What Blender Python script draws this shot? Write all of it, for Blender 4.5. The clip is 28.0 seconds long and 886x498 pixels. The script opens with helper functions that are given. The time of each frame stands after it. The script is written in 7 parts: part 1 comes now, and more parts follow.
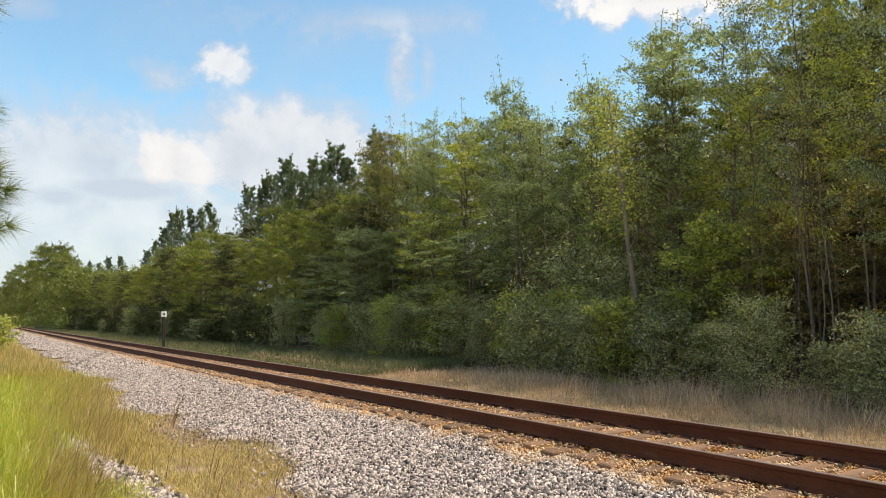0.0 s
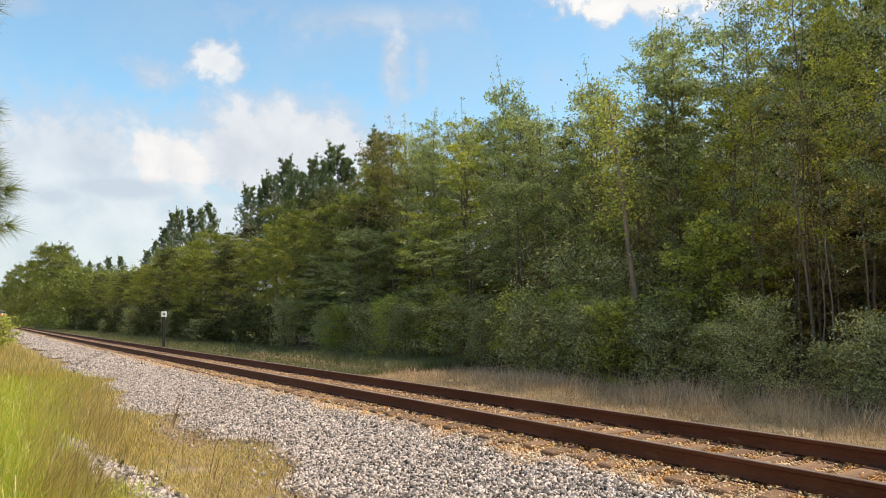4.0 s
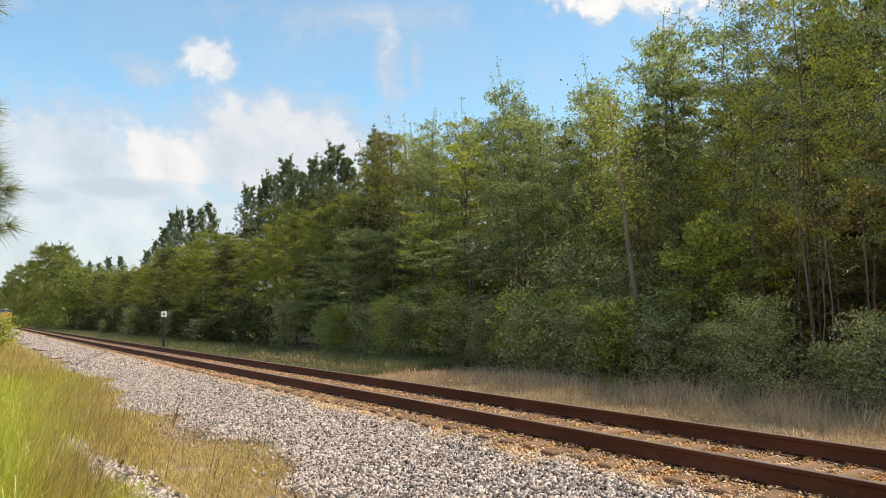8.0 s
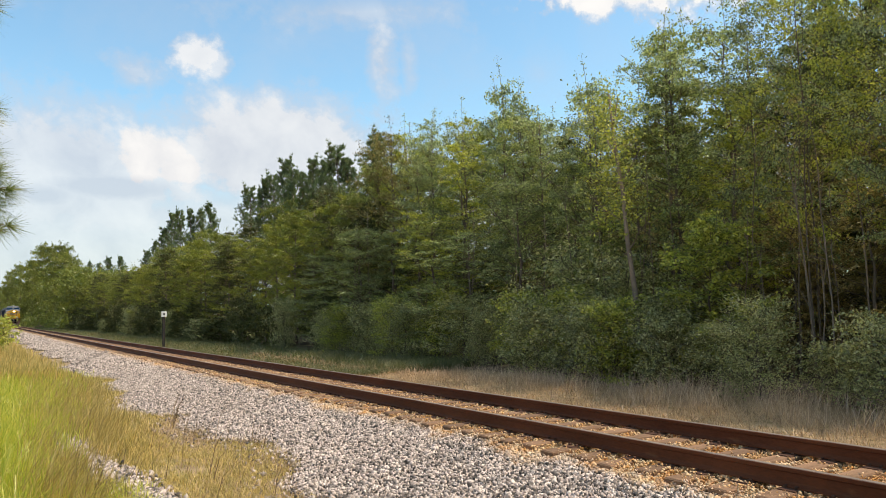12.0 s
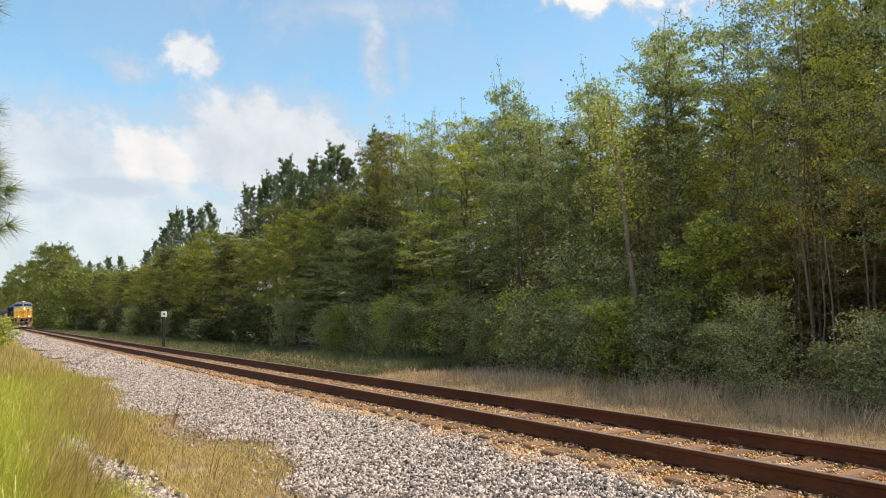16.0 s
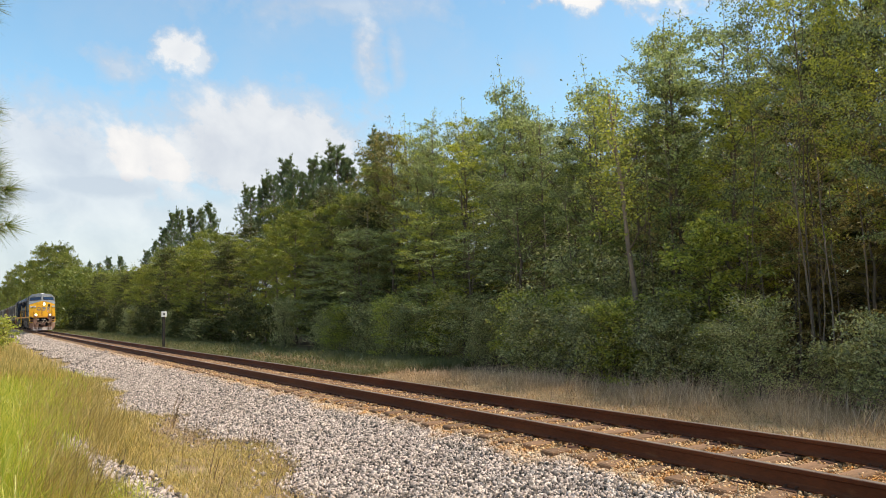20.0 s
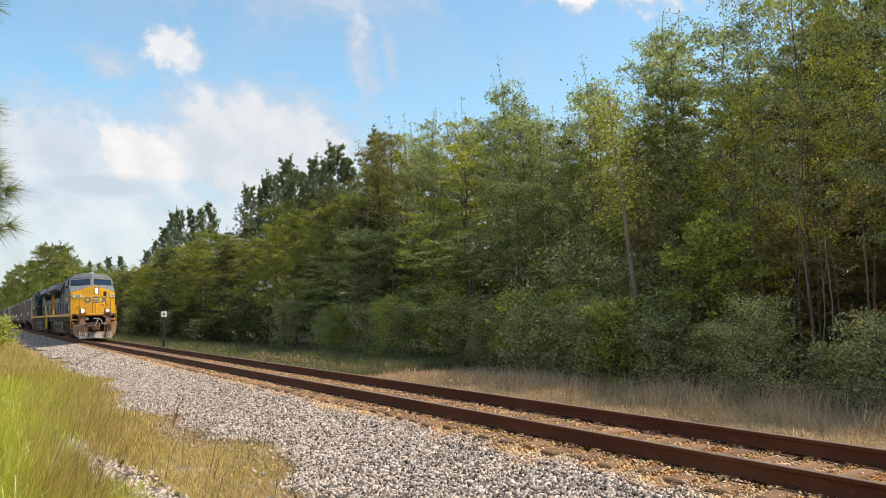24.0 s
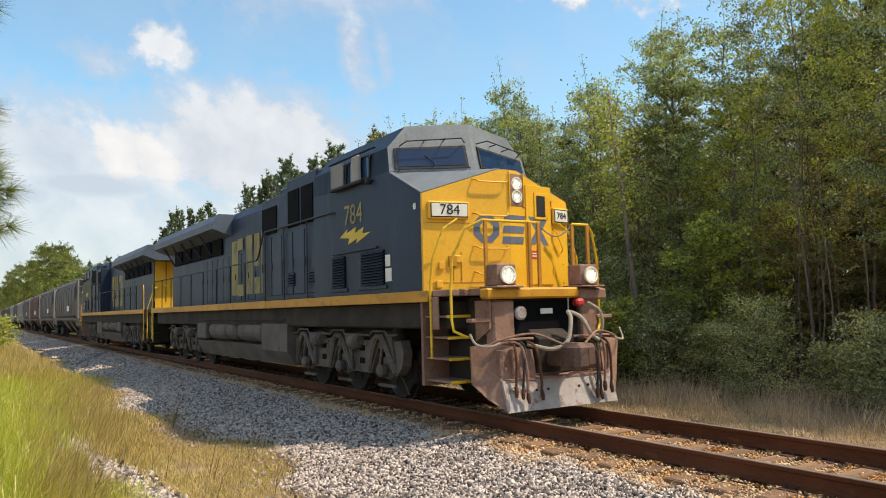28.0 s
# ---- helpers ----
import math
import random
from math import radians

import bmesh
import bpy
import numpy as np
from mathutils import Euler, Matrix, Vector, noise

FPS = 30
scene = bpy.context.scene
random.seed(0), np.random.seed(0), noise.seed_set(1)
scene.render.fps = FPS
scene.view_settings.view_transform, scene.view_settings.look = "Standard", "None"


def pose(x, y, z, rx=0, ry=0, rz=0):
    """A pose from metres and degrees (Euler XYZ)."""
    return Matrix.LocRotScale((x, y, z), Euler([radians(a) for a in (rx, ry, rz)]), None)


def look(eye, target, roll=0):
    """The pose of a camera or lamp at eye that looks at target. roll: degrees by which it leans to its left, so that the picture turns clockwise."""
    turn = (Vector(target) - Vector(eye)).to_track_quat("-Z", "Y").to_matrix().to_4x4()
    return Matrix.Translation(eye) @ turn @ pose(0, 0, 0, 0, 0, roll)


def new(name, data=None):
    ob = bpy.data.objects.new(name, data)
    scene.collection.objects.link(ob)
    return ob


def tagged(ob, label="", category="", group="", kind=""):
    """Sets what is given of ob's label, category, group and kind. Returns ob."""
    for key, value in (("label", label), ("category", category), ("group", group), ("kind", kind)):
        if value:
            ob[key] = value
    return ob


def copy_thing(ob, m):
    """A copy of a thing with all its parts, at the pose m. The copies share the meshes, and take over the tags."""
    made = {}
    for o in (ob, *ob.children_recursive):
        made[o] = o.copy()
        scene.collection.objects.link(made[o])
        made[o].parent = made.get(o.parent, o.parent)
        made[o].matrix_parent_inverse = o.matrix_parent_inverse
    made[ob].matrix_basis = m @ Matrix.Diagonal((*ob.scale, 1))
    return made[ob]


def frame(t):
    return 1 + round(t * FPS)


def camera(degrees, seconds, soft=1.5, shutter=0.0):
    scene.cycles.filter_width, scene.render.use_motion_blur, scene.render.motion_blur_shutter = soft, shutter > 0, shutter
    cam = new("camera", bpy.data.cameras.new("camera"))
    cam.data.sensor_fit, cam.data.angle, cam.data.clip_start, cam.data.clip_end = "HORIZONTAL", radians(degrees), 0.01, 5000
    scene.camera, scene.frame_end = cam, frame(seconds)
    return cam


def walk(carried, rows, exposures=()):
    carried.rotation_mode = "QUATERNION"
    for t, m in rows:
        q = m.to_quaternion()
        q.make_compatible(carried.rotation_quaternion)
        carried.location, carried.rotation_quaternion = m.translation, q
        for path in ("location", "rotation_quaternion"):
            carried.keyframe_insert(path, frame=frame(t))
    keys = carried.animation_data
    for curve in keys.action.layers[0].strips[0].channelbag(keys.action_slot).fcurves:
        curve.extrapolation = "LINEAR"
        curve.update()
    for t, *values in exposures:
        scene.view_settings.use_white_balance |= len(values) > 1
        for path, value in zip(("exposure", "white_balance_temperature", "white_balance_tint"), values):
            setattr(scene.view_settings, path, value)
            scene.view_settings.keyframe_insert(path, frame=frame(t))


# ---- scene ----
T = 7.523  # the track's centre line, along x; z = 0 is the top of the rails
cam = camera(61.04, 28.0, soft=0.5, shutter=0.05)
EYE = (0.0, 0.0, 1.628)
yaw, tilt = radians(57.825), radians(4.478)
AIM = (EYE[0] - math.sin(yaw) * math.cos(tilt), EYE[1] + math.cos(yaw) * math.cos(tilt), EYE[2] + math.sin(tilt))
walk(cam, [(0.0, look(EYE, AIM, -1.516)), (28.0, look(EYE, AIM, -1.516))], [(0.0, 0.59, 7250, 12), (28.0, 0.59, 7250, 12)])

# ---------------------------------------------------------------- sky and sun
SUN = Vector((0.42, 0.53, 1.0)).normalized()
world = bpy.data.worlds.new("sky")
scene.world = world
world.use_nodes = True
wn = world.node_tree
wn.nodes.clear()
sky = wn.nodes.new("ShaderNodeTexSky")
sky.sky_type, sky.sun_disc = "NISHITA", False
sky.sun_elevation, sky.sun_rotation = math.asin(SUN.z), math.atan2(SUN.x, SUN.y)
sky.air_density, sky.dust_density, sky.ozone_density = 1.0, 1.2, 1.0
bg = wn.nodes.new("ShaderNodeBackground")
bg.inputs["Strength"].default_value = 0.15
wo = wn.nodes.new("ShaderNodeOutputWorld")
tone = wn.nodes.new("ShaderNodeMix")
tone.data_type, tone.blend_type = "RGBA", "MULTIPLY"
tone.inputs[0].default_value = 1.0
tone.inputs[7].default_value = (0.77, 1.06, 1.09, 1.0)
wn.links.new(sky.outputs[0], tone.inputs[6])
wn.links.new(tone.outputs[2], bg.inputs[0])
wn.links.new(bg.outputs[0], wo.inputs[0])
sun_data = bpy.data.lights.new("sun", "SUN")
sun_data.energy, sun_data.angle, sun_data.color = 3.1, radians(0.55), (1.0, 0.90, 0.75)
sun = new("sun", sun_data)
sun.matrix_world = look(SUN * 60, (0, 0, 0))

# ---------------------------------------------------------------- materials
def nodes_of(name):
    m = bpy.data.materials.new(name)
    m.use_nodes = True
    nt = m.node_tree
    nt.nodes.clear()
    out = nt.nodes.new("ShaderNodeOutputMaterial")
    return m, nt, out


def add(nt, kind, **kw):
    n = nt.nodes.new(kind)
    for k, v in kw.items():
        if k in n.inputs:
            n.inputs[k].default_value = v
    return n


def rgb(c):
    return (c[0], c[1], c[2], 1.0)


def ramp(nt, fac, stops):
    r = nt.nodes.new("ShaderNodeValToRGB")
    e = r.color_ramp.elements
    while len(e) < len(stops):
        e.new(0.5)
    for el, (p, c) in zip(e, stops):
        el.position, el.color = p, rgb(c)
    nt.links.new(fac, r.inputs[0])
    return r.outputs[0]


def mixc(nt, fac, a, b, mode="MIX"):
    n = nt.nodes.new("ShaderNodeMix")
    n.data_type, n.blend_type = "RGBA", mode
    for sock, v in ((n.inputs[0], fac), (n.inputs[6], a), (n.inputs[7], b)):
        if hasattr(v, "is_linked"):
            nt.links.new(v, sock)
        elif isinstance(v, (int, float)):
            sock.default_value = v
        else:
            sock.default_value = rgb(v)
    return n.outputs[2]


def calc(nt, op, a, b=None, clamp=False):
    n = nt.nodes.new("ShaderNodeMath")
    n.operation, n.use_clamp = op, clamp
    for sock, v in zip(n.inputs, (a, b)):
        if v is None:
            continue
        if hasattr(v, "is_linked"):
            nt.links.new(v, sock)
        else:
            sock.default_value = v
    return n.outputs[0]


def coords(nt, kind="Object", scale=(1, 1, 1)):
    tc = nt.nodes.new("ShaderNodeTexCoord")
    mp = nt.nodes.new("ShaderNodeMapping")
    mp.inputs["Scale"].default_value = scale
    nt.links.new(tc.outputs[kind], mp.inputs[0])
    return mp.outputs[0]


def noise_of(nt, vec, scale, detail=4.0, rough=0.55, warp=0.0):
    n = add(nt, "ShaderNodeTexNoise", Scale=scale, Detail=detail, Roughness=rough, Distortion=warp)
    nt.links.new(vec, n.inputs["Vector"])
    return n.outputs[0]


def surface(name, low, high, coarse=2.0, fine=40.0, rough=(0.6, 0.85), metal=0.0, bump=0.3, depth=0.01, wear=None, wear_at=(0.62, 0.75),
            stretch=(1, 1, 1), spec=0.4, vary=0.0):
    """A worn opaque surface: colour between low and high by two noises, a third colour in patches, and fine relief."""
    m, nt, out = nodes_of(name)
    vec = coords(nt, "Object", stretch)
    a, b = noise_of(nt, vec, coarse, 5.0), noise_of(nt, vec, fine, 3.0)
    f = calc(nt, "ADD", calc(nt, "MULTIPLY", a, 0.65), calc(nt, "MULTIPLY", b, 0.35))
    col = ramp(nt, f, [(0.36, low), (0.64, high)])
    if wear:
        w = noise_of(nt, vec, coarse * 2.7, 6.0, 0.65)
        col = mixc(nt, ramp(nt, w, [(wear_at[0], (0, 0, 0)), (wear_at[1], (1, 1, 1))]), col, wear)
    if vary:
        oi = nt.nodes.new("ShaderNodeObjectInfo")
        gi = nt.nodes.new("ShaderNodeNewGeometry")
        r = calc(nt, "FRACT", calc(nt, "ADD", oi.outputs["Random"], gi.outputs["Random Per Island"]))
        k = calc(nt, "ADD", calc(nt, "MULTIPLY", r, 2 * vary), 1 - vary)
        hv = nt.nodes.new("ShaderNodeHueSaturation")
        nt.links.new(k, hv.inputs["Value"])
        nt.links.new(col, hv.inputs["Color"])
        col = hv.outputs[0]
    p = add(nt, "ShaderNodeBsdfPrincipled", Metallic=metal)
    p.inputs["Specular IOR Level"].default_value = spec
    nt.links.new(col, p.inputs["Base Color"])
    rr = calc(nt, "ADD", calc(nt, "MULTIPLY", b, rough[1] - rough[0]), rough[0])
    nt.links.new(rr, p.inputs["Roughness"])
    if bump:
        bp = add(nt, "ShaderNodeBump", Strength=bump, Distance=depth)
        nt.links.new(b, bp.inputs["Height"])
        nt.links.new(bp.outputs[0], p.inputs["Normal"])
    nt.links.new(p.outputs[0], out.inputs[0])
    return m


def leafy(name, cols, patch=0.5, through_light=0.30, gloss=0.06, rnd=0.5):
    """Leaves, needles and blades: colour by leaf and by larger patches, light comes through them."""
    m, nt, out = nodes_of(name)
    gi = nt.nodes.new("ShaderNodeNewGeometry")
    oi = nt.nodes.new("ShaderNodeObjectInfo")
    a = noise_of(nt, coords(nt, "Object"), patch, 3.0)
    f = calc(nt, "ADD", calc(nt, "MULTIPLY", gi.outputs["Random Per Island"], rnd), calc(nt, "MULTIPLY", a, 1.3 - rnd))
    f = calc(nt, "ADD", f, calc(nt, "MULTIPLY", oi.outputs["Random"], 0.16))
    n = len(cols)
    col = ramp(nt, f, [(0.22 + 0.75 * i / (n - 1), c) for i, c in enumerate(cols)])
    d = nt.nodes.new("ShaderNodeBsdfDiffuse")
    t = nt.nodes.new("ShaderNodeBsdfTranslucent")
    g = add(nt, "ShaderNodeBsdfGlossy", Roughness=0.5)
    warm = mixc(nt, 0.75, col, (0.98, 1.0, 0.52), "MULTIPLY")
    warm = mixc(nt, 1.0, warm, (1.8, 1.8, 1.8), "MULTIPLY")
    nt.links.new(col, d.inputs[0])
    nt.links.new(warm, t.inputs[0])
    m1, m2 = add(nt, "ShaderNodeMixShader", Fac=through_light), add(nt, "ShaderNodeMixShader", Fac=gloss)
    nt.links.new(d.outputs[0], m1.inputs[1])
    nt.links.new(t.outputs[0], m1.inputs[2])
    nt.links.new(m1.outputs[0], m2.inputs[1])
    nt.links.new(g.outputs[0], m2.inputs[2])
    nt.links.new(m2.outputs[0], out.inputs[0])
    return m


def glow(name, colour, strength):
    m, nt, out = nodes_of(name)
    e = add(nt, "ShaderNodeEmission", Strength=strength)
    e.inputs[0].default_value = rgb(colour)
    nt.links.new(e.outputs[0], out.inputs[0])
    return m


M = {}
M["leaf_dark"] = leafy("leaf_dark", [(0.034, 0.045, 0.019), (0.128, 0.155, 0.064), (0.325, 0.360, 0.165)], patch=2.4, gloss=0.06, rnd=0.75, through_light=0.44)
M["leaf_mid"] = leafy("leaf_mid", [(0.038, 0.052, 0.017), (0.155, 0.186, 0.054), (0.380, 0.400, 0.130)], patch=2.4, gloss=0.06, rnd=0.75, through_light=0.44)
# yellow-green, kept light so that it also stands in for sunlit leaves
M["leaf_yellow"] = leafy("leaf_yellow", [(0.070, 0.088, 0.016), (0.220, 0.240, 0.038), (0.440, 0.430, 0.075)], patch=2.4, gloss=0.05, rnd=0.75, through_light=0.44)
M["leaf_blue"] = leafy("leaf_blue", [(0.050, 0.068, 0.034), (0.170, 0.205, 0.094), (0.370, 0.415, 0.195)], patch=2.4, gloss=0.07, rnd=0.75, through_light=0.44)
M["leaf_brown"] = leafy("leaf_brown", [(0.060, 0.062, 0.018), (0.150, 0.140, 0.040), (0.290, 0.240, 0.090)], patch=2.2, gloss=0.05, rnd=0.7, through_light=0.35)
# fresh green with some sunlight worked into the leaf colour
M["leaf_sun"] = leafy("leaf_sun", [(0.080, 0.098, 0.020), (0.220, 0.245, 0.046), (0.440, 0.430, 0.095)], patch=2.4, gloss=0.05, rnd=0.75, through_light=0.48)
# dark green with the shade low in the wood put into the colour
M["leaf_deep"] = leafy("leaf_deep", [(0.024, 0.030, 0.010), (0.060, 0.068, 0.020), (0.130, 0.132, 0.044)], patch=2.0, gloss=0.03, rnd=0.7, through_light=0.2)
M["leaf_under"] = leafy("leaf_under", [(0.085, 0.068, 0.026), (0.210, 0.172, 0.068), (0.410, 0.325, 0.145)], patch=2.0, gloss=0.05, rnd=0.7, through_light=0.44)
M["leaf_shrub"] = leafy("leaf_shrub", [(0.062, 0.066, 0.030), (0.205, 0.208, 0.092), (0.430, 0.415, 0.205)], patch=3.0, gloss=0.06, rnd=0.75, through_light=0.45)
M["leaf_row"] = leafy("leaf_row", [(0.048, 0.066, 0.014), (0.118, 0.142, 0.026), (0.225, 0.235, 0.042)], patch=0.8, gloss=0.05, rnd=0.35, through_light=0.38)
# leaf_row made lighter, sunlight included in its colour
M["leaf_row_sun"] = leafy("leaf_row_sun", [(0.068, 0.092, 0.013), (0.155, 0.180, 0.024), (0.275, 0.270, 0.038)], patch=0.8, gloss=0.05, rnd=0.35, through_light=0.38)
M["needle"] = leafy("needle", [(0.040, 0.064, 0.026), (0.085, 0.122, 0.048), (0.155, 0.195, 0.080)], patch=2.0, through_light=0.3)
M["needle_near"] = leafy("needle_near", [(0.070, 0.110, 0.022), (0.120, 0.160, 0.030), (0.210, 0.210, 0.055)], patch=3.0, through_light=0.3)
M["grass_green"] = leafy("grass_green", [(0.170, 0.205, 0.018), (0.350, 0.385, 0.034), (0.560, 0.500, 0.110)], patch=1.6, through_light=0.45, rnd=0.8)
M["grass_tan"] = leafy("grass_tan", [(0.220, 0.150, 0.050), (0.420, 0.300, 0.105), (0.650, 0.490, 0.210)], patch=1.8, through_light=0.3, rnd=0.85)
M["grass_stalk"] = leafy("grass_stalk", [(0.090, 0.050, 0.022), (0.170, 0.100, 0.045), (0.300, 0.190, 0.090)], patch=1.8, through_light=0.2, rnd=0.8)
M["grass_mix"] = leafy("grass_mix", [(0.150, 0.140, 0.030), (0.350, 0.270, 0.080), (0.600, 0.440, 0.180)], patch=1.8, through_light=0.35, rnd=0.85)
M["grass_pale"] = leafy("grass_pale", [(0.180, 0.122, 0.082), (0.370, 0.262, 0.190), (0.620, 0.465, 0.350)], patch=0.8, through_light=0.25, rnd=0.8)
M["grass_verge"] = leafy("grass_verge", [(0.130, 0.085, 0.050), (0.280, 0.185, 0.115), (0.470, 0.325, 0.205)], patch=1.2, through_light=0.25, rnd=0.8)
# green darkened for the verge's shade, which the colour itself carries
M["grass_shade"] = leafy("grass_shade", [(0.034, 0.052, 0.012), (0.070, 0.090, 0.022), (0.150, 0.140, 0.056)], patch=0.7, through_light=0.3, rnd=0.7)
M["bark"] = surface("bark", (0.080, 0.058, 0.042), (0.200, 0.150, 0.110), 3.0, 30.0, (0.8, 0.95), bump=0.6, stretch=(1, 1, 0.25))
M["bark_pale"] = surface("bark_pale", (0.130, 0.095, 0.070), (0.300, 0.225, 0.165), 3.0, 30.0, (0.8, 0.95), bump=0.5, stretch=(1, 1, 0.25))
M["soil"] = surface("soil", (0.24, 0.155, 0.080), (0.47, 0.34, 0.20), 1.6, 34.0, (0.85, 1.0), bump=0.9, depth=0.03, wear=(0.20, 0.15, 0.055), wear_at=(0.5, 0.62))
M["litter"] = surface("litter", (0.085, 0.056, 0.032), (0.190, 0.130, 0.075), 1.2, 16.0, (0.85, 1.0), bump=0.6, depth=0.03)
M["rail_steel"] = surface("rail_steel", (0.072, 0.021, 0.008), (0.150, 0.048, 0.020), 1.5, 60.0, (0.65, 0.85), metal=0.1, bump=0.25, depth=0.003, wear=(0.22, 0.10, 0.045), wear_at=(0.6, 0.8), stretch=(0.3, 1, 1), spec=0.2)
M["rail_head"] = surface("rail_head", (0.20, 0.135, 0.10), (0.36, 0.28, 0.23), 2.0, 60.0, (0.42, 0.6), metal=0.45, bump=0.05, stretch=(0.05, 1, 1))
M["rust"] = surface("rust", (0.045, 0.018, 0.010), (0.110, 0.046, 0.024), 4.0, 60.0, (0.75, 0.9), metal=0.1, bump=0.4, depth=0.004, vary=0.2)
M["tie_wood"] = surface("tie_wood", (0.085, 0.048, 0.027), (0.289, 0.162, 0.092), 1.2, 26.0, (0.85, 1.0), bump=0.7, depth=0.01, stretch=(6, 0.5, 6), vary=0.25)


# ---------------------------------------------------------------- mesh building
class Geo:
    """Points and faces of one mesh, added shape by shape."""

    def __init__(self):
        self.v, self.f = [], []

    def take(self, pts, faces, m=None):
        n = len(self.v)
        self.v += [tuple(m @ Vector(p)) for p in pts] if m else [tuple(p) for p in pts]
        self.f += [tuple(n + i for i in f) for f in faces]
        return self

    def box(self, lo, hi, c=0.012, m=None):
        """A box between two corners with chamfered edges."""
        h = [(hi[i] - lo[i]) / 2 for i in range(3)]
        o = [(hi[i] + lo[i]) / 2 for i in range(3)]
        c = min(c, min(h) * 0.6)
        pts, key = [], {}
        for sx in (-1, 1):
            for sy in (-1, 1):
                for sz in (-1, 1):
                    s = (sx, sy, sz)
                    for ax in range(3):
                        key[(s, ax)] = len(pts)
                        pts.append([o[i] + s[i] * (h[i] if i == ax else h[i] - c) for i in range(3)])
        faces = []
        for ax in range(3):
            u, w = (ax + 1) % 3, (ax + 2) % 3
            for sg in (-1, 1):
                loop = []
                for a, b in ((-1, -1), (1, -1), (1, 1), (-1, 1)):
                    s = [0, 0, 0]
                    s[ax], s[u], s[w] = sg, a, b
                    loop.append(key[(tuple(s), ax)])
                faces.append(loop if sg > 0 else loop[::-1])
            for a in (-1, 1):
                for b in (-1, 1):
                    s0, s1 = [0, 0, 0], [0, 0, 0]
                    s0[u] = s1[u] = a
                    s0[w] = s1[w] = b
                    s0[ax], s1[ax] = -1, 1
                    q = [key[(tuple(s0), u)], key[(tuple(s1), u)], key[(tuple(s1), w)], key[(tuple(s0), w)]]
                    faces.append(q if a * b > 0 else q[::-1])
        for sx in (-1, 1):
            for sy in (-1, 1):
                for sz in (-1, 1):
                    t = [key[((sx, sy, sz), ax)] for ax in range(3)]
                    faces.append(t if sx * sy * sz > 0 else t[::-1])
        return self.take(pts, faces, m)

    def tube(self, path, r, n=8, r2=None, caps=True):
        """A round bar along points, tapering from r to r2."""
        path = [Vector(p) for p in path]
        rings, pts, faces = len(path), [], []
        r2 = r if r2 is None else r2
        ref = None
        for i, p in enumerate(path):
            d = (path[min(i + 1, rings - 1)] - path[max(i - 1, 0)]).normalized()
            if ref is None:
                ref = d.orthogonal().normalized()
            ref = (ref - d * ref.dot(d)).normalized()
            w = d.cross(ref)
            k = r + (r2 - r) * i / max(rings - 1, 1)
            for j in range(n):
                a = 2 * math.pi * j / n
                pts.append(p + (ref * math.cos(a) + w * math.sin(a)) * k)
        for i in range(rings - 1):
            for j in range(n):
                k = (j + 1) % n
                faces.append((i * n + j, i * n + k, (i + 1) * n + k, (i + 1) * n + j))
        if caps:
            faces += [tuple(range(n))[::-1], tuple(range((rings - 1) * n, rings * n))]
        return self.take(pts, faces)

    def lathe(self, prof, a, b, n=20):
        """A turned body on the axis a-b: prof gives (part of the way, radius)."""
        a, b = Vector(a), Vector(b)
        d = (b - a).normalized()
        u = d.orthogonal().normalized()
        w = d.cross(u)
        pts, faces = [], []
        for s, r in prof:
            for j in range(n):
                t = 2 * math.pi * j / n
                pts.append(a + (b - a) * s + (u * math.cos(t) + w * math.sin(t)) * r)
        for i in range(len(prof) - 1):
            for j in range(n):
                k = (j + 1) % n
                faces.append((i * n + j, i * n + k, (i + 1) * n + k, (i + 1) * n + j))
        faces += [tuple(range(n))[::-1], tuple(range((len(prof) - 1) * n, len(prof) * n))]
        return self.take(pts, faces)

    def prism(self, outline, lo, hi, axis="x", m=None):
        """A flat outline, pushed along an axis. Outline pairs are (y, z), (x, z) or (x, y)."""
        n = len(outline)
        put = {"x": lambda a, b, c: (c, a, b), "y": lambda a, b, c: (a, c, b), "z": lambda a, b, c: (a, b, c)}[axis]
        pts = [put(a, b, lo) for a, b in outline] + [put(a, b, hi) for a, b in outline]
        faces = [tuple(range(n))[::-1], tuple(range(n, 2 * n))]
        faces += [(i, (i + 1) % n, n + (i + 1) % n, n + i) for i in range(n)]
        return self.take(pts, faces, m)

    def make(self, name, mat, parent=None, label="", smooth=False):
        me = bpy.data.meshes.new(name)
        me.from_pydata(self.v, [], self.f)
        bm = bmesh.new()
        bm.from_mesh(me)
        bmesh.ops.delete(bm, geom=[v for v in bm.verts if not v.link_faces], context="VERTS")
        bmesh.ops.recalc_face_normals(bm, faces=bm.faces)
        bm.to_mesh(me)
        bm.free()
        return link(name, me, mat, parent, label, smooth)


def link(name, me, mat, parent=None, label="", smooth=False):
    mats = mat if isinstance(mat, (list, tuple)) else [mat]
    for x in mats:
        me.materials.append(M[x] if isinstance(x, str) else x)
    if smooth:
        me.shade_smooth()
    ob = new(name, me)
    if parent:
        ob.parent = parent
    if label:
        tagged(ob, label)
    return ob


def raw(name, v, f, mat, parent=None, label="", smooth=False):
    """A mesh from arrays: v (n, 3), f (m, 3 or 4)."""
    me = bpy.data.meshes.new(name)
    v, f = np.asarray(v, np.float32), np.asarray(f, np.int32)
    k = f.shape[1]
    me.vertices.add(len(v))
    me.vertices.foreach_set("co", v.ravel())
    me.loops.add(f.size)
    me.loops.foreach_set("vertex_index", f.ravel())
    me.polygons.add(len(f))
    me.polygons.foreach_set("loop_start", np.arange(0, f.size, k, dtype=np.int32))
    me.update(calc_edges=True)
    return link(name, me, mat, parent, label, smooth)


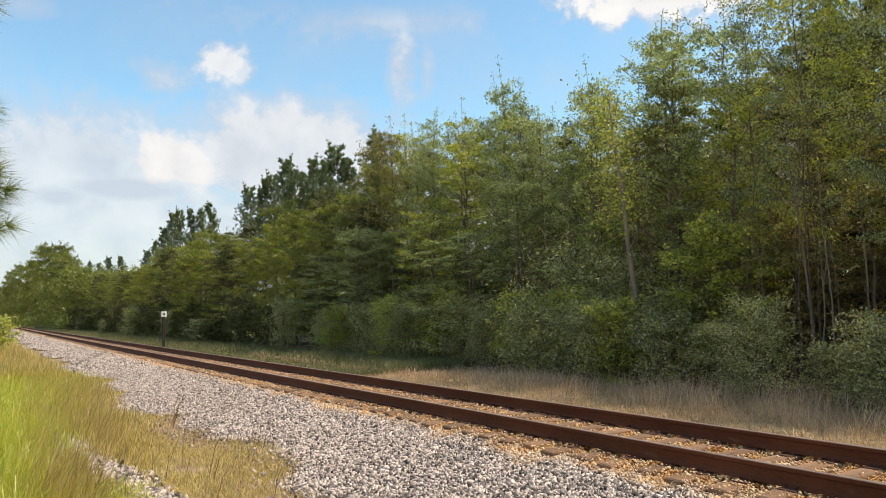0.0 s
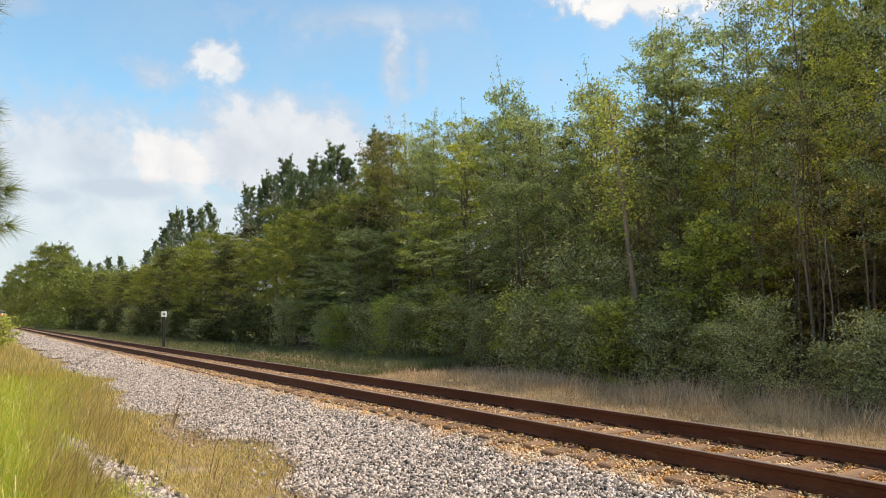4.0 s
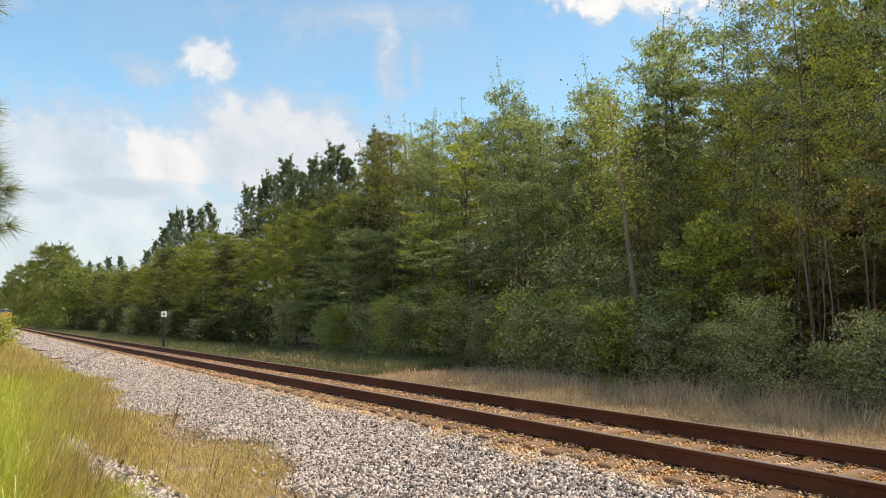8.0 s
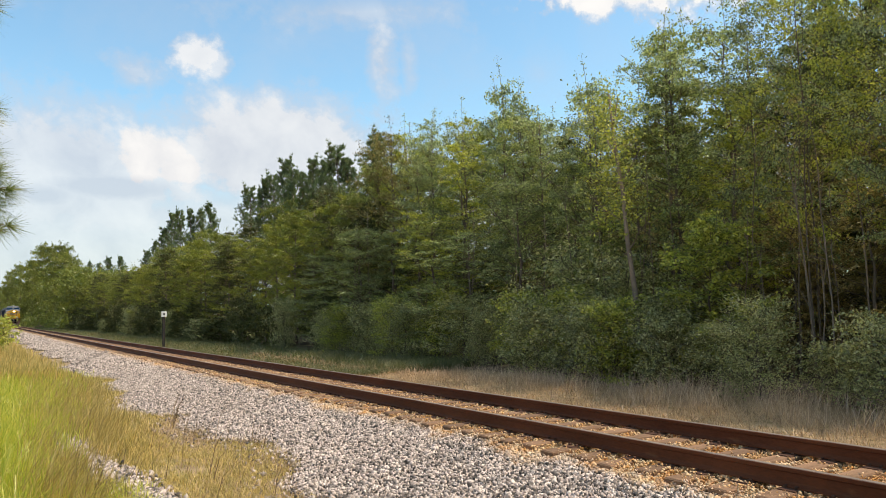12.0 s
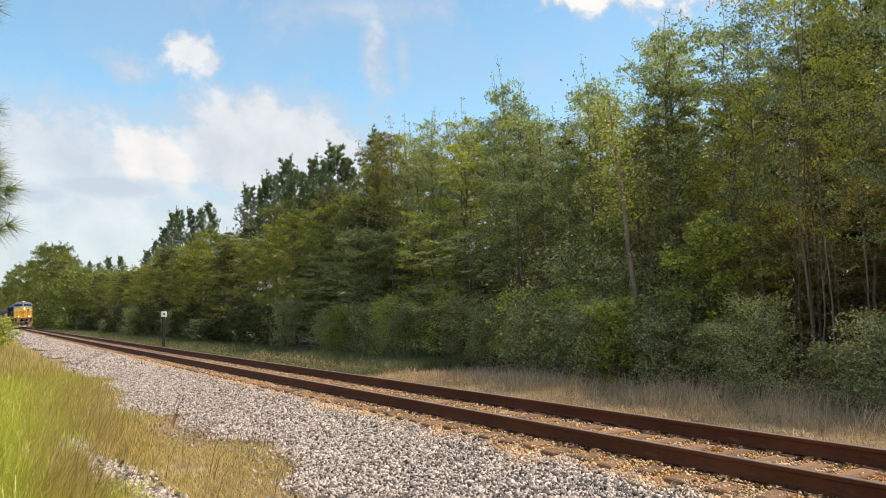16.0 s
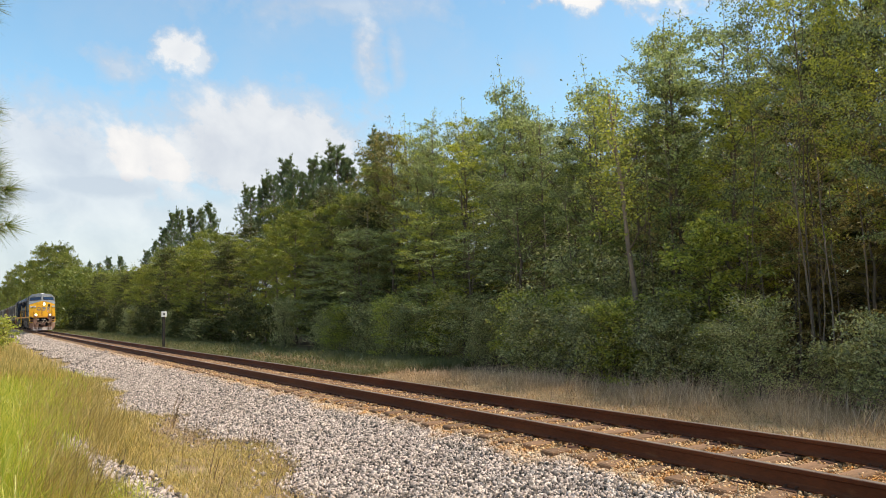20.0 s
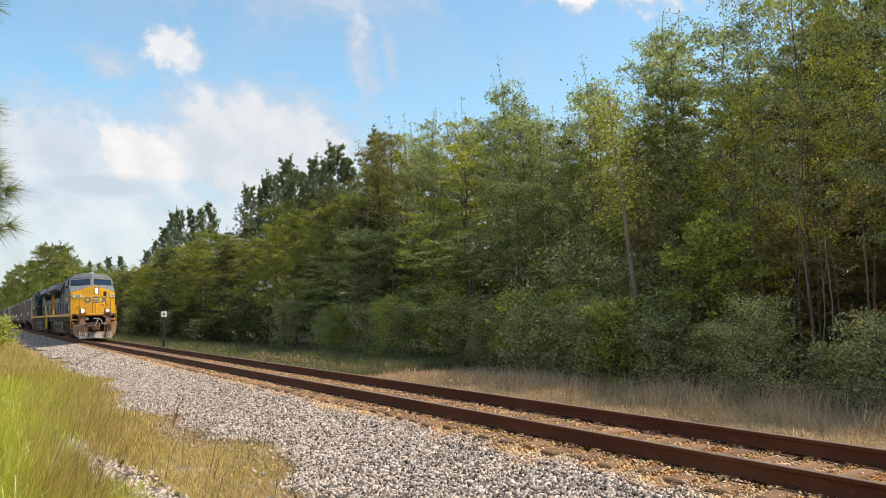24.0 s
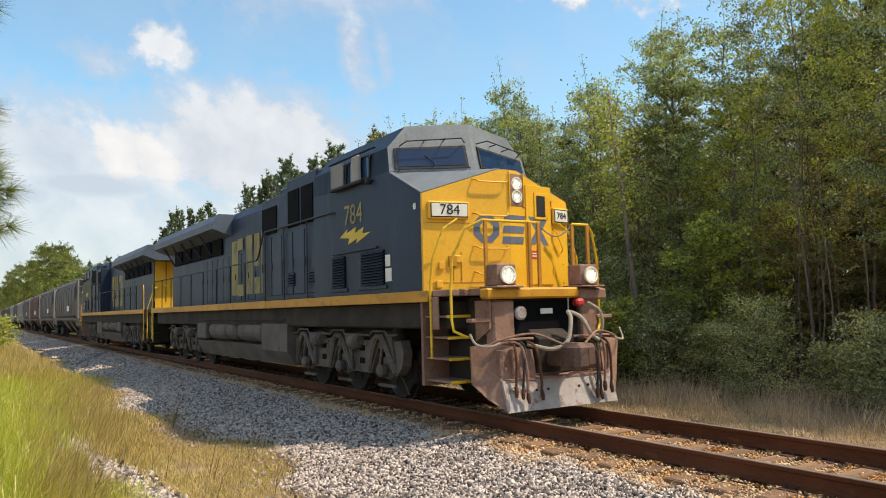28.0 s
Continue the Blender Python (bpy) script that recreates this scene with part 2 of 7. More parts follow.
def thing(name, label, category, group="", kind="", at=(0, 0, 0)):
    ob = new(name)
    ob.location = at
    ob.empty_display_size = 0.2
    return tagged(ob, label, category, group, kind)


# ---------------------------------------------------------------- ground and track bed
def bed(y):
    """Height of the ground across the track."""
    return np.interp(y, [-400, -3, 0, 2.2, 3.5, 5.7, 6.15, 6.6, 8.45, 8.95, 9.6, 11.0, 14.0, 16.0, 30.0, 900.0],
                     [-0.4, -0.4, -0.45, -0.55, -0.60, -0.36, -0.29, -0.268, -0.268, -0.28, -0.42, -0.50, -0.48, -0.40, -0.30, -0.30])


def bend(x):
    """How far the track and its bed swing aside, far off: a very wide curve."""
    a = np.maximum(-np.asarray(x, float), 0.0)
    d = np.clip(a - 150.0, 0.0, 240.0)
    return 3.3e-5 * np.minimum(a, 150.0) ** 2 + 0.0099 * d - 2.06e-5 * d * d


def rumple(x, y):
    return 0.03 * np.sin(x * 0.9 + 1.3 * y) + 0.025 * np.sin(x * 0.37 - y * 1.1 + 2.0) + 0.02 * np.sin(2.3 * x + 0.7 * y)


def height(x, y):
    x, y = np.asarray(x, float), np.asarray(y, float)
    y = y - np.minimum(bend(x), 6.0) * np.exp(-np.maximum(np.abs(y - T) - 14.0, 0) / 20.0)
    soft = np.clip((np.abs(y - T) - 3.2) / 1.2, 0, 1)
    return bed(y) + rumple(x, y) * soft


def sheet(name, xs, ys, mat, lift=0.0, label="", category="", kind="structure"):
    X, Y = np.meshgrid(xs, ys, indexing="ij")
    Z = height(X, Y) + lift
    v = np.stack([X, Y, Z], -1).reshape(-1, 3)
    n, k = len(xs), len(ys)
    i = (np.arange(n - 1)[:, None] * k + np.arange(k - 1)[None]).ravel()
    ob = raw(name, v, np.stack([i, i + k, i + k + 1, i + 1], 1), mat, smooth=True)
    return tagged(ob, label, category, kind=kind)


far_x = np.concatenate([[-4000, -2500, -1500, -900, -600, -450, -350], np.arange(-300, -60, 3.0), np.arange(-60, 12, 0.35), [14, 20, 30, 50, 100, 300, 900]])
far_y = np.concatenate([[-1500, -600, -200, -80, -30, -12, -6, -3], np.arange(-2, 17, 0.25), [18, 20, 24, 30, 45, 80, 200, 700, 2500]])
sheet("ground", far_x, far_y, "soil", -0.02, "dry sandy ground with thin grass along the railway", "ground")

sheet("forest_floor", np.concatenate([[-600, -300], np.arange(-180, 60, 2.0)]), np.array([14.3, 14.8, 16, 18, 21, 25, 32, 45, 70]), "litter", 0.012, "dark leaf litter under the trees", "ground")

def ballast_stone_material(name, rust_band):
    """Pale crushed stone; near the rails it is stained orange by rust."""
    m, nt, out = nodes_of(name)
    gi = nt.nodes.new("ShaderNodeNewGeometry")
    tc = nt.nodes.new("ShaderNodeTexCoord")
    sep = nt.nodes.new("ShaderNodeSeparateXYZ")
    nt.links.new(tc.outputs["Object"], sep.inputs[0])
    vec = tc.outputs["Object"]
    pick = gi.outputs["Random Per Island"]
    if not rust_band:
        vor = add(nt, "ShaderNodeTexVoronoi", Scale=22.0)
        nt.links.new(vec, vor.inputs["Vector"])
        sp2 = nt.nodes.new("ShaderNodeSeparateColor")
        nt.links.new(vor.outputs["Color"], sp2.inputs[0])
        pick = sp2.outputs[0]
    col = ramp(nt, pick, [(0.0, (0.045, 0.038, 0.032)), (0.16, (0.13, 0.108, 0.098)), (0.32, (0.29, 0.234, 0.200)), (0.60, (0.56, 0.455, 0.396)), (0.92, (0.81, 0.670, 0.590)), (1.0, (0.36, 0.275, 0.22))])
    grain = noise_of(nt, vec, 70.0, 3.0)
    col = mixc(nt, 0.5, col, ramp(nt, grain, [(0.3, (0.55, 0.54, 0.53)), (0.7, (1.0, 1.0, 1.0))]), "MULTIPLY")
    # rust dust: a band along each rail with a ragged edge
    swing = calc(nt, "MULTIPLY", calc(nt, "MULTIPLY", sep.outputs[0], sep.outputs[0]), 3.3e-5)
    dist = calc(nt, "ABSOLUTE", calc(nt, "SUBTRACT", calc(nt, "SUBTRACT", sep.outputs[1], swing), T))
    ragged = noise_of(nt, vec, 1.6, 5.0, 0.65)
    edge = calc(nt, "ADD", dist, calc(nt, "MULTIPLY", calc(nt, "SUBTRACT", ragged, 0.5), 1.5))
    stain = calc(nt, "MULTIPLY", calc(nt, "SUBTRACT", 1.62, edge), 2.2, True)
    tint = ramp(nt, noise_of(nt, vec, 5.0, 4.0), [(0.38, (0.50, 0.235, 0.060)), (0.60, (0.68, 0.48, 0.28))])
    col = mixc(nt, calc(nt, "MULTIPLY", stain, calc(nt, "ADD", calc(nt, "MULTIPLY", noise_of(nt, vec, 1.1, 4.0), 2.6), -0.24, True)), col, tint)
    p = add(nt, "ShaderNodeBsdfPrincipled", Roughness=0.85)
    nt.links.new(col, p.inputs["Base Color"])
    bp = add(nt, "ShaderNodeBump", Strength=0.5, Distance=0.01)
    nt.links.new(grain, bp.inputs["Height"])
    if not rust_band:
        # shade between the stones, painted as dark rims of the cells
        gap = ramp(nt, vor.outputs["Distance"], [(0.20, (0.62, 0.62, 0.62)), (0.50, (0.09, 0.078, 0.07))])
        # painted gap shade weakens along the rails, where sand and rust dust fill in
        nt.links.new(mixc(nt, calc(nt, "SUBTRACT", 1.0, calc(nt, "MULTIPLY", stain, 0.8)), col, gap, "MULTIPLY"), p.inputs["Base Color"])
        bp.inputs["Strength"].default_value, bp.inputs["Distance"].default_value = 1.0, 0.05
        nt.links.new(calc(nt, "MULTIPLY", vor.outputs["Distance"], -1.0), bp.inputs["Height"])
    nt.links.new(bp.outputs[0], p.inputs["Normal"])
    nt.links.new(p.outputs[0], out.inputs[0])
    return m


M["stone"] = ballast_stone_material("stone", True)
M["stone_bed"] = ballast_stone_material("stone_bed", False)

# darker tone that draws the shadow-like streak on the bed
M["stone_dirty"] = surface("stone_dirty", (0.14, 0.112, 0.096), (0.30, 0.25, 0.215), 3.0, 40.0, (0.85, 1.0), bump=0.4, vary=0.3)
bed_x = np.concatenate([[-420, -360], np.arange(-320, -60, 4.0), np.arange(-60, 14, 0.4), [20, 40, 90]])


def gravel_edge(x):
    """The ragged line at which the gravel ends towards the grass."""
    return 3.75 + 0.35 * np.sin(x * 0.42 + 0.6) + 0.22 * np.sin(x * 1.13 + 2.1) + 0.10 * np.sin(x * 2.9)


def ballast():
    ys = np.linspace(0, 1, 30)
    X = np.repeat(bed_x[:, None], 30, 1)
    Y = gravel_edge(bed_x)[:, None] * (1 - ys) + 9.5 * ys + bend(bed_x)[:, None]
    Z = height(X, Y) + 0.02 * np.sin(np.pi * ys)[None]
    i = (np.arange(len(bed_x) - 1)[:, None] * 30 + np.arange(29)[None]).ravel()
    ob = raw("ballast_bed", np.stack([X, Y, Z], -1).reshape(-1, 3), np.stack([i, i + 30, i + 31, i + 1], 1), "stone_bed", smooth=True)
    tagged(ob, "bed of pale crushed stone under the railway track", "ballast", kind="structure")


def stones(name, x, y, size, rs, sink=0.25, label="", mat="stone", lift=0.0):
    """Loose angular stones, each a squashed and cut block of eight corners."""
    n = len(x)
    y = y + bend(x)
    base = np.array([(a, b, c) for a in (-1, 1) for b in (-1, 1) for c in (-1, 1)], float) * 0.5
    quads = np.array([(0, 1, 3, 2), (4, 6, 7, 5), (0, 4, 5, 1), (2, 3, 7, 6), (0, 2, 6, 4), (1, 5, 7, 3)])
    p = base[None] * (1 + rs.uniform(-0.85, 0.45, (n, 8, 3)))
    p *= rs.uniform(0.45, 1.55, (n, 1, 3)) * size[:, None, None]
    ax = rs.normal(size=(n, 4))
    ax /= np.linalg.norm(ax, axis=1, keepdims=True)
    w, a, b, c = ax.T
    R = np.stack([1 - 2 * (b * b + c * c), 2 * (a * b - c * w), 2 * (a * c + b * w), 2 * (a * b + c * w), 1 - 2 * (a * a + c * c), 2 * (b * c - a * w),
                  2 * (a * c - b * w), 2 * (b * c + a * w), 1 - 2 * (a * a + b * b)], 1).reshape(n, 3, 3)
    p = np.einsum("nij,nkj->nki", R, p)
    p += np.stack([x, y, height(x, y) + 0.015 + lift + size * sink * rs.uniform(0.2, 2.4, n)], 1)[:, None]
    f = quads[None] + (np.arange(n) * 8)[:, None, None]
    ob = raw(name, p.reshape(-1, 3), f.reshape(-1, 4), mat)
    return tagged(ob, label, "gravel", kind="stuff")


def scatter_stones():
    rs = np.random.RandomState(5)
    n = 112000
    x = -4.2 - 28.0 * rs.uniform(0, 1, n) ** 1.25
    y = rs.uniform(0, 1, n) * (6.32 - gravel_edge(x)) + gravel_edge(x) - 0.25 * rs.rand(n) ** 2
    stones("ballast_stones", x, y, rs.uniform(0.015, 0.039, n), rs, 0.26, label="pale angular crushed stones spread loosely beside the track")
    n = 34000
    x = -31.0 - 55.0 * rs.uniform(0, 1, n) ** 1.2
    y = rs.uniform(0, 1, n) * (6.4 - gravel_edge(x)) + gravel_edge(x)
    stones("far_ballast_stones", x, y, rs.uniform(0.030, 0.062, n), rs, label="pale crushed stones of the farther track bed")
    n = 9000
    x = -87.0 - 150.0 * rs.uniform(0, 1, n) ** 1.2
    y = rs.uniform(0, 1, n) * (6.4 - gravel_edge(x)) + gravel_edge(x)
    stones("distant_ballast_stones", x, y, rs.uniform(0.06, 0.12, n), rs, 0.0, label="pale crushed stones of the distant track bed")
    n = 27000
    x = -2.5 - 30.0 * rs.uniform(0, 1, n) ** 1.3
    y = T + rs.uniform(-1.3, 1.45, n)
    # stones lie in the cribs between the ties
    cell = np.floor((x - 0.0) / 0.5) * 0.5 + 0.25
    x = cell + (rs.rand(n) - 0.5) * 0.29
    stones("crib_stones", x, y, rs.uniform(0.010, 0.029, n), rs, label="rust-stained crushed stones between the ties", lift=0.04 * rs.rand(n))
    n = 4500
    x = -2.5 - 34.0 * rs.uniform(0, 1, n) ** 1.3
    y = T + np.where(rs.rand(n) < 0.6, rs.uniform(-1.32, -0.85, n), rs.uniform(-0.6, 1.3, n))
    stones("stones_on_ties", x, y, rs.uniform(0.010, 0.028, n), rs, 0.1, "small stained stones lying on the ties", lift=0.055)
    # a shadow-like dark streak, put in as a strip of darker stones across the bed
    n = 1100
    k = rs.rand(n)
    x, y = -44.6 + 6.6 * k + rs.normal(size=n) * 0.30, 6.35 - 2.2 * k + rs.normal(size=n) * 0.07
    stones("dirty_stones", x, y, rs.uniform(0.035, 0.07, n), rs, 0.3, "strip of darker stones drawn in for a shadow-like streak across the ballast", "stone_dirty")
    # gravel spilled along a worn strip of the grassy bank
    n = 5200
    k = rs.rand(n)
    x, y = np.interp(k, SPILL_K, SPILL_X), np.interp(k, SPILL_K, SPILL_Y)
    x, y = x + rs.normal(size=n) * 0.22, y + rs.normal(size=n) * 0.13
    stones("stray_gravel", x, y, rs.uniform(0.02, 0.055, n), rs, label="white gravel spilled among the grass")
    # stones that have strayed from the bed on to the dry soil
    n = 2200
    x = -5.5 - 22.0 * rs.rand(n) ** 1.3
    y = gravel_edge(x) - 0.8 * rs.rand(n) ** 2.5
    stones("strayed_stones", x, y, rs.uniform(0.012, 0.042, n), rs, label="small stones strayed from the ballast on to dry soil")


# the worn strip of the bank on which gravel lies
SPILL_K, SPILL_X, SPILL_Y = (0, 0.28, 0.5, 0.72, 1), (-15.2, -13.4, -12.0, -10.6, -9.0), (1.30, 1.42, 1.62, 1.78, 1.86)


def off_spill(x, y, width=0.24):
    """How clear of the worn strip a spot is: nothing grows where this is below nought."""
    yc = np.interp(x, SPILL_X, SPILL_Y)
    return np.where((x < -15.4) | (x > -8.6), 1.0, np.abs(y - yc) - width * (0.75 + 0.5 * np.sin(2.6 * x)))


def rail(y, label):
    w = [(-0.07, -0.185), (0.07, -0.185), (0.07, -0.172), (0.02, -0.155), (0.009, -0.14), (0.009, -0.055), (0.034, -0.042), (0.036, -0.006),
         (0.030, -0.001), (-0.030, -0.001), (-0.036, -0.006), (-0.034, -0.042), (-0.009, -0.055), (-0.009, -0.14), (-0.02, -0.155), (-0.07, -0.172)]
    xs = list(range(-420, -100, 10)) + list(range(-100, 41, 5))
    r = thing("rail", label, "rail", "rails of the track", at=(0, y, 0))
    n = len(w)
    pts = [(x, p + float(bend(x)), q) for x in xs for p, q in w]
    fc = [(k * n + i, k * n + (i + 1) % n, (k + 1) * n + (i + 1) % n, (k + 1) * n + i) for k in range(len(xs) - 1) for i in range(n)]
    Geo().take(pts, fc).make("rail_body", "rail_steel", r)
    h = Geo()
    cap = ((-0.033, -0.004), (-0.028, 0.002), (0.028, 0.002), (0.033, -0.004))
    h.take([(x, p + float(bend(x)), q) for x in xs for p, q in cap], [(k * 4 + i, k * 4 + i + 1, k * 4 + i + 5, k * 4 + i + 4) for k in range(len(xs) - 1) for i in range(3)])
    h.make("running_surface", "rail_head", r, "worn bright steel running surface")
    return r


def tie(rs):
    t = thing("railroad_tie", "weathered brown wooden railroad tie half buried in stone", "railroad tie", "ties under the rails")
    g = Geo().box((-0.115, -1.30, -0.355), (0.115, 1.30, -0.196), 0.015)
    g.make("beam", "tie_wood", t)
    for side in (-1, 1):
        yc = side * 0.753
        p = Geo().box((-0.095, yc - 0.19, -0.197), (0.095, yc + 0.19, -0.184), 0.004).make("tie_plate", "rust", t, "rusty steel tie plate")
        for dx, dy in ((-0.06, -0.095), (0.06, 0.095), (0.06, -0.095), (-0.06, 0.095)):
            Geo().box((dx - 0.014, yc + dy - 0.022, -0.19), (dx + 0.014, yc + dy + 0.022, -0.158), 0.006).make("spike", "rust", p)
    return t


def ties():
    rs = np.random.RandomState(8)
    first = tie(rs)
    first.matrix_basis = pose(-2.0, T, 0)
    for i in range(1, 100):
        copy_thing(first, pose(-2.0 - 0.5 * i, T + float(bend(-2.0 - 0.5 * i)) + rs.uniform(-0.05, 0.05), rs.uniform(-0.012, 0.004), 0, 0, rs.uniform(-1.2, 1.2)))
    g = Geo()
    for i in range(100, 420):
        x = -2.0 - 0.5 * i
        c = T + float(bend(x))
        g.box((x - 0.11, c - 1.3, -0.355), (x + 0.11, c + 1.3, -0.198), 0.015)
    tagged(g.make("far_ties", "tie_wood"), "weathered wooden ties of the distant track", "railroad tie", kind="stuff")


# ---------------------------------------------------------------- vegetation
def unit(n, rs):
    d = rs.normal(size=(n, 3))
    return d / np.linalg.norm(d, axis=1, keepdims=True)


def leaf_quads(c, size, rs, slim=0.55, droop=0.0, level=0.0):
    """Leaves: bent diamonds of four corners at the points c, facing anyhow."""
    n = len(c)
    u = unit(n, rs)
    u[:, 2] = u[:, 2] * (1 - 0.6 * level) - droop
    u /= np.linalg.norm(u, axis=1, keepdims=True)
    w = np.cross(u, unit(n, rs) + np.array([0, 0, 1.6 * level]))
    w /= np.linalg.norm(w, axis=1, keepdims=True) + 1e-9
    nrm = np.cross(u, w)
    L = (size * rs.uniform(0.6, 1.3, n))[:, None]
    k = slim * L
    v = np.stack([c, c + u * L * 0.5 + w * k * 0.5 - nrm * L * 0.06, c + u * L, c + u * L * 0.5 - w * k * 0.5 - nrm * L * 0.06], 1)
    return v.reshape(-1, 3), (np.arange(n)[:, None] * 4 + np.arange(4)[None])


def limbs(g, rs, h, spread, low, count, r0, lean=(0, 0), crook=0.25):
    """A trunk with crooked limbs, tapered, and upright shoots at the top. Returns the outer limbs, along which leaves sit."""
    n = 9
    top = Vector((lean[0], lean[1], h * 0.94))
    trunk = [Vector((top.x * (i / n) ** 1.3, top.y * (i / n) ** 1.3, -0.25 + (top.z + 0.25) * i / n)) + Vector((rs.uniform(-1, 1), rs.uniform(-1, 1), 0)) * crook * 0.3 * (i > 0) for i in range(n + 1)]
    g.tube(trunk, r0, 8, r0 * 0.12)
    ends = []
    for k in range(count):
        q = (k + rs.rand()) / count
        s = low + (0.97 - low) * q
        j = s * n
        a = trunk[int(j)].lerp(trunk[min(int(j) + 1, n)], j - int(j))
        ang = k * 2.4 + rs.uniform(-0.6, 0.6)
        # widest in its lower third, drawn in towards the top, uneven from limb to limb
        reach = spread * min(1.0, 0.5 + 2.2 * q) * (1.08 - q) ** 0.6 * rs.uniform(0.4, 1.35)
        d = Vector((math.cos(ang), math.sin(ang), rs.uniform(0.15, 0.7) + 0.5 * q))
        path = [a]
        for i in range(1, 6):
            path.append(a + d * reach * i / 5 + Vector((rs.uniform(-1, 1), rs.uniform(-1, 1), rs.uniform(-0.5, 0.8))) * crook * 0.5 * reach * i / 5)
        g.tube(path, r0 * 0.32 * (1 - 0.6 * s), 5, 0.006, caps=False)
        ends.append(path)
        for q in range(2):
            b = path[2 + q]
            e = b + (path[-1] - b).length * Vector((math.cos(ang + (1.0, -1.1)[q]), math.sin(ang + (1.0, -1.1)[q]), 0.35)) * rs.uniform(0.5, 1.0)
            tw = [b, b.lerp(e, 0.5) + Vector((0, 0, 0.06 * reach)), e]
            g.tube(tw, r0 * 0.13 * (1 - 0.5 * s), 4, 0.004, caps=False)
            ends.append(tw)
    shoots = []
    for k in range(6 if h > 5 else 4):
        a = trunk[-1 - k % 3].copy() if k < 3 else ends[-1 - 3 * k][-1].copy()
        up = h * rs.uniform(0.05, 0.11)
        e = a + Vector((rs.uniform(-0.3, 0.3) * up, rs.uniform(-0.3, 0.3) * up, up))
        tw = [a, a.lerp(e, 0.5) + Vector((rs.uniform(-0.06, 0.06), rs.uniform(-0.06, 0.06), 0)) * up, e]
        g.tube(tw, r0 * 0.12, 4, 0.004, caps=False)
        shoots.append(tw)
    return ends, shoots


def broadleaf(name, seed, h, spread, low, count, leaves, size, leaf, label, category="tree", puff=0.19, bark="bark", r0=0.09, slim=0.55, lean=(0, 0), crook=0.25, group="trees of the wood", feather=0.24, rise=0.45):
    """A tree or shrub: trunk and limbs in one part; in the other thousands of single leaves, set along flat sprays that leave gaps between them."""
    rs = np.random.RandomState(seed)
    t = thing(name, label, category, group)
    g = Geo()
    ends, shoots = limbs(g, rs, h, spread, low, count, r0, lean, crook)
    g.make("trunk", bark, t, smooth=True)
    pts = []
    per = max(leaves // len(ends), 4)

    def spray(c, d, L, m):
        """A flat feather of leaves from c along d, wider near its foot, that sags towards its tip."""
        side = np.cross(d, (0, 0, 1.0))
        side /= np.linalg.norm(side) + 1e-9
        k = rs.rand(m) ** 0.85
        w = rs.normal(size=m) * feather * (1.05 - 0.7 * k)
        q = c + d[None] * (k * L)[:, None] + side[None] * (w * L)[:, None]
        q[:, 2] += L * (rs.normal(size=m) * 0.06 - 0.22 * k * k - 0.5 * np.abs(w) ** 1.5)
        return q

    for path in ends:
        k = len(path)
        nsp = rs.randint(2, 4)
        for _ in range(nsp):
            s = rs.uniform(0.30, 1.0) * (k - 1)
            i = min(int(s), k - 2)
            c = np.array(path[i].lerp(path[i + 1], s - i))
            d = np.array((path[-1] - path[0]).normalized())
            a = rs.uniform(-1.0, 1.0)
            d = np.array((d[0] * math.cos(a) - d[1] * math.sin(a), d[0] * math.sin(a) + d[1] * math.cos(a), rise * d[2] + rs.uniform(-0.38, 0.52)))
            d /= np.linalg.norm(d) + 1e-9
            L = puff * spread * rs.uniform(0.9, 2.1)
            pts.append(spray(c - d * L * 0.3, d, L, max(per // nsp, 2)))
    for tw in shoots:
        m = max(per // 2, 10)
        k = rs.rand(m, 1) ** 1.4
        pts.append(np.array(tw[0]) * (1 - k) + np.array(tw[2]) * k + rs.normal(size=(m, 3)) * (1.3 - k) * size * 1.5)
    pts = np.concatenate(pts)
    pts = pts[pts[:, 2] > 0.04]
    v, f = leaf_quads(pts, np.full(len(pts), size), rs, slim, 0.2, 0.6)
    raw("crown", v, f, leaf, t)
    return t


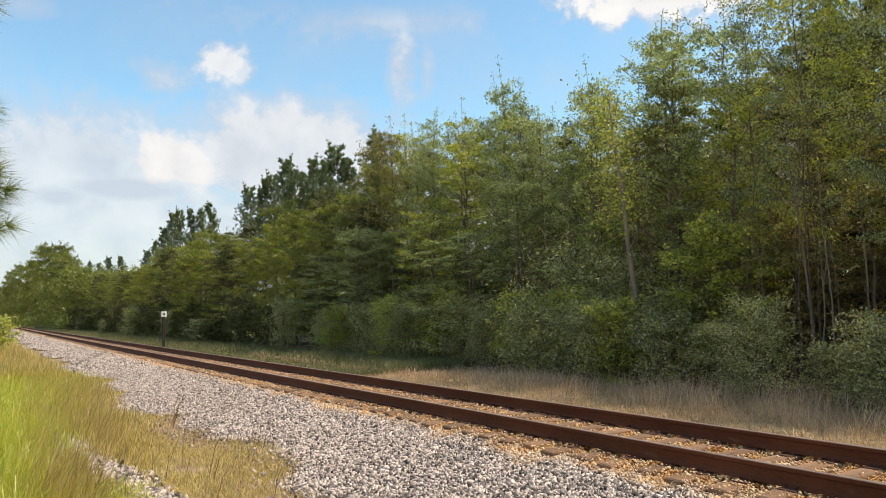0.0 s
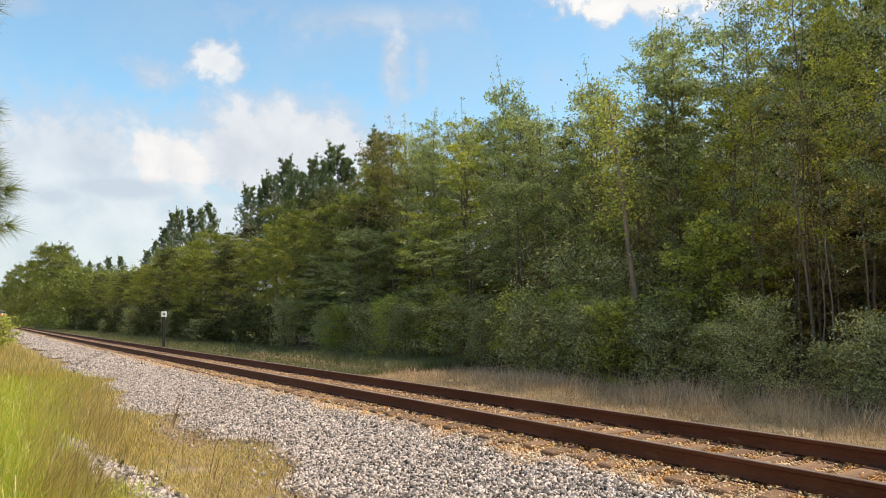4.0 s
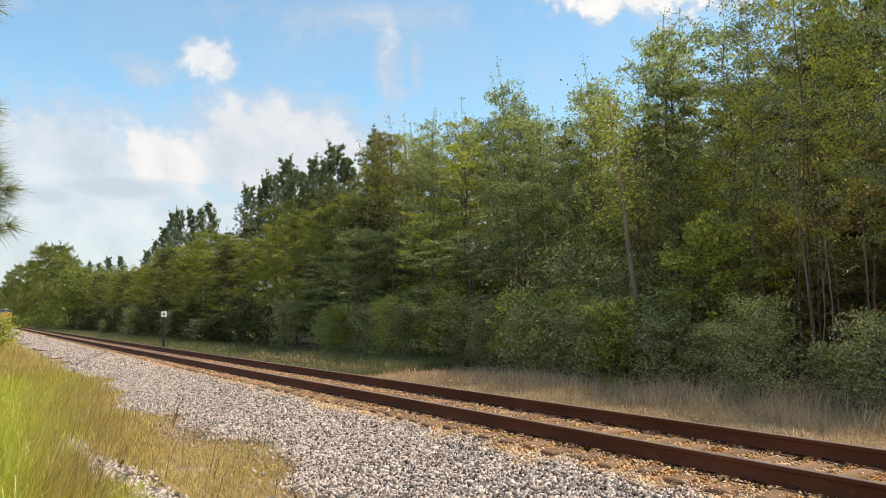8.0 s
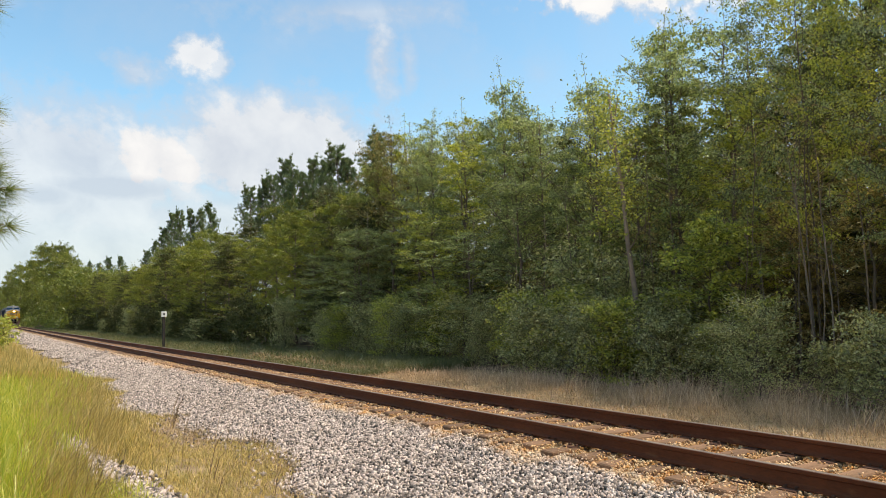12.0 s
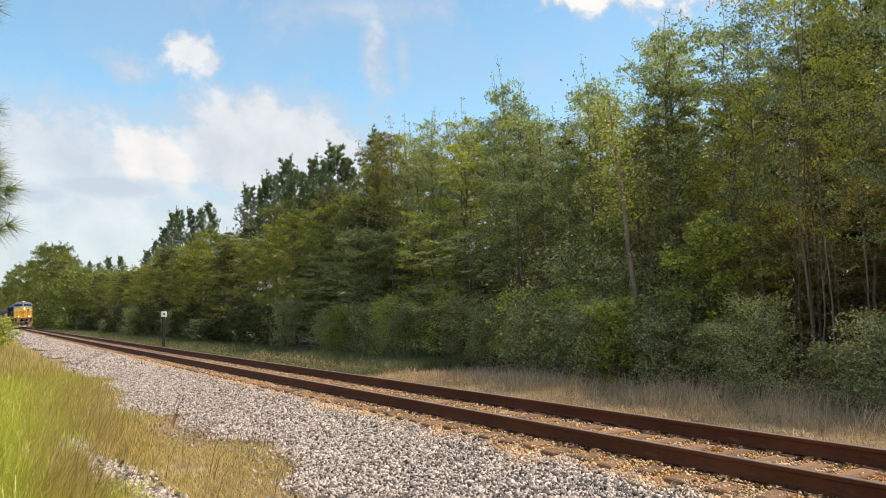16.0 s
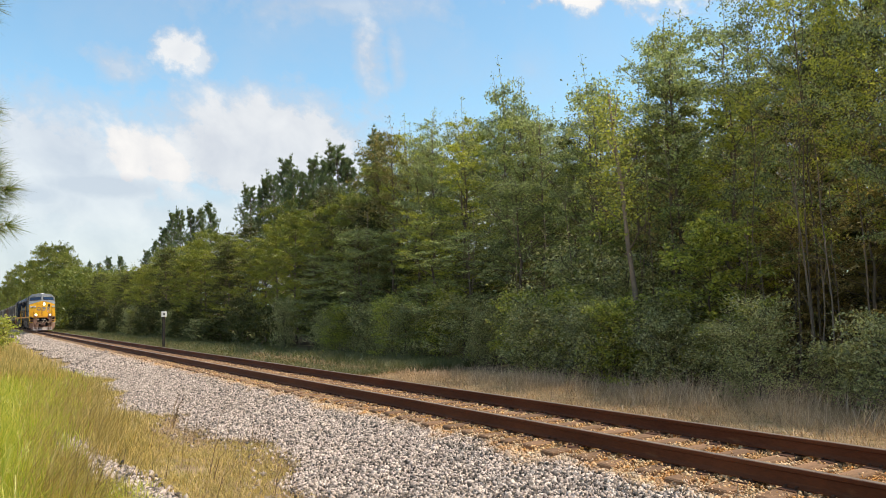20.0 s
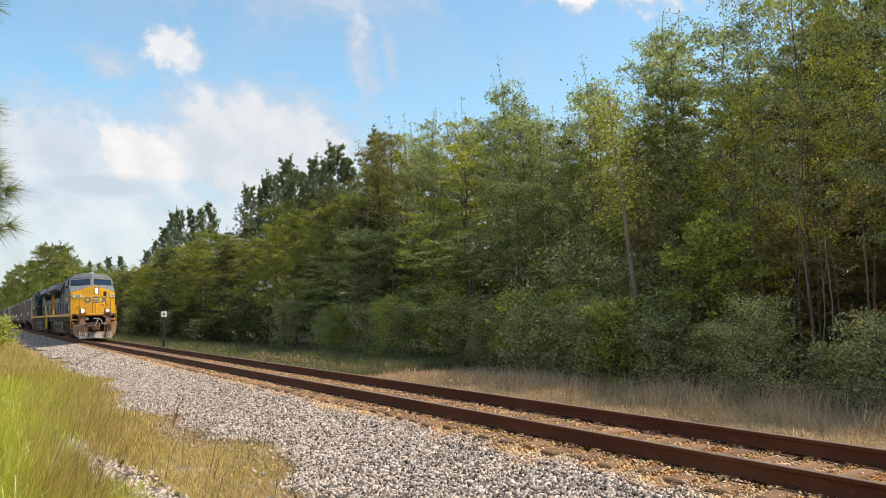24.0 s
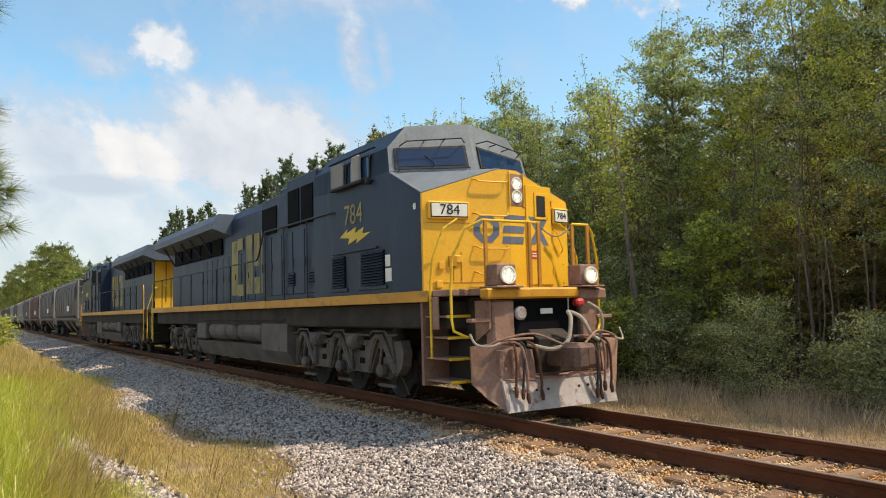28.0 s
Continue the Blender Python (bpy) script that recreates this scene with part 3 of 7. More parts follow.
def pine(name, seed, h, spread, low, tufts, needle_len, mat, label, needles=9, width=0.012, r0=0.13):
    """A pine: straight trunk, whorls of limbs, each limb set with upright tufts of long needles."""
    rs = np.random.RandomState(seed)
    t = thing(name, label, "pine tree", "pines behind the wood")
    g = Geo()
    g.tube([(0, 0, -0.3), (0.05, 0.02, h * 0.35), (0.0, 0.06, h * 0.7), (0.04, 0, h)], r0, 8, 0.02)
    spots = []
    k = int((h * (1 - low)) / 0.42)
    for i in range(k):
        z = h * low + (h * (1 - low)) * i / k
        taper = (1 - (z / h)) ** 0.62 * 1.15 + 0.13
        for j in range(rs.randint(3, 6)):
            a = rs.uniform(0, 6.28)
            L = spread * taper * rs.uniform(0.35, 1.1)
            p0, p2 = Vector((0, 0, z)), Vector((math.cos(a) * L, math.sin(a) * L, z + L * rs.uniform(0.15, 0.95)))
            p1 = p0.lerp(p2, 0.55) - Vector((0, 0, 0.08 * L))
            g.tube([p0, p1, p2], 0.03, 4, 0.008, caps=False)
            for _ in range(tufts):
                s = rs.uniform(0.45, 1.05)
                spots.append(np.array(p0.lerp(p2, s)) + rs.normal(size=3) * np.array([0.16, 0.16, 0.26]) * L)
    spots.append(np.array((0.04, 0, h)))
    g.make("trunk", "bark", t, smooth=True)
    c = np.repeat(np.array(spots), needles, 0)
    n = len(c)
    u = unit(n, rs)
    u[:, 2] = np.abs(u[:, 2]) * 1.2 + 0.4
    u /= np.linalg.norm(u, axis=1, keepdims=True)
    w = np.cross(u, unit(n, rs))
    w /= np.linalg.norm(w, axis=1, keepdims=True)
    L = needle_len * rs.uniform(0.7, 1.2, n)[:, None]
    v = np.stack([c - w * width, c + w * width, c + u * L + w * width * 0.3], 1)
    raw("crown", v.reshape(-1, 3), np.arange(n)[:, None] * 3 + np.arange(3)[None], mat, t)
    return t


def blades(name, x, y, h, rs, mat, label, lean=0.35, width=0.006, wind=(0.0, 0.0), category="grass"):
    """Grass: every blade a bent, tapering strip of five corners."""
    n = len(x)
    base = np.stack([x, y, height(x, y) - 0.01], 1)
    a = rs.uniform(0, 6.28, n)
    d = np.stack([np.cos(a), np.sin(a), np.zeros(n)], 1)
    t = rs.uniform(0, 6.28, n)
    lean_v = np.stack([np.cos(t), np.sin(t), np.zeros(n)], 1) * (rs.rand(n) * lean)[:, None] + np.array([wind[0], wind[1], 0])
    h = h[:, None]
    w = width * rs.uniform(0.6, 1.4, n)[:, None]
    up = np.array([0, 0, 1.0])
    mid = base + up * h * 0.55 + lean_v * h * 0.35
    tip = base + up * h * (1 - 0.25 * np.linalg.norm(lean_v, axis=1)[:, None]) + lean_v * h
    v = np.stack([base - d * w, base + d * w, mid + d * w * 0.7, mid - d * w * 0.7, tip + d * w * 0.15, tip - d * w * 0.15], 1)
    i = np.arange(n)[:, None] * 6
    f = np.concatenate([i + np.array([[0, 1, 2, 3]]), i + np.array([[3, 2, 4, 5]])])
    ob = raw(name, v.reshape(-1, 3), f, mat)
    return tagged(ob, label, category, kind="stuff")


def tufted(n, x0, x1, y0, y1, rs, clump=9, spread=0.12):
    k = max(n // clump, 1)
    cx, cy = rs.uniform(x0, x1, k), rs.uniform(y0, y1, k)
    i = rs.randint(0, k, n)
    return cx[i] + rs.normal(size=n) * spread, cy[i] + rs.normal(size=n) * spread


SWAY = []

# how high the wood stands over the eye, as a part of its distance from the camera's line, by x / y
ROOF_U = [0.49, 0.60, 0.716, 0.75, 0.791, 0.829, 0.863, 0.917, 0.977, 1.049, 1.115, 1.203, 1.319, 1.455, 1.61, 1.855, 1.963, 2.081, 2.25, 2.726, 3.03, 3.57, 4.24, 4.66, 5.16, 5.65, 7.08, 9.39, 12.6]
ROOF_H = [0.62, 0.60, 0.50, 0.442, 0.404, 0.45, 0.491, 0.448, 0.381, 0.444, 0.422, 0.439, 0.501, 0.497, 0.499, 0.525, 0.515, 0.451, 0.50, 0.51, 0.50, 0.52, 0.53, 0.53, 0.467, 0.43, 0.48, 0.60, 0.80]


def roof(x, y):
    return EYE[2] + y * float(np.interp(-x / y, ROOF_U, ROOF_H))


def plant(kind, used, x, y, s, rs, tall=1.0):
    m = Matrix.LocRotScale((x, y, float(height(x, y))), Euler((0, 0, rs.uniform(0, 6.28))), None)
    if kind.name in used:
        o = copy_thing(kind, m)
    else:
        used.add(kind.name)
        o = kind
        o.matrix_basis = m
    o.scale = (s, s, s * tall)
    return o


def wood():
    """The wood beyond the track: two rows of broadleaf trees, thin stems between them, a dark row behind."""
    rs = np.random.RandomState(21)
    fine = [
        broadleaf("tree", 101, 10.0, 2.3, 0.10, 40, 17000, 0.080, "leaf_mid", "slender broadleaf tree with green leaves at the edge of the wood"),
        broadleaf("tree", 102, 10.0, 2.3, 0.06, 40, 17000, 0.080, "leaf_dark", "dark green broadleaf tree with dense foliage at the wood's edge"),
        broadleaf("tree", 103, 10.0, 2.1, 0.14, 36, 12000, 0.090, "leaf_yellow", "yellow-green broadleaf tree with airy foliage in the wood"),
        broadleaf("tree", 104, 10.0, 2.6, 0.08, 40, 17000, 0.078, "leaf_blue", "grey-green broadleaf tree with drooping sprays at the wood's edge"),
        broadleaf("tree", 105, 10.0, 2.3, 0.20, 36, 10000, 0.100, "leaf_brown", "broadleaf tree with browning leaves in the wood"),
        broadleaf("tree", 106, 10.0, 2.0, 0.35, 30, 6500, 0.105, "leaf_blue", "thin airy tree with sparse grey-green leaves over the wood", puff=0.24),
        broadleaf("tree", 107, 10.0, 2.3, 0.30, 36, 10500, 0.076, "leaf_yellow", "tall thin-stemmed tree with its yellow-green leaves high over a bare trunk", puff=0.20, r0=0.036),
        broadleaf("tree", 108, 10.0, 2.4, 0.27, 38, 11000, 0.076, "leaf_dark", "tall dark green tree over a bare thin trunk", puff=0.20, r0=0.036),
    ]
    coarse = [
        broadleaf("tree", 201, 10.0, 2.7, 0.05, 40, 13000, 0.125, "leaf_row", "green broadleaf tree in the row along the track"),
        broadleaf("tree", 202, 10.0, 2.6, 0.04, 40, 13000, 0.125, "leaf_deep", "broadleaf tree with leaves darkened as in shade, in the row along the track"),
        broadleaf("tree", 203, 10.0, 2.5, 0.06, 40, 13000, 0.125, "leaf_row_sun", "yellow-green broadleaf tree in a lightened sunlit tone in the row along the track"),
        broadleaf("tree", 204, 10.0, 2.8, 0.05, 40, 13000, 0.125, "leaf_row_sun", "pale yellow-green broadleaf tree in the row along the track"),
        broadleaf("tree", 205, 10.0, 3.2, 0.16, 30, 15000, 0.18, "leaf_row", "tall old broadleaf tree beside the distant track", puff=0.26, crook=0.4),
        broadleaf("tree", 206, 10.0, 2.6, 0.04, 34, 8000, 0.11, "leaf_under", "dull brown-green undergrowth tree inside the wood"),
    ]
    used = set()
    i = 0
    for y0, gap, lo, hi, w0, w1, order in ((16.6, 2.3, 0.42, 0.74, 0.8, 1.15, (0, 3, 1, 3, 0, 2, 1, 3, 0, 3)), (18.4, 1.9, 0.80, 1.0, 0.85, 1.15, (0, 3, 0, 2, 1, 0, 3, 2, 0, 4, 1)), (20.8, 3.1, 0.92, 1.02, 0.9, 1.2, (0, 3, 5, 3, 0, 1, 5, 2))):
        x = 4.0
        while x > -40:
            y = y0 + rs.uniform(-0.7, 0.7)
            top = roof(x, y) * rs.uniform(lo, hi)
            if y0 < 17 and x > -21 and i % 2:
                x -= gap * 0.9
                i += 1
                continue
            k = order[i % len(order)]
            # towards the east the edge of the wood is open below: bare stems, leaves overhead
            if x > (-11.5 if y0 < 20 else -14.0):
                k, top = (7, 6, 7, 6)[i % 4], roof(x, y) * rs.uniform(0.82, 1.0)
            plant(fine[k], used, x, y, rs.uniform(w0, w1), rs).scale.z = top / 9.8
            x -= gap * rs.uniform(0.75, 1.25)
            i += 1
    # trees that stand out against the sky
    for u, k, y, f in ((0.863, 0, 18.6, 1.03), (0.845, 5, 18.0, 1.0), (1.05, 5, 19.0, 1.04), (1.32, 5, 19.4, 1.06), (1.26, 5, 20.0, 1.02), (1.85, 4, 18.0, 1.02), (1.93, 4, 18.5, 1.0), (1.63, 3, 18.6, 1.02), (0.70, 7, 18.0, 1.04), (0.62, 6, 17.6, 1.05)):
        o = plant(fine[k], used, -u * y, y, 0.86 if k != 4 else 1.0, rs)
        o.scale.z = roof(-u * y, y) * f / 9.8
        SWAY.append((o, 0.35, 7.0 * u))
    x = -35.0
    while x > -150:
        y = 17.2 + rs.uniform(-1.0, 1.2)
        k = (0, 2, 1, 0, 1, 2, 0, 3)[i % 8]
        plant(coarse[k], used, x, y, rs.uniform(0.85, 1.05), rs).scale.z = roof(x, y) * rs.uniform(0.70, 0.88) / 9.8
        x -= rs.uniform(2.2, 3.2)
        i += 1
    x = -44.0
    while x > -150:
        y = 21.5 + rs.uniform(-1.2, 1.6)
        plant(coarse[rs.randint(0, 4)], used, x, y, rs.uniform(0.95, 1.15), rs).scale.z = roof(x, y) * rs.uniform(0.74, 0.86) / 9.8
        x -= rs.uniform(3.2, 4.6)
    x = 6.0
    while x > -70:
        y = 25.0 + rs.uniform(-1, 1.5)
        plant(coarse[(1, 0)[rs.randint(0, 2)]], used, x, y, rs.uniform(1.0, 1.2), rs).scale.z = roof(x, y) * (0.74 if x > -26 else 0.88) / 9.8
        x -= rs.uniform(2.4, 3.4)
    for y0 in (29.0, 33.0, 38.0):
        x = -8.0
        while x > -46:
            y = y0 + rs.uniform(-1, 1)
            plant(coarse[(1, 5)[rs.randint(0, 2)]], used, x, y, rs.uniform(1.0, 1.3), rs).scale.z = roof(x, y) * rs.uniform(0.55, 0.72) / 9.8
            x -= rs.uniform(2.0, 2.8)
    # low dense growth that closes the wood under the crowns
    x = 2.0
    while x > -44:
        for y in (18.6, 22.6, 30.5) if x > -30 else (18.6, 22.6):
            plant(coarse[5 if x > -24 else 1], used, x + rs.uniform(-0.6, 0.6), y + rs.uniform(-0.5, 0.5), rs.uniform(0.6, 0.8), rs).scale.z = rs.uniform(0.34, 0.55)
        x -= rs.uniform(1.9, 2.6)
    for y, z0, z1 in ((21.6, 0.62, 0.75), (24.0, 0.8, 0.95), (27.5, 1.1, 1.25)):
        x = 10.0
        while x > -21:
            plant(coarse[(5, 5, 0)[i % 3] if y > 24 else 5], used, x + rs.uniform(-0.5, 0.5), y + rs.uniform(-0.6, 0.6), rs.uniform(0.75, 1.0), rs).scale.z = rs.uniform(z0, z1)
            x -= rs.uniform(1.9, 2.6)
            i += 1
    # tall old trees close to the distant track
    for x, y, h, s in ((-168, 16.0, 15.0, 1.3), (-182, 16.5, 18.2, 1.5), (-204, 15.2, 20.0, 1.7), (-226, 13.8, 18.0, 1.4), (-256, 12.5, 18.6, 1.3), (-300, 12.0, 19.0, 1.4), (-350, 12.5, 18.0, 1.6), (-390, 12.5, 16.0, 1.7), (-150, 17.5, 11.0, 1.2), (-160, 17.0, 12.0, 1.2)):
        plant(coarse[4], used, x, y, s, rs).scale.z = h / 9.8
    for x in np.arange(-5.0, -16.0, -1.3):
        plant(coarse[5], used, float(x) + rs.uniform(-0.4, 0.4), 19.8 + rs.uniform(-0.5, 0.5), rs.uniform(0.55, 0.75), rs).scale.z = rs.uniform(0.32, 0.48)
    # bare and thin stems in the shade of the wood's edge
    for k in range(46):
        x, y = (-1.5 - 11 * rs.rand() if k < 20 else -12 - 24 * rs.rand()), 15.6 + 2.4 * rs.rand()
        t = thing("sapling", "thin pale leafless stem in the shade of the wood", "sapling", "stems in the wood")
        h = rs.uniform(3.5, 7.0)
        g = Geo()
        lean = rs.uniform(-0.5, 0.5)
        pts = [Vector((lean * (j / 6) ** 1.4 + rs.uniform(-0.05, 0.05), rs.uniform(-0.05, 0.05), -0.1 + h * j / 6)) for j in range(7)]
        g.tube(pts, rs.uniform(0.012, 0.030), 6, 0.006)
        g.make("stem", "bark_pale", t, smooth=True)
        for j in range(4):
            a = pts[2 + j % 4]
            b = a + Vector((rs.uniform(-0.7, 0.7), rs.uniform(-0.5, 0.3), rs.uniform(0.1, 0.7)))
            Geo().tube([a, a.lerp(b, 0.5) + Vector((0, 0, 0.06)), b], 0.010, 4, 0.004, caps=False).make("twig", "bark_pale", t, smooth=True)
        t.location = (x, y, float(height(x, y)))
    # the leaning pale trunk that shows through the leaves
    t = thing("leaning_trunk", "pale leaning tree trunk with peeling bark before the dark wood", "tree", "trees of the wood", at=(-14.4, 15.2, -0.45))
    Geo().tube([(0.0, 0, -0.2), (-0.05, 0, 1.4), (-0.10, 0.02, 2.4), (-0.26, 0, 3.7), (-0.42, 0.05, 5.2), (-0.62, 0.02, 6.6), (-0.78, 0.05, 8.0)], 0.095, 9, 0.03).make("trunk", "bark_pale", t, smooth=True)
    for z, dx, dy, dz in ((3.4, 0.8, -0.2, 0.7), (4.4, -0.9, -0.3, 0.8), (5.4, 0.7, 0.2, 0.9), (6.3, -0.6, 0.2, 0.9), (7.0, 0.5, -0.2, 0.8)):
        a = Vector((-0.1 - 0.085 * z, 0.02, z))
        Geo().tube([a, a + Vector((dx * 0.5, dy * 0.5, dz * 0.35)), a + Vector((dx, dy, dz))], 0.035, 6, 0.008, caps=False).make("limb", "bark_pale", t, smooth=True)
    rr = np.random.RandomState(77)
    c = np.concatenate([np.array((-0.1 - 0.085 * z, -0.1, z)) + rr.normal(size=(560, 3)) * np.array([0.55, 0.35, 0.35]) for z in (4.6, 5.5, 6.3, 7.0, 7.7)])
    v, f = leaf_quads(c, np.full(len(c), 0.088), rr, 0.6, 0.2, 0.5)
    raw("crown", v, f, "leaf_yellow", t, "sparse yellow-green leaves")


def far_wood():
    """The distant end of the wood, a mass of leaves with a ragged top."""
    rs = np.random.RandomState(31)
    pts = []
    g = Geo()
    for x in np.arange(-146, -620, -3.4):
        for y in (17.5, 22.5):
            hx = rs.uniform(8.5, 12.0) + (4.0 if x < -200 else 0.0)
            xx, yy = x + rs.uniform(-1.5, 1.5), y + rs.uniform(-1.5, 1.5)
            m = 900 if x > -300 else 420
            k = rs.randint(0, 14, m)
            centres = np.stack([rs.normal(size=14) * 1.5, rs.normal(size=14) * 1.5, rs.uniform(0.05, 0.95, 14) * hx], 1)
            pts.append(centres[k] + rs.normal(size=(m, 3)) * 0.75 + np.array([xx, yy, 0]))
            if y < 20:
                pts.append(np.array([xx, 14.2 if x > -190 else 11.6, 0.9]) + rs.normal(size=(170, 3)) * np.array([1.6, 0.7, 0.75]))
            g.tube([(xx, yy, -0.5), (xx, yy, hx * 0.8)], 0.12, 5, 0.03)
    p = np.concatenate(pts)
    p = p[p[:, 2] > -0.2]
    v, f = leaf_quads(p, np.full(len(p), 0.46), rs, 0.6)
    w = thing("far_wood", "distant wall of mixed green trees along the track", "woods", kind="stuff")
    raw("crowns", v, f, "leaf_row", w)
    g.make("trunks", "bark", w)


def pines():
    """Dark pines that top the wood."""
    rs = np.random.RandomState(61)
    kinds = [pine("pine_tree", 61, 14.0, 2.6, 0.35, 12, 0.32, "needle", "tall dark green pine standing behind the broadleaf wood", 20, 0.019),
             pine("pine_tree", 62, 14.0, 2.1, 0.30, 12, 0.32, "needle", "slender dark pine standing behind the broadleaf wood", 20, 0.019)]
    used = set()
    # bearing as x / y, distance, height over the eye as a part of y
    for k, (u, y, h) in enumerate(((1.93, 25, 0.50), (2.14, 26, 0.47), (2.22, 25, 0.525), (2.33, 26, 0.50), (2.42, 25, 0.515), (2.52, 25, 0.49), (2.70, 26, 0.565), (2.62, 25, 0.52), (2.83, 26, 0.53), (2.96, 25, 0.54), (3.12, 26, 0.525),
                                  (3.75, 25, 0.545), (3.95, 26, 0.53), (4.15, 25, 0.565), (4.38, 25, 0.58), (4.60, 26, 0.595), (4.82, 25, 0.53), (5.05, 25, 0.47), (5.35, 26, 0.43), (6.4, 24, 0.47), (7.0, 25, 0.50), (7.5, 24, 0.49), (8.2, 25, 0.54))):
        x = -u * y
        o = plant(kinds[k % 2], used, x, y, rs.uniform(0.8, 1.0), rs)
        o.scale.z = (EYE[2] + y * h + 0.4) / 14.0


def shrubs():
    rs = np.random.RandomState(41)
    grp = "shrubs before the wood"
    kinds = [
        broadleaf("shrub", 301, 2.2, 1.35, 0.03, 34, 7600, 0.072, "leaf_shrub", "grey-green shrub with fine arching sprays beside the dry grass", "shrub", 0.46, r0=0.03, slim=0.4, rise=1.1, feather=0.15, group=grp),
        broadleaf("shrub", 302, 2.1, 1.35, 0.03, 32, 6800, 0.082, "leaf_shrub", "dull green shrub at the foot of the wood", "shrub", 0.44, r0=0.03, rise=1.0, feather=0.17, group=grp),
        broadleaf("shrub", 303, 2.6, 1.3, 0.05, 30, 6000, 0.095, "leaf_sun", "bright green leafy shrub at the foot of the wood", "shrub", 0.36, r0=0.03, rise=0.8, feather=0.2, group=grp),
        broadleaf("shrub", 304, 2.3, 1.8, 0.03, 28, 3200, 0.19, "leaf_deep", "low shrub coloured as in shade along the foot of the wood", "shrub", 0.25, r0=0.035, group=grp),
        broadleaf("shrub", 305, 2.3, 1.7, 0.03, 28, 3200, 0.19, "leaf_deep", "green low shrub, darkened as in shade, along the foot of the wood", "shrub", 0.25, r0=0.035, group=grp),
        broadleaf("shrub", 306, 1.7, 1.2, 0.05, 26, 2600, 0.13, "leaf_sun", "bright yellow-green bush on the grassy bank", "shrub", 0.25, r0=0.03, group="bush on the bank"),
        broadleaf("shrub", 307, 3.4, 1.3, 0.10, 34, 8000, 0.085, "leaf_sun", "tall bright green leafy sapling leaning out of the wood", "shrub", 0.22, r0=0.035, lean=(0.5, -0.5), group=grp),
    ]
    used = set()
    # the grey-green shrub that stands forward, and its neighbours
    for k, x, y, s in ((0, -9.9, 13.9, 0.92), (6, -12.6, 15.6, 1.20), (1, -12.6, 14.2, 0.85), (2, -14.2, 14.1, 0.85), (1, -14.9, 14.3, 1.0), (0, -16.2, 14.5, 0.95), (1, -8.6, 14.5, 0.55), (1, -7.4, 14.2, 0.85), (1, -11.3, 14.6, 0.7), (1, -6.4, 14.3, 0.85), (0, -4.9, 14.6, 0.9), (2, -17.2, 15.3, 1.0),
                       (1, -17.9, 14.5, 0.95), (1, -3.5, 14.6, 1.0), (1, -13.4, 15.2, 1.1), (0, -15.4, 15.8, 1.5), (0, -17.6, 16.0, 1.7)):
        plant(kinds[k], used, x, y, s, rs)
    x, i = -18.8, 0
    seq = [1, 2, 0, 1, 1, 2, 1, 0, 2, 1, 1]
    while x > -36:
        plant(kinds[seq[i % len(seq)]], used, x, 15.3 + rs.uniform(-0.5, 0.8), rs.uniform(0.8, 1.15), rs)
        x -= rs.uniform(1.0, 1.6)
        i += 1
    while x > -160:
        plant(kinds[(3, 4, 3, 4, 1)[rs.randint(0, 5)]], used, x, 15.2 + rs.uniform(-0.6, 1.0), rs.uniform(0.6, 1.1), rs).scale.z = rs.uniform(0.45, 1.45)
        x -= rs.uniform(1.5, 3.2)
    plant(kinds[5], used, -50.0, 1.0, 1.35, rs)
    plant(kinds[5], used, -62.0, 1.5, 1.3, rs)


def near_pine():
    """A young pine on the bank, of which only the tips of some limbs reach into view."""
    rs = np.random.RandomState(71)
    p = thing("young_pine", "young green pine on the bank with long drooping needles", "pine tree", at=(-8.0, -1.9, -0.42))
    Geo().tube([(0, 0, -0.2), (0.03, 0.02, 1.6), (-0.02, 0, 3.4), (0, 0.03, 6.2)], 0.09, 10, 0.02).make("trunk", "bark", p, smooth=True)
    for ty, z, n in ((0.15, 4.55, 7), (0.17, 4.78, 6), (0.15, 3.62, 5), (0.14, 3.46, 5), (0.16, 3.24, 5), (0.33, 2.86, 7), (0.24, 2.98, 6), (0.20, 2.70, 6), (0.30, 2.50, 7), (0.14, 2.60, 5), (0.12, 3.10, 5)):
        end = Vector((rs.uniform(-0.15, 0.15), 1.9 + ty - 0.05, z + 0.42))
        a = Vector((0, 0.03, end.z - rs.uniform(0.1, 0.4)))
        path = [a, a.lerp(end, 0.4) + Vector((rs.uniform(-0.05, 0.05), 0, 0.02)), a.lerp(end, 0.75) + Vector((0, 0, -0.05)), end]
        b = Geo().tube(path, 0.022, 6, 0.006).make("branch", "bark", p, smooth=True)
        pts = []
        for j in range(n * 3):
            s = 1.0 - 0.10 * (j // 3) - 0.05 * rs.rand()
            c = path[2].lerp(path[3], max(0.0, (s - 0.5) * 2)) + Vector((rs.uniform(-0.06, 0.06), rs.uniform(-0.04, 0.04), rs.uniform(-0.05, 0.05)))
            pts += [c] * 44
        c = np.array(pts)
        m = len(c)
        u = np.array(path[3] - path[2])[None] / (path[3] - path[2]).length * 0.75 + unit(m, rs) * 0.9
        u[:, 2] -= 0.05
        u /= np.linalg.norm(u, axis=1, keepdims=True)
        w = np.cross(u, unit(m, rs))
        w /= np.linalg.norm(w, axis=1, keepdims=True)
        L = rs.uniform(0.14, 0.27, m)[:, None]
        v = np.stack([c - w * 0.0024, c + w * 0.0024, c + u * L + np.array([0, 0, -0.02])], 1)
        raw("needles", v.reshape(-1, 3), np.arange(m)[:, None] * 3 + np.arange(3)[None], "needle_near", b)
    SWAY.append((p, 0.25, 0.4))


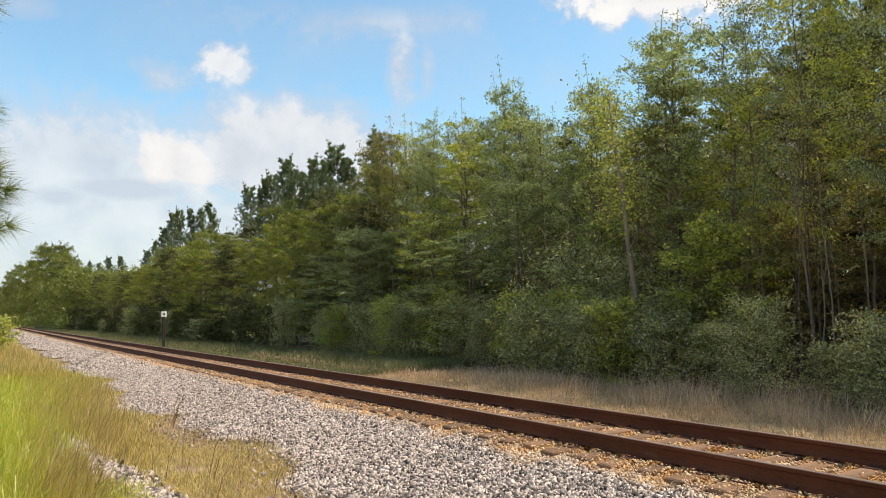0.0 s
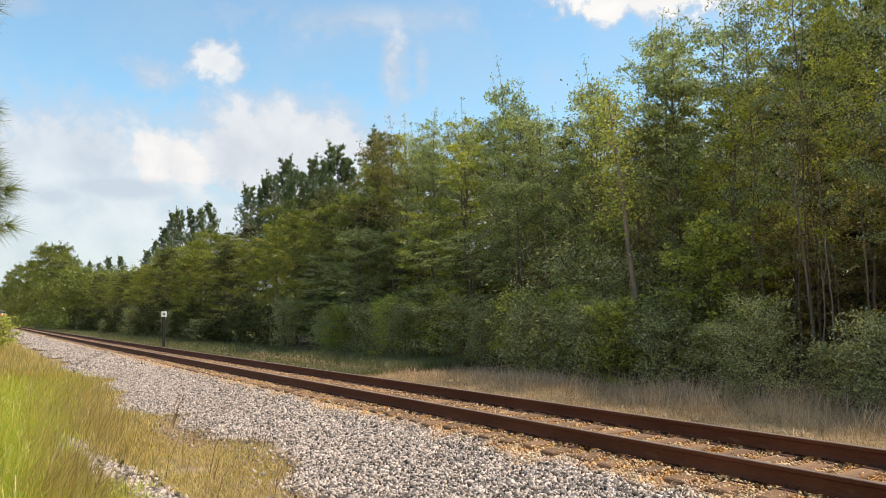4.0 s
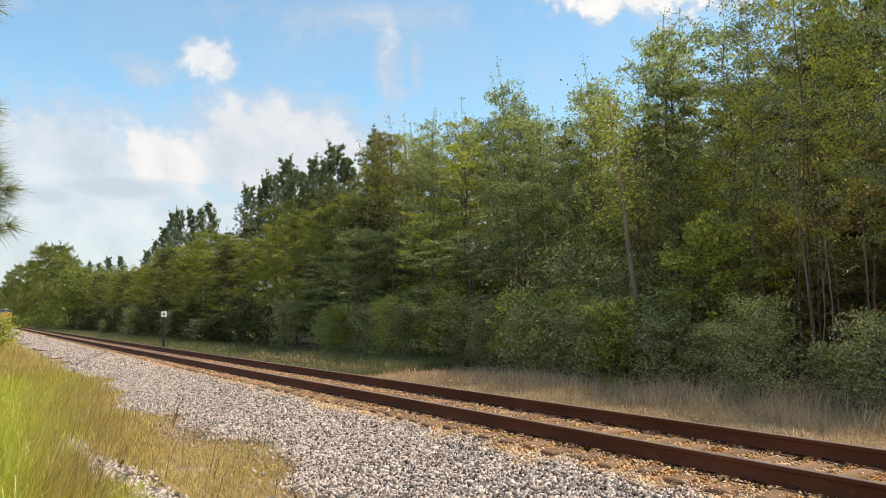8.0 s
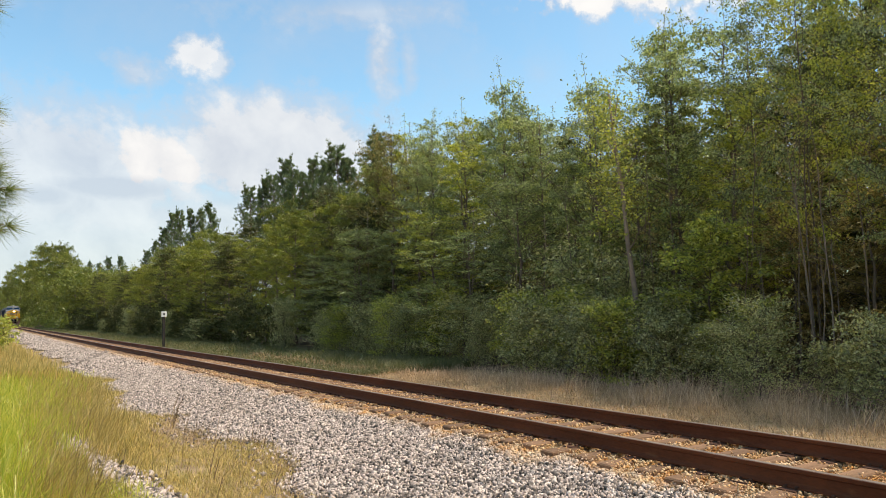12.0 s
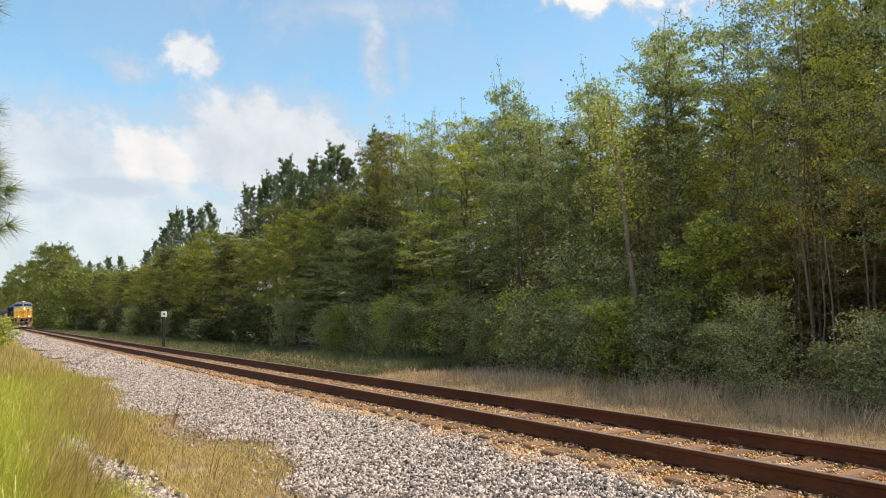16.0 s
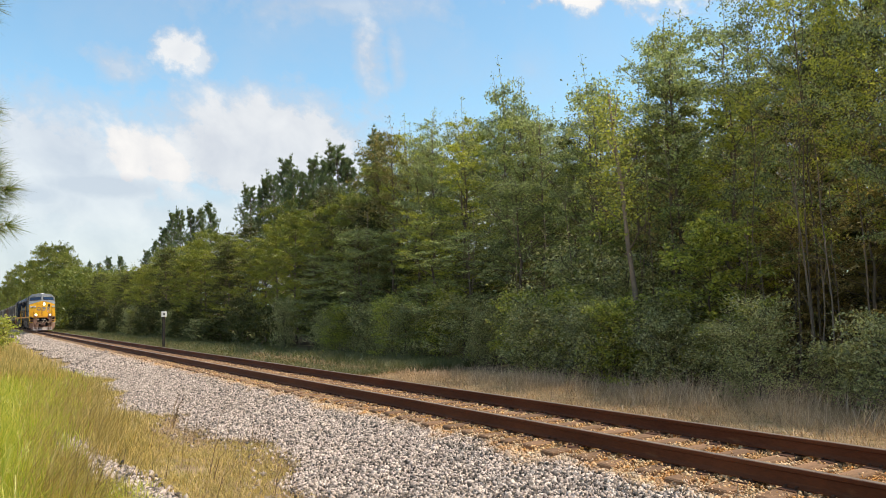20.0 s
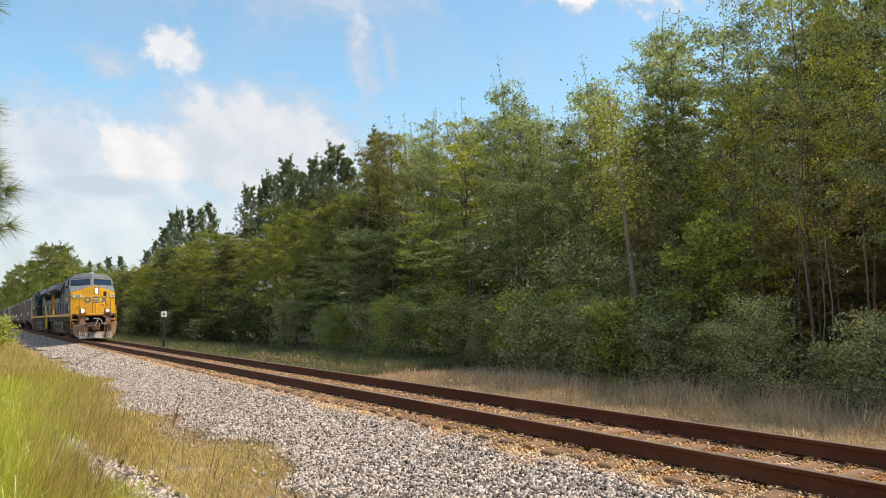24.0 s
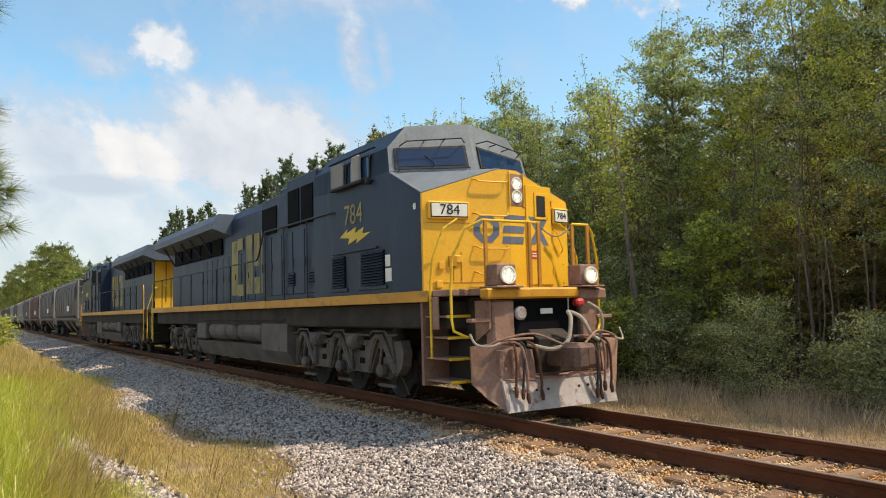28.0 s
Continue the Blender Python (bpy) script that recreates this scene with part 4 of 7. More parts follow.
def grasses():
    rs = np.random.RandomState(51)
    # near bank: tall green grass, dry stalks that lean over it, short dry grass towards the gravel
    n = 15000
    x = -7.5 - 25 * rs.rand(n) ** 1.3
    v = 0.150 * rs.beta(1.0, 2.0, n)
    y = -x * (v - 0.012) - 0.12
    blades("tall_grass", x, y, rs.uniform(0.20, 0.66, n) * (1.1 - 3.2 * v), rs, "grass_green", "tall bright green grass on the bank beside the gravel", 0.8, 0.009, (0.16, 0.06))
    n = 1500
    x, y = tufted(n, -10.6, -8.6, 1.15, 1.75, rs, 40, 0.14)
    blades("low_green_grass", x, y, rs.uniform(0.05, 0.20, n), rs, "grass_green", "low tufts of fresh green grass beside the spilled gravel", 1.0, 0.007)
    n = 5200
    x, y = tufted(n, -27, -8.8, 0.0, 1.0, rs, 26, 0.08)
    y = (0.050 + (0.040 + 0.0044 * -x) * np.abs(y)) * -x + rs.normal(size=n) * 0.08
    ok = (off_spill(x, y, 0.16) > 0) & (y < gravel_edge(x) - 0.55)
    x, y = x[ok], y[ok]
    n = len(x)
    blades("dry_grass", x, y, rs.uniform(0.25, 0.80, n) * rs.uniform(0.6, 1.0, n) * np.clip(1.25 + 2.8 * y / x, 0.5, 1), rs, "grass_tan", "dry brown grass with leaning seed stalks", 0.6, 0.0055, (0.34, 0.26))
    n = 11000
    x = -8.0 - 21 * rs.rand(n)
    y = (0.05 + 0.15 * rs.beta(1.2, 1.5, n)) * -x
    ok = (off_spill(x, y, 0.22) > 0) & (y < gravel_edge(x) - 0.35) & (np.hypot((x + 14.6) / 1.5, (y - 3.35) / 0.40) > 0.9)
    x, y = x[ok], y[ok]
    blades("mixed_grass", x, y, rs.uniform(0.06, 0.34, len(x)), rs, "grass_mix", "half-dry knee-high grass on the bank", 0.9, 0.0048, (0.2, 0.15))
    n = 105000
    x = -6.0 - 25 * rs.rand(n) ** 1.3
    lo = -x * 0.08
    y = lo + rs.rand(n) * np.maximum(gravel_edge(x) - 0.05 - lo, 0.05)
    thick = np.sin(x * 1.7 + y * 2.0) + np.sin(x * 0.6 - y * 3.1 + 1.0) + 0.6 * np.sin(5.1 * x - 3.3 * y) + 2.0
    sand = np.hypot((x + 14.6) / 1.5, (y - 3.35) / 0.40)
    keep = (rs.rand(n) < 0.12 + 0.55 * thick) & (off_spill(x, y) > 0) & (rs.rand(n) < np.clip(sand - 0.5, 0.05, 1)) & (rs.rand(n) < 0.25 + 1.5 * (gravel_edge(x) - y))
    x, y = x[keep], y[keep]
    blades("short_grass", x, y, rs.uniform(0.03, 0.13, len(x)), rs, "grass_mix", "short dry yellow-green grass along the edge of the gravel", 1.9, 0.0042)
    # flattened brown straw where the grass meets the gravel
    n = 9000
    x = -5.8 - 12.0 * rs.rand(n) ** 1.6
    y = gravel_edge(x) - 0.05 - 1.2 * rs.rand(n) ** 1.5
    blades("straw", x, y, rs.uniform(0.02, 0.12, n), rs, "grass_verge", "flattened brown straw between grass and gravel", 2.6, 0.005)
    n = 46000
    x = -28 - 190 * rs.rand(n) ** 1.5
    y = rs.uniform(-2.5, 1, n) + rs.rand(n) * (gravel_edge(x) - 0.9)
    blades("far_bank_grass", x, y, rs.uniform(0.25, 0.75, n) * np.clip((4.2 - y) / 2.2, 0.2, 1), rs, "grass_mix", "tall dry grass on the bank farther along the track", 0.5, 0.016, (0.1, 0.05))
    # a few single dark stalks in front
    n = 150
    x = rs.uniform(-17, -8.2, n)
    y = np.minimum(-x * (0.10 + 0.30 * rs.rand(n) ** 2.0), gravel_edge(x) - 0.3)
    blades("stalks", x, y, rs.uniform(0.35, 0.85, n), rs, "grass_stalk", "single dry weed stalks standing over the grass", 0.4, 0.004, (0.42, 0.26))
    # beyond the track
    n = 54000
    x = 1 - 38 * rs.rand(n) ** 1.1
    y = rs.uniform(9.2, 13.6, n)
    blades("verge_grass", x, y, rs.uniform(0.03, 0.16, n) * np.where(y > 11.5, 1.5, 1.0), rs, "grass_verge", "short dry tan grass on the verge beyond the track", 1.9, 0.006)
    n = 11500
    x, y = tufted(n, -26, 1, 11.9, 14.5, rs, 34, 0.20)
    blades("pale_grass", x, y, rs.uniform(0.15, 0.80, n) * rs.uniform(0.4, 1.0, n) * np.clip((x + 30) / 16, 0.35, 1.0), rs, "grass_pale", "pale bleached tall grass before the shrubs", 1.0, 0.0045, (0.1, -0.05))
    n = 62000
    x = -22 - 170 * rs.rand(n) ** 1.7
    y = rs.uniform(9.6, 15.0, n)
    blades("green_verge", x, y, rs.uniform(0.08, 0.30, n) * np.where(y > 12.0, 1.5, 0.8), rs, "grass_shade", "green grass in a shade-darkened tone on the verge farther off", 1.2, 0.014)


def whistle_post():
    p = thing("whistle_post", "dark wooden trackside post with a small white sign plate", "post", at=(-49.1, 10.2, -0.45))
    Geo().box((-0.075, -0.075, -0.2), (0.075, 0.075, 2.05), 0.02).make("post", M["tie_dark"], p, "dark creosoted square post")
    s = Geo().box((0.08, -0.16, 1.98), (0.095, 0.16, 2.32), 0.004).make("sign_plate", M["white_paint"], p, "white square sign plate")
    Geo().box((0.096, -0.045, 2.08), (0.1, 0.045, 2.22), 0.001).make("sign_bars", M["black_paint"], s, "dark illegible mark")
    Geo().tube([(0.07, 0, 2.0), (0.101, 0, 2.0)], 0.012, 8).make("bolt", "rust", p)


M["tie_dark"] = surface("tie_dark", (0.012, 0.010, 0.009), (0.035, 0.027, 0.022), 3.0, 30.0, (0.8, 0.95), bump=0.4, stretch=(3, 3, 0.4))
M["white_paint"] = surface("white_paint", (0.62, 0.62, 0.60), (0.78, 0.78, 0.76), 3.0, 40.0, (0.4, 0.6), bump=0.1)
M["black_paint"] = surface("black_paint", (0.012, 0.012, 0.013), (0.03, 0.03, 0.032), 3.0, 40.0, (0.45, 0.65), bump=0.1)


def clouds():
    """One drifting sheet of cloud high over the wood, thick and thin by noise and by a few banks; it gives off the light of day."""
    m, nt, out = nodes_of("cloud")
    tc = nt.nodes.new("ShaderNodeTexCoord")
    sep = nt.nodes.new("ShaderNodeSeparateXYZ")
    nt.links.new(tc.outputs["Object"], sep.inputs[0])
    X, Y = calc(nt, "MULTIPLY", sep.outputs[0], -1.0), sep.outputs[1]
    az = calc(nt, "MULTIPLY", calc(nt, "ARCTAN2", Y, X), 57.2958 / 43.0)
    r = calc(nt, "SQRT", calc(nt, "ADD", calc(nt, "MULTIPLY", X, X), calc(nt, "MULTIPLY", Y, Y)))
    el = calc(nt, "DIVIDE", 200.0, r)
    com = nt.nodes.new("ShaderNodeCombineXYZ")
    nt.links.new(az, com.inputs[0])
    nt.links.new(el, com.inputs[1])
    big, mid = noise_of(nt, com.outputs[0], 4.5, 8.0, 0.6, 0.4), noise_of(nt, com.outputs[0], 14.0, 6.0, 0.52, 0.3)
    fine = noise_of(nt, com.outputs[0], 46.0, 5.0, 0.6)
    rough = calc(nt, "ADD", calc(nt, "MULTIPLY", calc(nt, "SUBTRACT", big, 0.5), 1.5), calc(nt, "MULTIPLY", calc(nt, "SUBTRACT", mid, 0.5), 1.5))
    rough = calc(nt, "ADD", rough, calc(nt, "MULTIPLY", calc(nt, "SUBTRACT", fine, 0.5), 0.9))

    def bank(a, e, ra, re, weight, sharp=1.0, torn=1.0):
        """A bank of cloud about a bearing and a height, with a torn edge."""
        da = calc(nt, "DIVIDE", calc(nt, "SUBTRACT", az, a / 43.0), ra)
        de = calc(nt, "DIVIDE", calc(nt, "SUBTRACT", el, e * 4 / 3), re)
        q = calc(nt, "SQRT", calc(nt, "ADD", calc(nt, "MULTIPLY", da, da), calc(nt, "MULTIPLY", de, de)))
        v = calc(nt, "ADD", calc(nt, "SUBTRACT", 1.0, q), calc(nt, "MULTIPLY", rough, torn))
        return calc(nt, "MULTIPLY", calc(nt, "MULTIPLY", v, sharp, True), weight)

    banks = [bank(15.9, 0.328, 0.058, 0.042, 0.88, 1.7), bank(17.0, 0.320, 0.036, 0.036, 0.75, 1.6), bank(11.4, 0.300, 0.065, 0.045, 0.60, 1.3), bank(11.8, 0.200, 0.12, 0.082, 1.0, 1.8, 0.6), bank(13.8, 0.182, 0.085, 0.050, 1.0, 1.8, 0.6),
             bank(14.4, 0.172, 0.070, 0.045, 0.9, 1.6), bank(20.5, 0.200, 0.30, 0.145, 0.90, 2.0, 0.5), bank(7.0, 0.17, 0.42, 0.17, 0.82, 1.8, 0.5),
             bank(29.3, 0.325, 0.040, 0.100, 0.80, 1.1), bank(31.3, 0.32, 0.022, 0.08, 0.5, 1.0), bank(27.0, 0.395, 0.33, 0.055, 0.55, 1.0), bank(50.0, 0.402, 0.25, 0.072, 1.0, 2.2),
             bank(2.5, 0.375, 0.10, 0.04, 0.42, 1.1), bank(41.0, 0.30, 0.06, 0.07, 0.25, 0.8), bank(24.0, 0.36, 0.30, 0.09, 0.22, 0.7)]
    cover = banks[0]
    for b in banks[1:]:
        cover = calc(nt, "MAXIMUM", cover, b)
    low = calc(nt, "MULTIPLY", calc(nt, "SUBTRACT", 0.345, calc(nt, "SUBTRACT", el, calc(nt, "MULTIPLY", rough, 0.05))), 6.0, True)
    cover = calc(nt, "MAXIMUM", cover, calc(nt, "MULTIPLY", low, 0.80))
    veil = calc(nt, "MULTIPLY", calc(nt, "SUBTRACT", big, 0.42), 0.8, True)
    cover = calc(nt, "MAXIMUM", cover, veil)
    # unseen glowing cloud overhead, added as white fill light for the shade
    high = calc(nt, "MULTIPLY", calc(nt, "MULTIPLY", calc(nt, "SUBTRACT", el, 0.60), 2.5, True), calc(nt, "ADD", calc(nt, "MULTIPLY", calc(nt, "SUBTRACT", big, 0.40), 1.4, True), 0.92))
    cover = calc(nt, "MAXIMUM", cover, high)
    # a long gap, added out of view, so the sun always reaches the line
    gx = calc(nt, "MAXIMUM", calc(nt, "SUBTRACT", calc(nt, "ABSOLUTE", calc(nt, "SUBTRACT", X, 100.0)), 140.0), 0.0)
    gy = calc(nt, "SUBTRACT", Y, 115.0)
    gap = calc(nt, "SQRT", calc(nt, "ADD", calc(nt, "MULTIPLY", gx, gx), calc(nt, "MULTIPLY", gy, gy)))
    cover = calc(nt, "MULTIPLY", cover, calc(nt, "MULTIPLY", calc(nt, "SUBTRACT", gap, 85.0), 0.03, True))
    shade = calc(nt, "ADD", calc(nt, "MULTIPLY", mid, 0.4), calc(nt, "MULTIPLY", big, 0.35))
    shade = calc(nt, "ADD", shade, calc(nt, "MULTIPLY", calc(nt, "SUBTRACT", cover, 0.75), 0.30))
    # bright sunlit heaps and grey flat bases are painted into the cloud colour
    heap = calc(nt, "MAXIMUM", calc(nt, "MAXIMUM", bank(11.9, 0.200, 0.105, 0.072, 1.0, 1.3, 0.5), bank(14.0, 0.178, 0.055, 0.036, 0.9, 1.3, 0.5)), calc(nt, "MAXIMUM", banks[0], banks[11]))
    base = calc(nt, "MAXIMUM", bank(9.6, 0.158, 0.10, 0.022, 1.0, 1.6, 0.7), bank(5.0, 0.145, 0.05, 0.018, 0.8, 1.4, 0.7))
    shade = calc(nt, "ADD", shade, calc(nt, "SUBTRACT", calc(nt, "MULTIPLY", heap, 0.15), calc(nt, "MULTIPLY", base, 0.18)))
    col = ramp(nt, shade, [(0.28, (0.60, 0.67, 0.80)), (0.46, (0.78, 0.845, 0.94)), (0.66, (0.95, 1.0, 1.06))])
    e = add(nt, "ShaderNodeEmission", Strength=0.66)
    nt.links.new(col, e.inputs[0])
    t = nt.nodes.new("ShaderNodeBsdfTransparent")
    mx = nt.nodes.new("ShaderNodeMixShader")
    nt.links.new(cover, mx.inputs[0])
    nt.links.new(t.outputs[0], mx.inputs[1])
    nt.links.new(e.outputs[0], mx.inputs[2])
    nt.links.new(mx.outputs[0], out.inputs[0])
    rad = np.concatenate([np.geomspace(135, 4700, 24)])
    ang = np.radians(np.linspace(-180, 180, 73))
    R, A = np.meshgrid(rad, ang, indexing="ij")
    v = np.stack([-R * np.cos(A), R * np.sin(A), np.zeros_like(R)], -1).reshape(-1, 3)
    i = (np.arange(23)[:, None] * 73 + np.arange(72)[None]).ravel()
    ob = raw("cloud_layer", v, np.stack([i, i + 73, i + 74, i + 1], 1), m)
    ob.location = (0, 0, 151.6)
    return tagged(ob, "white and grey drifting clouds in a light blue sky", "clouds", kind="structure")

# ---------------------------------------------------------------- the train
M["navy"] = surface("navy", (0.008, 0.017, 0.038), (0.018, 0.034, 0.066), 0.9, 14.0, (0.40, 0.65), bump=0.08, depth=0.004, wear=(0.038, 0.054, 0.074), wear_at=(0.54, 0.80), stretch=(1, 1, 0.22), spec=0.28, vary=0.22)
M["cab_grey"] = surface("cab_grey", (0.115, 0.130, 0.148), (0.205, 0.218, 0.230), 1.5, 20.0, (0.4, 0.65), bump=0.08, depth=0.004, wear=(0.12, 0.10, 0.09), wear_at=(0.62, 0.85), spec=0.5)
M["roof_blue"] = surface("roof_blue", (0.050, 0.068, 0.105), (0.095, 0.115, 0.150), 1.0, 16.0, (0.45, 0.7), bump=0.1, depth=0.004, spec=0.45)
M["yellow"] = surface("yellow", (0.72, 0.36, 0.018), (0.86, 0.47, 0.030), 1.2, 22.0, (0.38, 0.58), bump=0.06, depth=0.004, wear=(0.50, 0.24, 0.030), wear_at=(0.62, 0.85), spec=0.5)
M["rail_yellow"] = surface("rail_yellow", (0.66, 0.37, 0.016), (0.80, 0.50, 0.03), 3.0, 30.0, (0.4, 0.6), bump=0.05, wear=(0.30, 0.13, 0.035), wear_at=(0.56, 0.72))
M["post_rust"] = surface("post_rust", (0.34, 0.14, 0.020), (0.56, 0.25, 0.025), 3.0, 26.0, (0.5, 0.75), bump=0.1, wear=(0.14, 0.06, 0.03), wear_at=(0.55, 0.7), stretch=(1, 1, 0.3))
M["logo_blue"] = surface("logo_blue", (0.10, 0.12, 0.17), (0.15, 0.17, 0.22), 2.0, 20.0, (0.45, 0.65), bump=0.05)
M["faded_gold"] = surface("faded_gold", (0.20, 0.16, 0.045), (0.36, 0.28, 0.08), 1.4, 24.0, (0.5, 0.7), bump=0.05, wear=(0.05, 0.055, 0.06), wear_at=(0.52, 0.68), stretch=(1, 1, 0.4))
M["bright_gold"] = surface("bright_gold", (0.55, 0.38, 0.04), (0.70, 0.48, 0.06), 2.0, 24.0, (0.5, 0.7), bump=0.05)
M["underframe"] = surface("underframe", (0.018, 0.014, 0.011), (0.058, 0.045, 0.036), 2.0, 25.0, (0.75, 0.95), bump=0.35, depth=0.006, spec=0.3)
M["faded_olive"] = surface("faded_olive", (0.050, 0.052, 0.036), (0.105, 0.105, 0.072), 1.0, 16.0, (0.6, 0.8), bump=0.1, depth=0.004, wear=(0.035, 0.04, 0.045), wear_at=(0.55, 0.75), stretch=(1, 1, 0.3), spec=0.3)
M["grime"] = surface("grime", (0.078, 0.062, 0.054), (0.150, 0.122, 0.106), 1.6, 20.0, (0.7, 0.9), bump=0.3, depth=0.006, wear=(0.06, 0.045, 0.036), wear_at=(0.58, 0.75))
M["pilot_brown"] = surface("pilot_brown", (0.190, 0.098, 0.066), (0.340, 0.200, 0.148), 1.8, 22.0, (0.7, 0.9), bump=0.25, depth=0.006, wear=(0.10, 0.055, 0.038), wear_at=(0.58, 0.75))
M["plow_steel"] = surface("plow_steel", (0.30, 0.25, 0.23), (0.46, 0.41, 0.39), 2.2, 24.0, (0.55, 0.8), metal=0.2, bump=0.2, depth=0.005, wear=(0.22, 0.14, 0.11), wear_at=(0.55, 0.66))
M["truck_grime"] = surface("truck_grime", (0.060, 0.048, 0.040), (0.160, 0.128, 0.106), 2.2, 20.0, (0.75, 0.95), bump=0.4, depth=0.006, wear=(0.17, 0.15, 0.13), wear_at=(0.6, 0.8))
M["sill_yellow"] = surface("sill_yellow", (0.46, 0.20, 0.014), (0.62, 0.29, 0.020), 1.6, 22.0, (0.45, 0.65), bump=0.06, depth=0.004, wear=(0.20, 0.10, 0.03), wear_at=(0.56, 0.80), stretch=(0.5, 1, 1))
M["coupler_brown"] = surface("coupler_brown", (0.085, 0.046, 0.034), (0.175, 0.102, 0.078), 3.0, 30.0, (0.6, 0.85), metal=0.15, bump=0.3, depth=0.006, wear=(0.05, 0.032, 0.026), wear_at=(0.5, 0.7))
M["lens_glass"] = surface("lens_glass", (0.55, 0.55, 0.52), (0.85, 0.85, 0.82), 12.0, 60.0, (0.1, 0.25), metal=0.7, bump=0.3)
M["mirror_bowl"] = surface("mirror_bowl", (0.80, 0.80, 0.78), (0.90, 0.90, 0.88), 20.0, 80.0, (0.03, 0.06), metal=1.0, bump=0.0)
M["rubber"] = surface("rubber", (0.012, 0.012, 0.012), (0.03, 0.03, 0.03), 4.0, 40.0, (0.6, 0.8), bump=0.1)
M["hose_tan"] = surface("hose_tan", (0.26, 0.21, 0.16), (0.40, 0.34, 0.27), 5.0, 40.0, (0.7, 0.9), bump=0.15)
M["sign_red"] = surface("sign_red", (0.50, 0.03, 0.025), (0.62, 0.05, 0.04), 4.0, 40.0, (0.4, 0.6), bump=0.02)
M["board_white"] = surface("board_white", (0.66, 0.64, 0.56), (0.80, 0.78, 0.70), 3.0, 40.0, (0.35, 0.5), bump=0.02)
M["hopper_grey"] = surface("hopper_grey", (0.072, 0.060, 0.054), (0.128, 0.110, 0.100), 0.7, 14.0, (0.6, 0.8), bump=0.15, wear=(0.09, 0.075, 0.065), wear_at=(0.58, 0.8), stretch=(1, 1, 0.3), vary=0.15)
M["hopper_pale"] = surface("hopper_pale", (0.20, 0.185, 0.168), (0.30, 0.28, 0.255), 0.7, 14.0, (0.6, 0.8), bump=0.15, wear=(0.16, 0.14, 0.12), wear_at=(0.58, 0.8), stretch=(1, 1, 0.3), vary=0.1)
M["hopper_brown"] = surface("hopper_brown", (0.085, 0.040, 0.030), (0.145, 0.072, 0.054), 0.7, 14.0, (0.65, 0.85), bump=0.15, wear=(0.06, 0.04, 0.035), wear_at=(0.58, 0.8), stretch=(1, 1, 0.3))
M["wheel_steel"] = surface("wheel_steel", (0.014, 0.011, 0.009), (0.034, 0.027, 0.022), 3.0, 30.0, (0.7, 0.9), metal=0.1, bump=0.15)
M["lens_on"] = glow("lens_on", (1.0, 0.88, 0.66), 320.0)


def glazing(name):
    m, nt, out = nodes_of(name)
    p = add(nt, "ShaderNodeBsdfPrincipled", Roughness=0.03, IOR=1.42)
    # the blue of reflected sky is put into the base colour
    p.inputs["Base Color"].default_value = (0.012, 0.034, 0.085, 1)
    nt.links.new(p.outputs[0], out.inputs[0])
    return m


# near-black that paints the unlit depth of grilles, slots and hollows
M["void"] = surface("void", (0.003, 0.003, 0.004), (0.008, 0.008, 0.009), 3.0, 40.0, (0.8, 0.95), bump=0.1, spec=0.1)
M["glass"] = glazing("glass")


def lettering(text, size, mat, parent, m, depth=0.004, name="lettering"):
    cu = bpy.data.curves.new(name, "FONT")
    cu.body, cu.size, cu.extrude, cu.align_x, cu.align_y = text, size, depth, "CENTER", "CENTER"
    tmp = new("tmp", cu)
    me = bpy.data.meshes.new_from_object(tmp.evaluated_get(bpy.context.evaluated_depsgraph_get()))
    bpy.data.objects.remove(tmp)
    me.transform(m)
    return link(name, me, mat, parent)


def wheelset(parent, x, r):
    g = Geo()
    g.tube([(0, -0.82, 0), (0, 0.82, 0)], 0.09, 10)
    for s in (-1, 1):
        g.lathe([(0, r * 0.97), (0.75, r), (0.78, r + 0.028), (1, r + 0.025)], (0, s * 0.83, 0), (0, s * 0.69, 0), 28)
        g.lathe([(0, 0.15), (1, 0.16)], (0, s * 0.9, 0), (0, s * 0.8, 0), 12)
        for k in range(5):
            a = k * 1.2566
            g.tube([(math.cos(a) * r * 0.55, s * 0.842, math.sin(a) * r * 0.55), (math.cos(a) * r * 0.55, s * 0.82, math.sin(a) * r * 0.55)], 0.07, 8)
    w = g.make("wheelset", "wheel_steel", parent, "steel wheels on an axle")
    w.location = (x, 0, r)
    return w


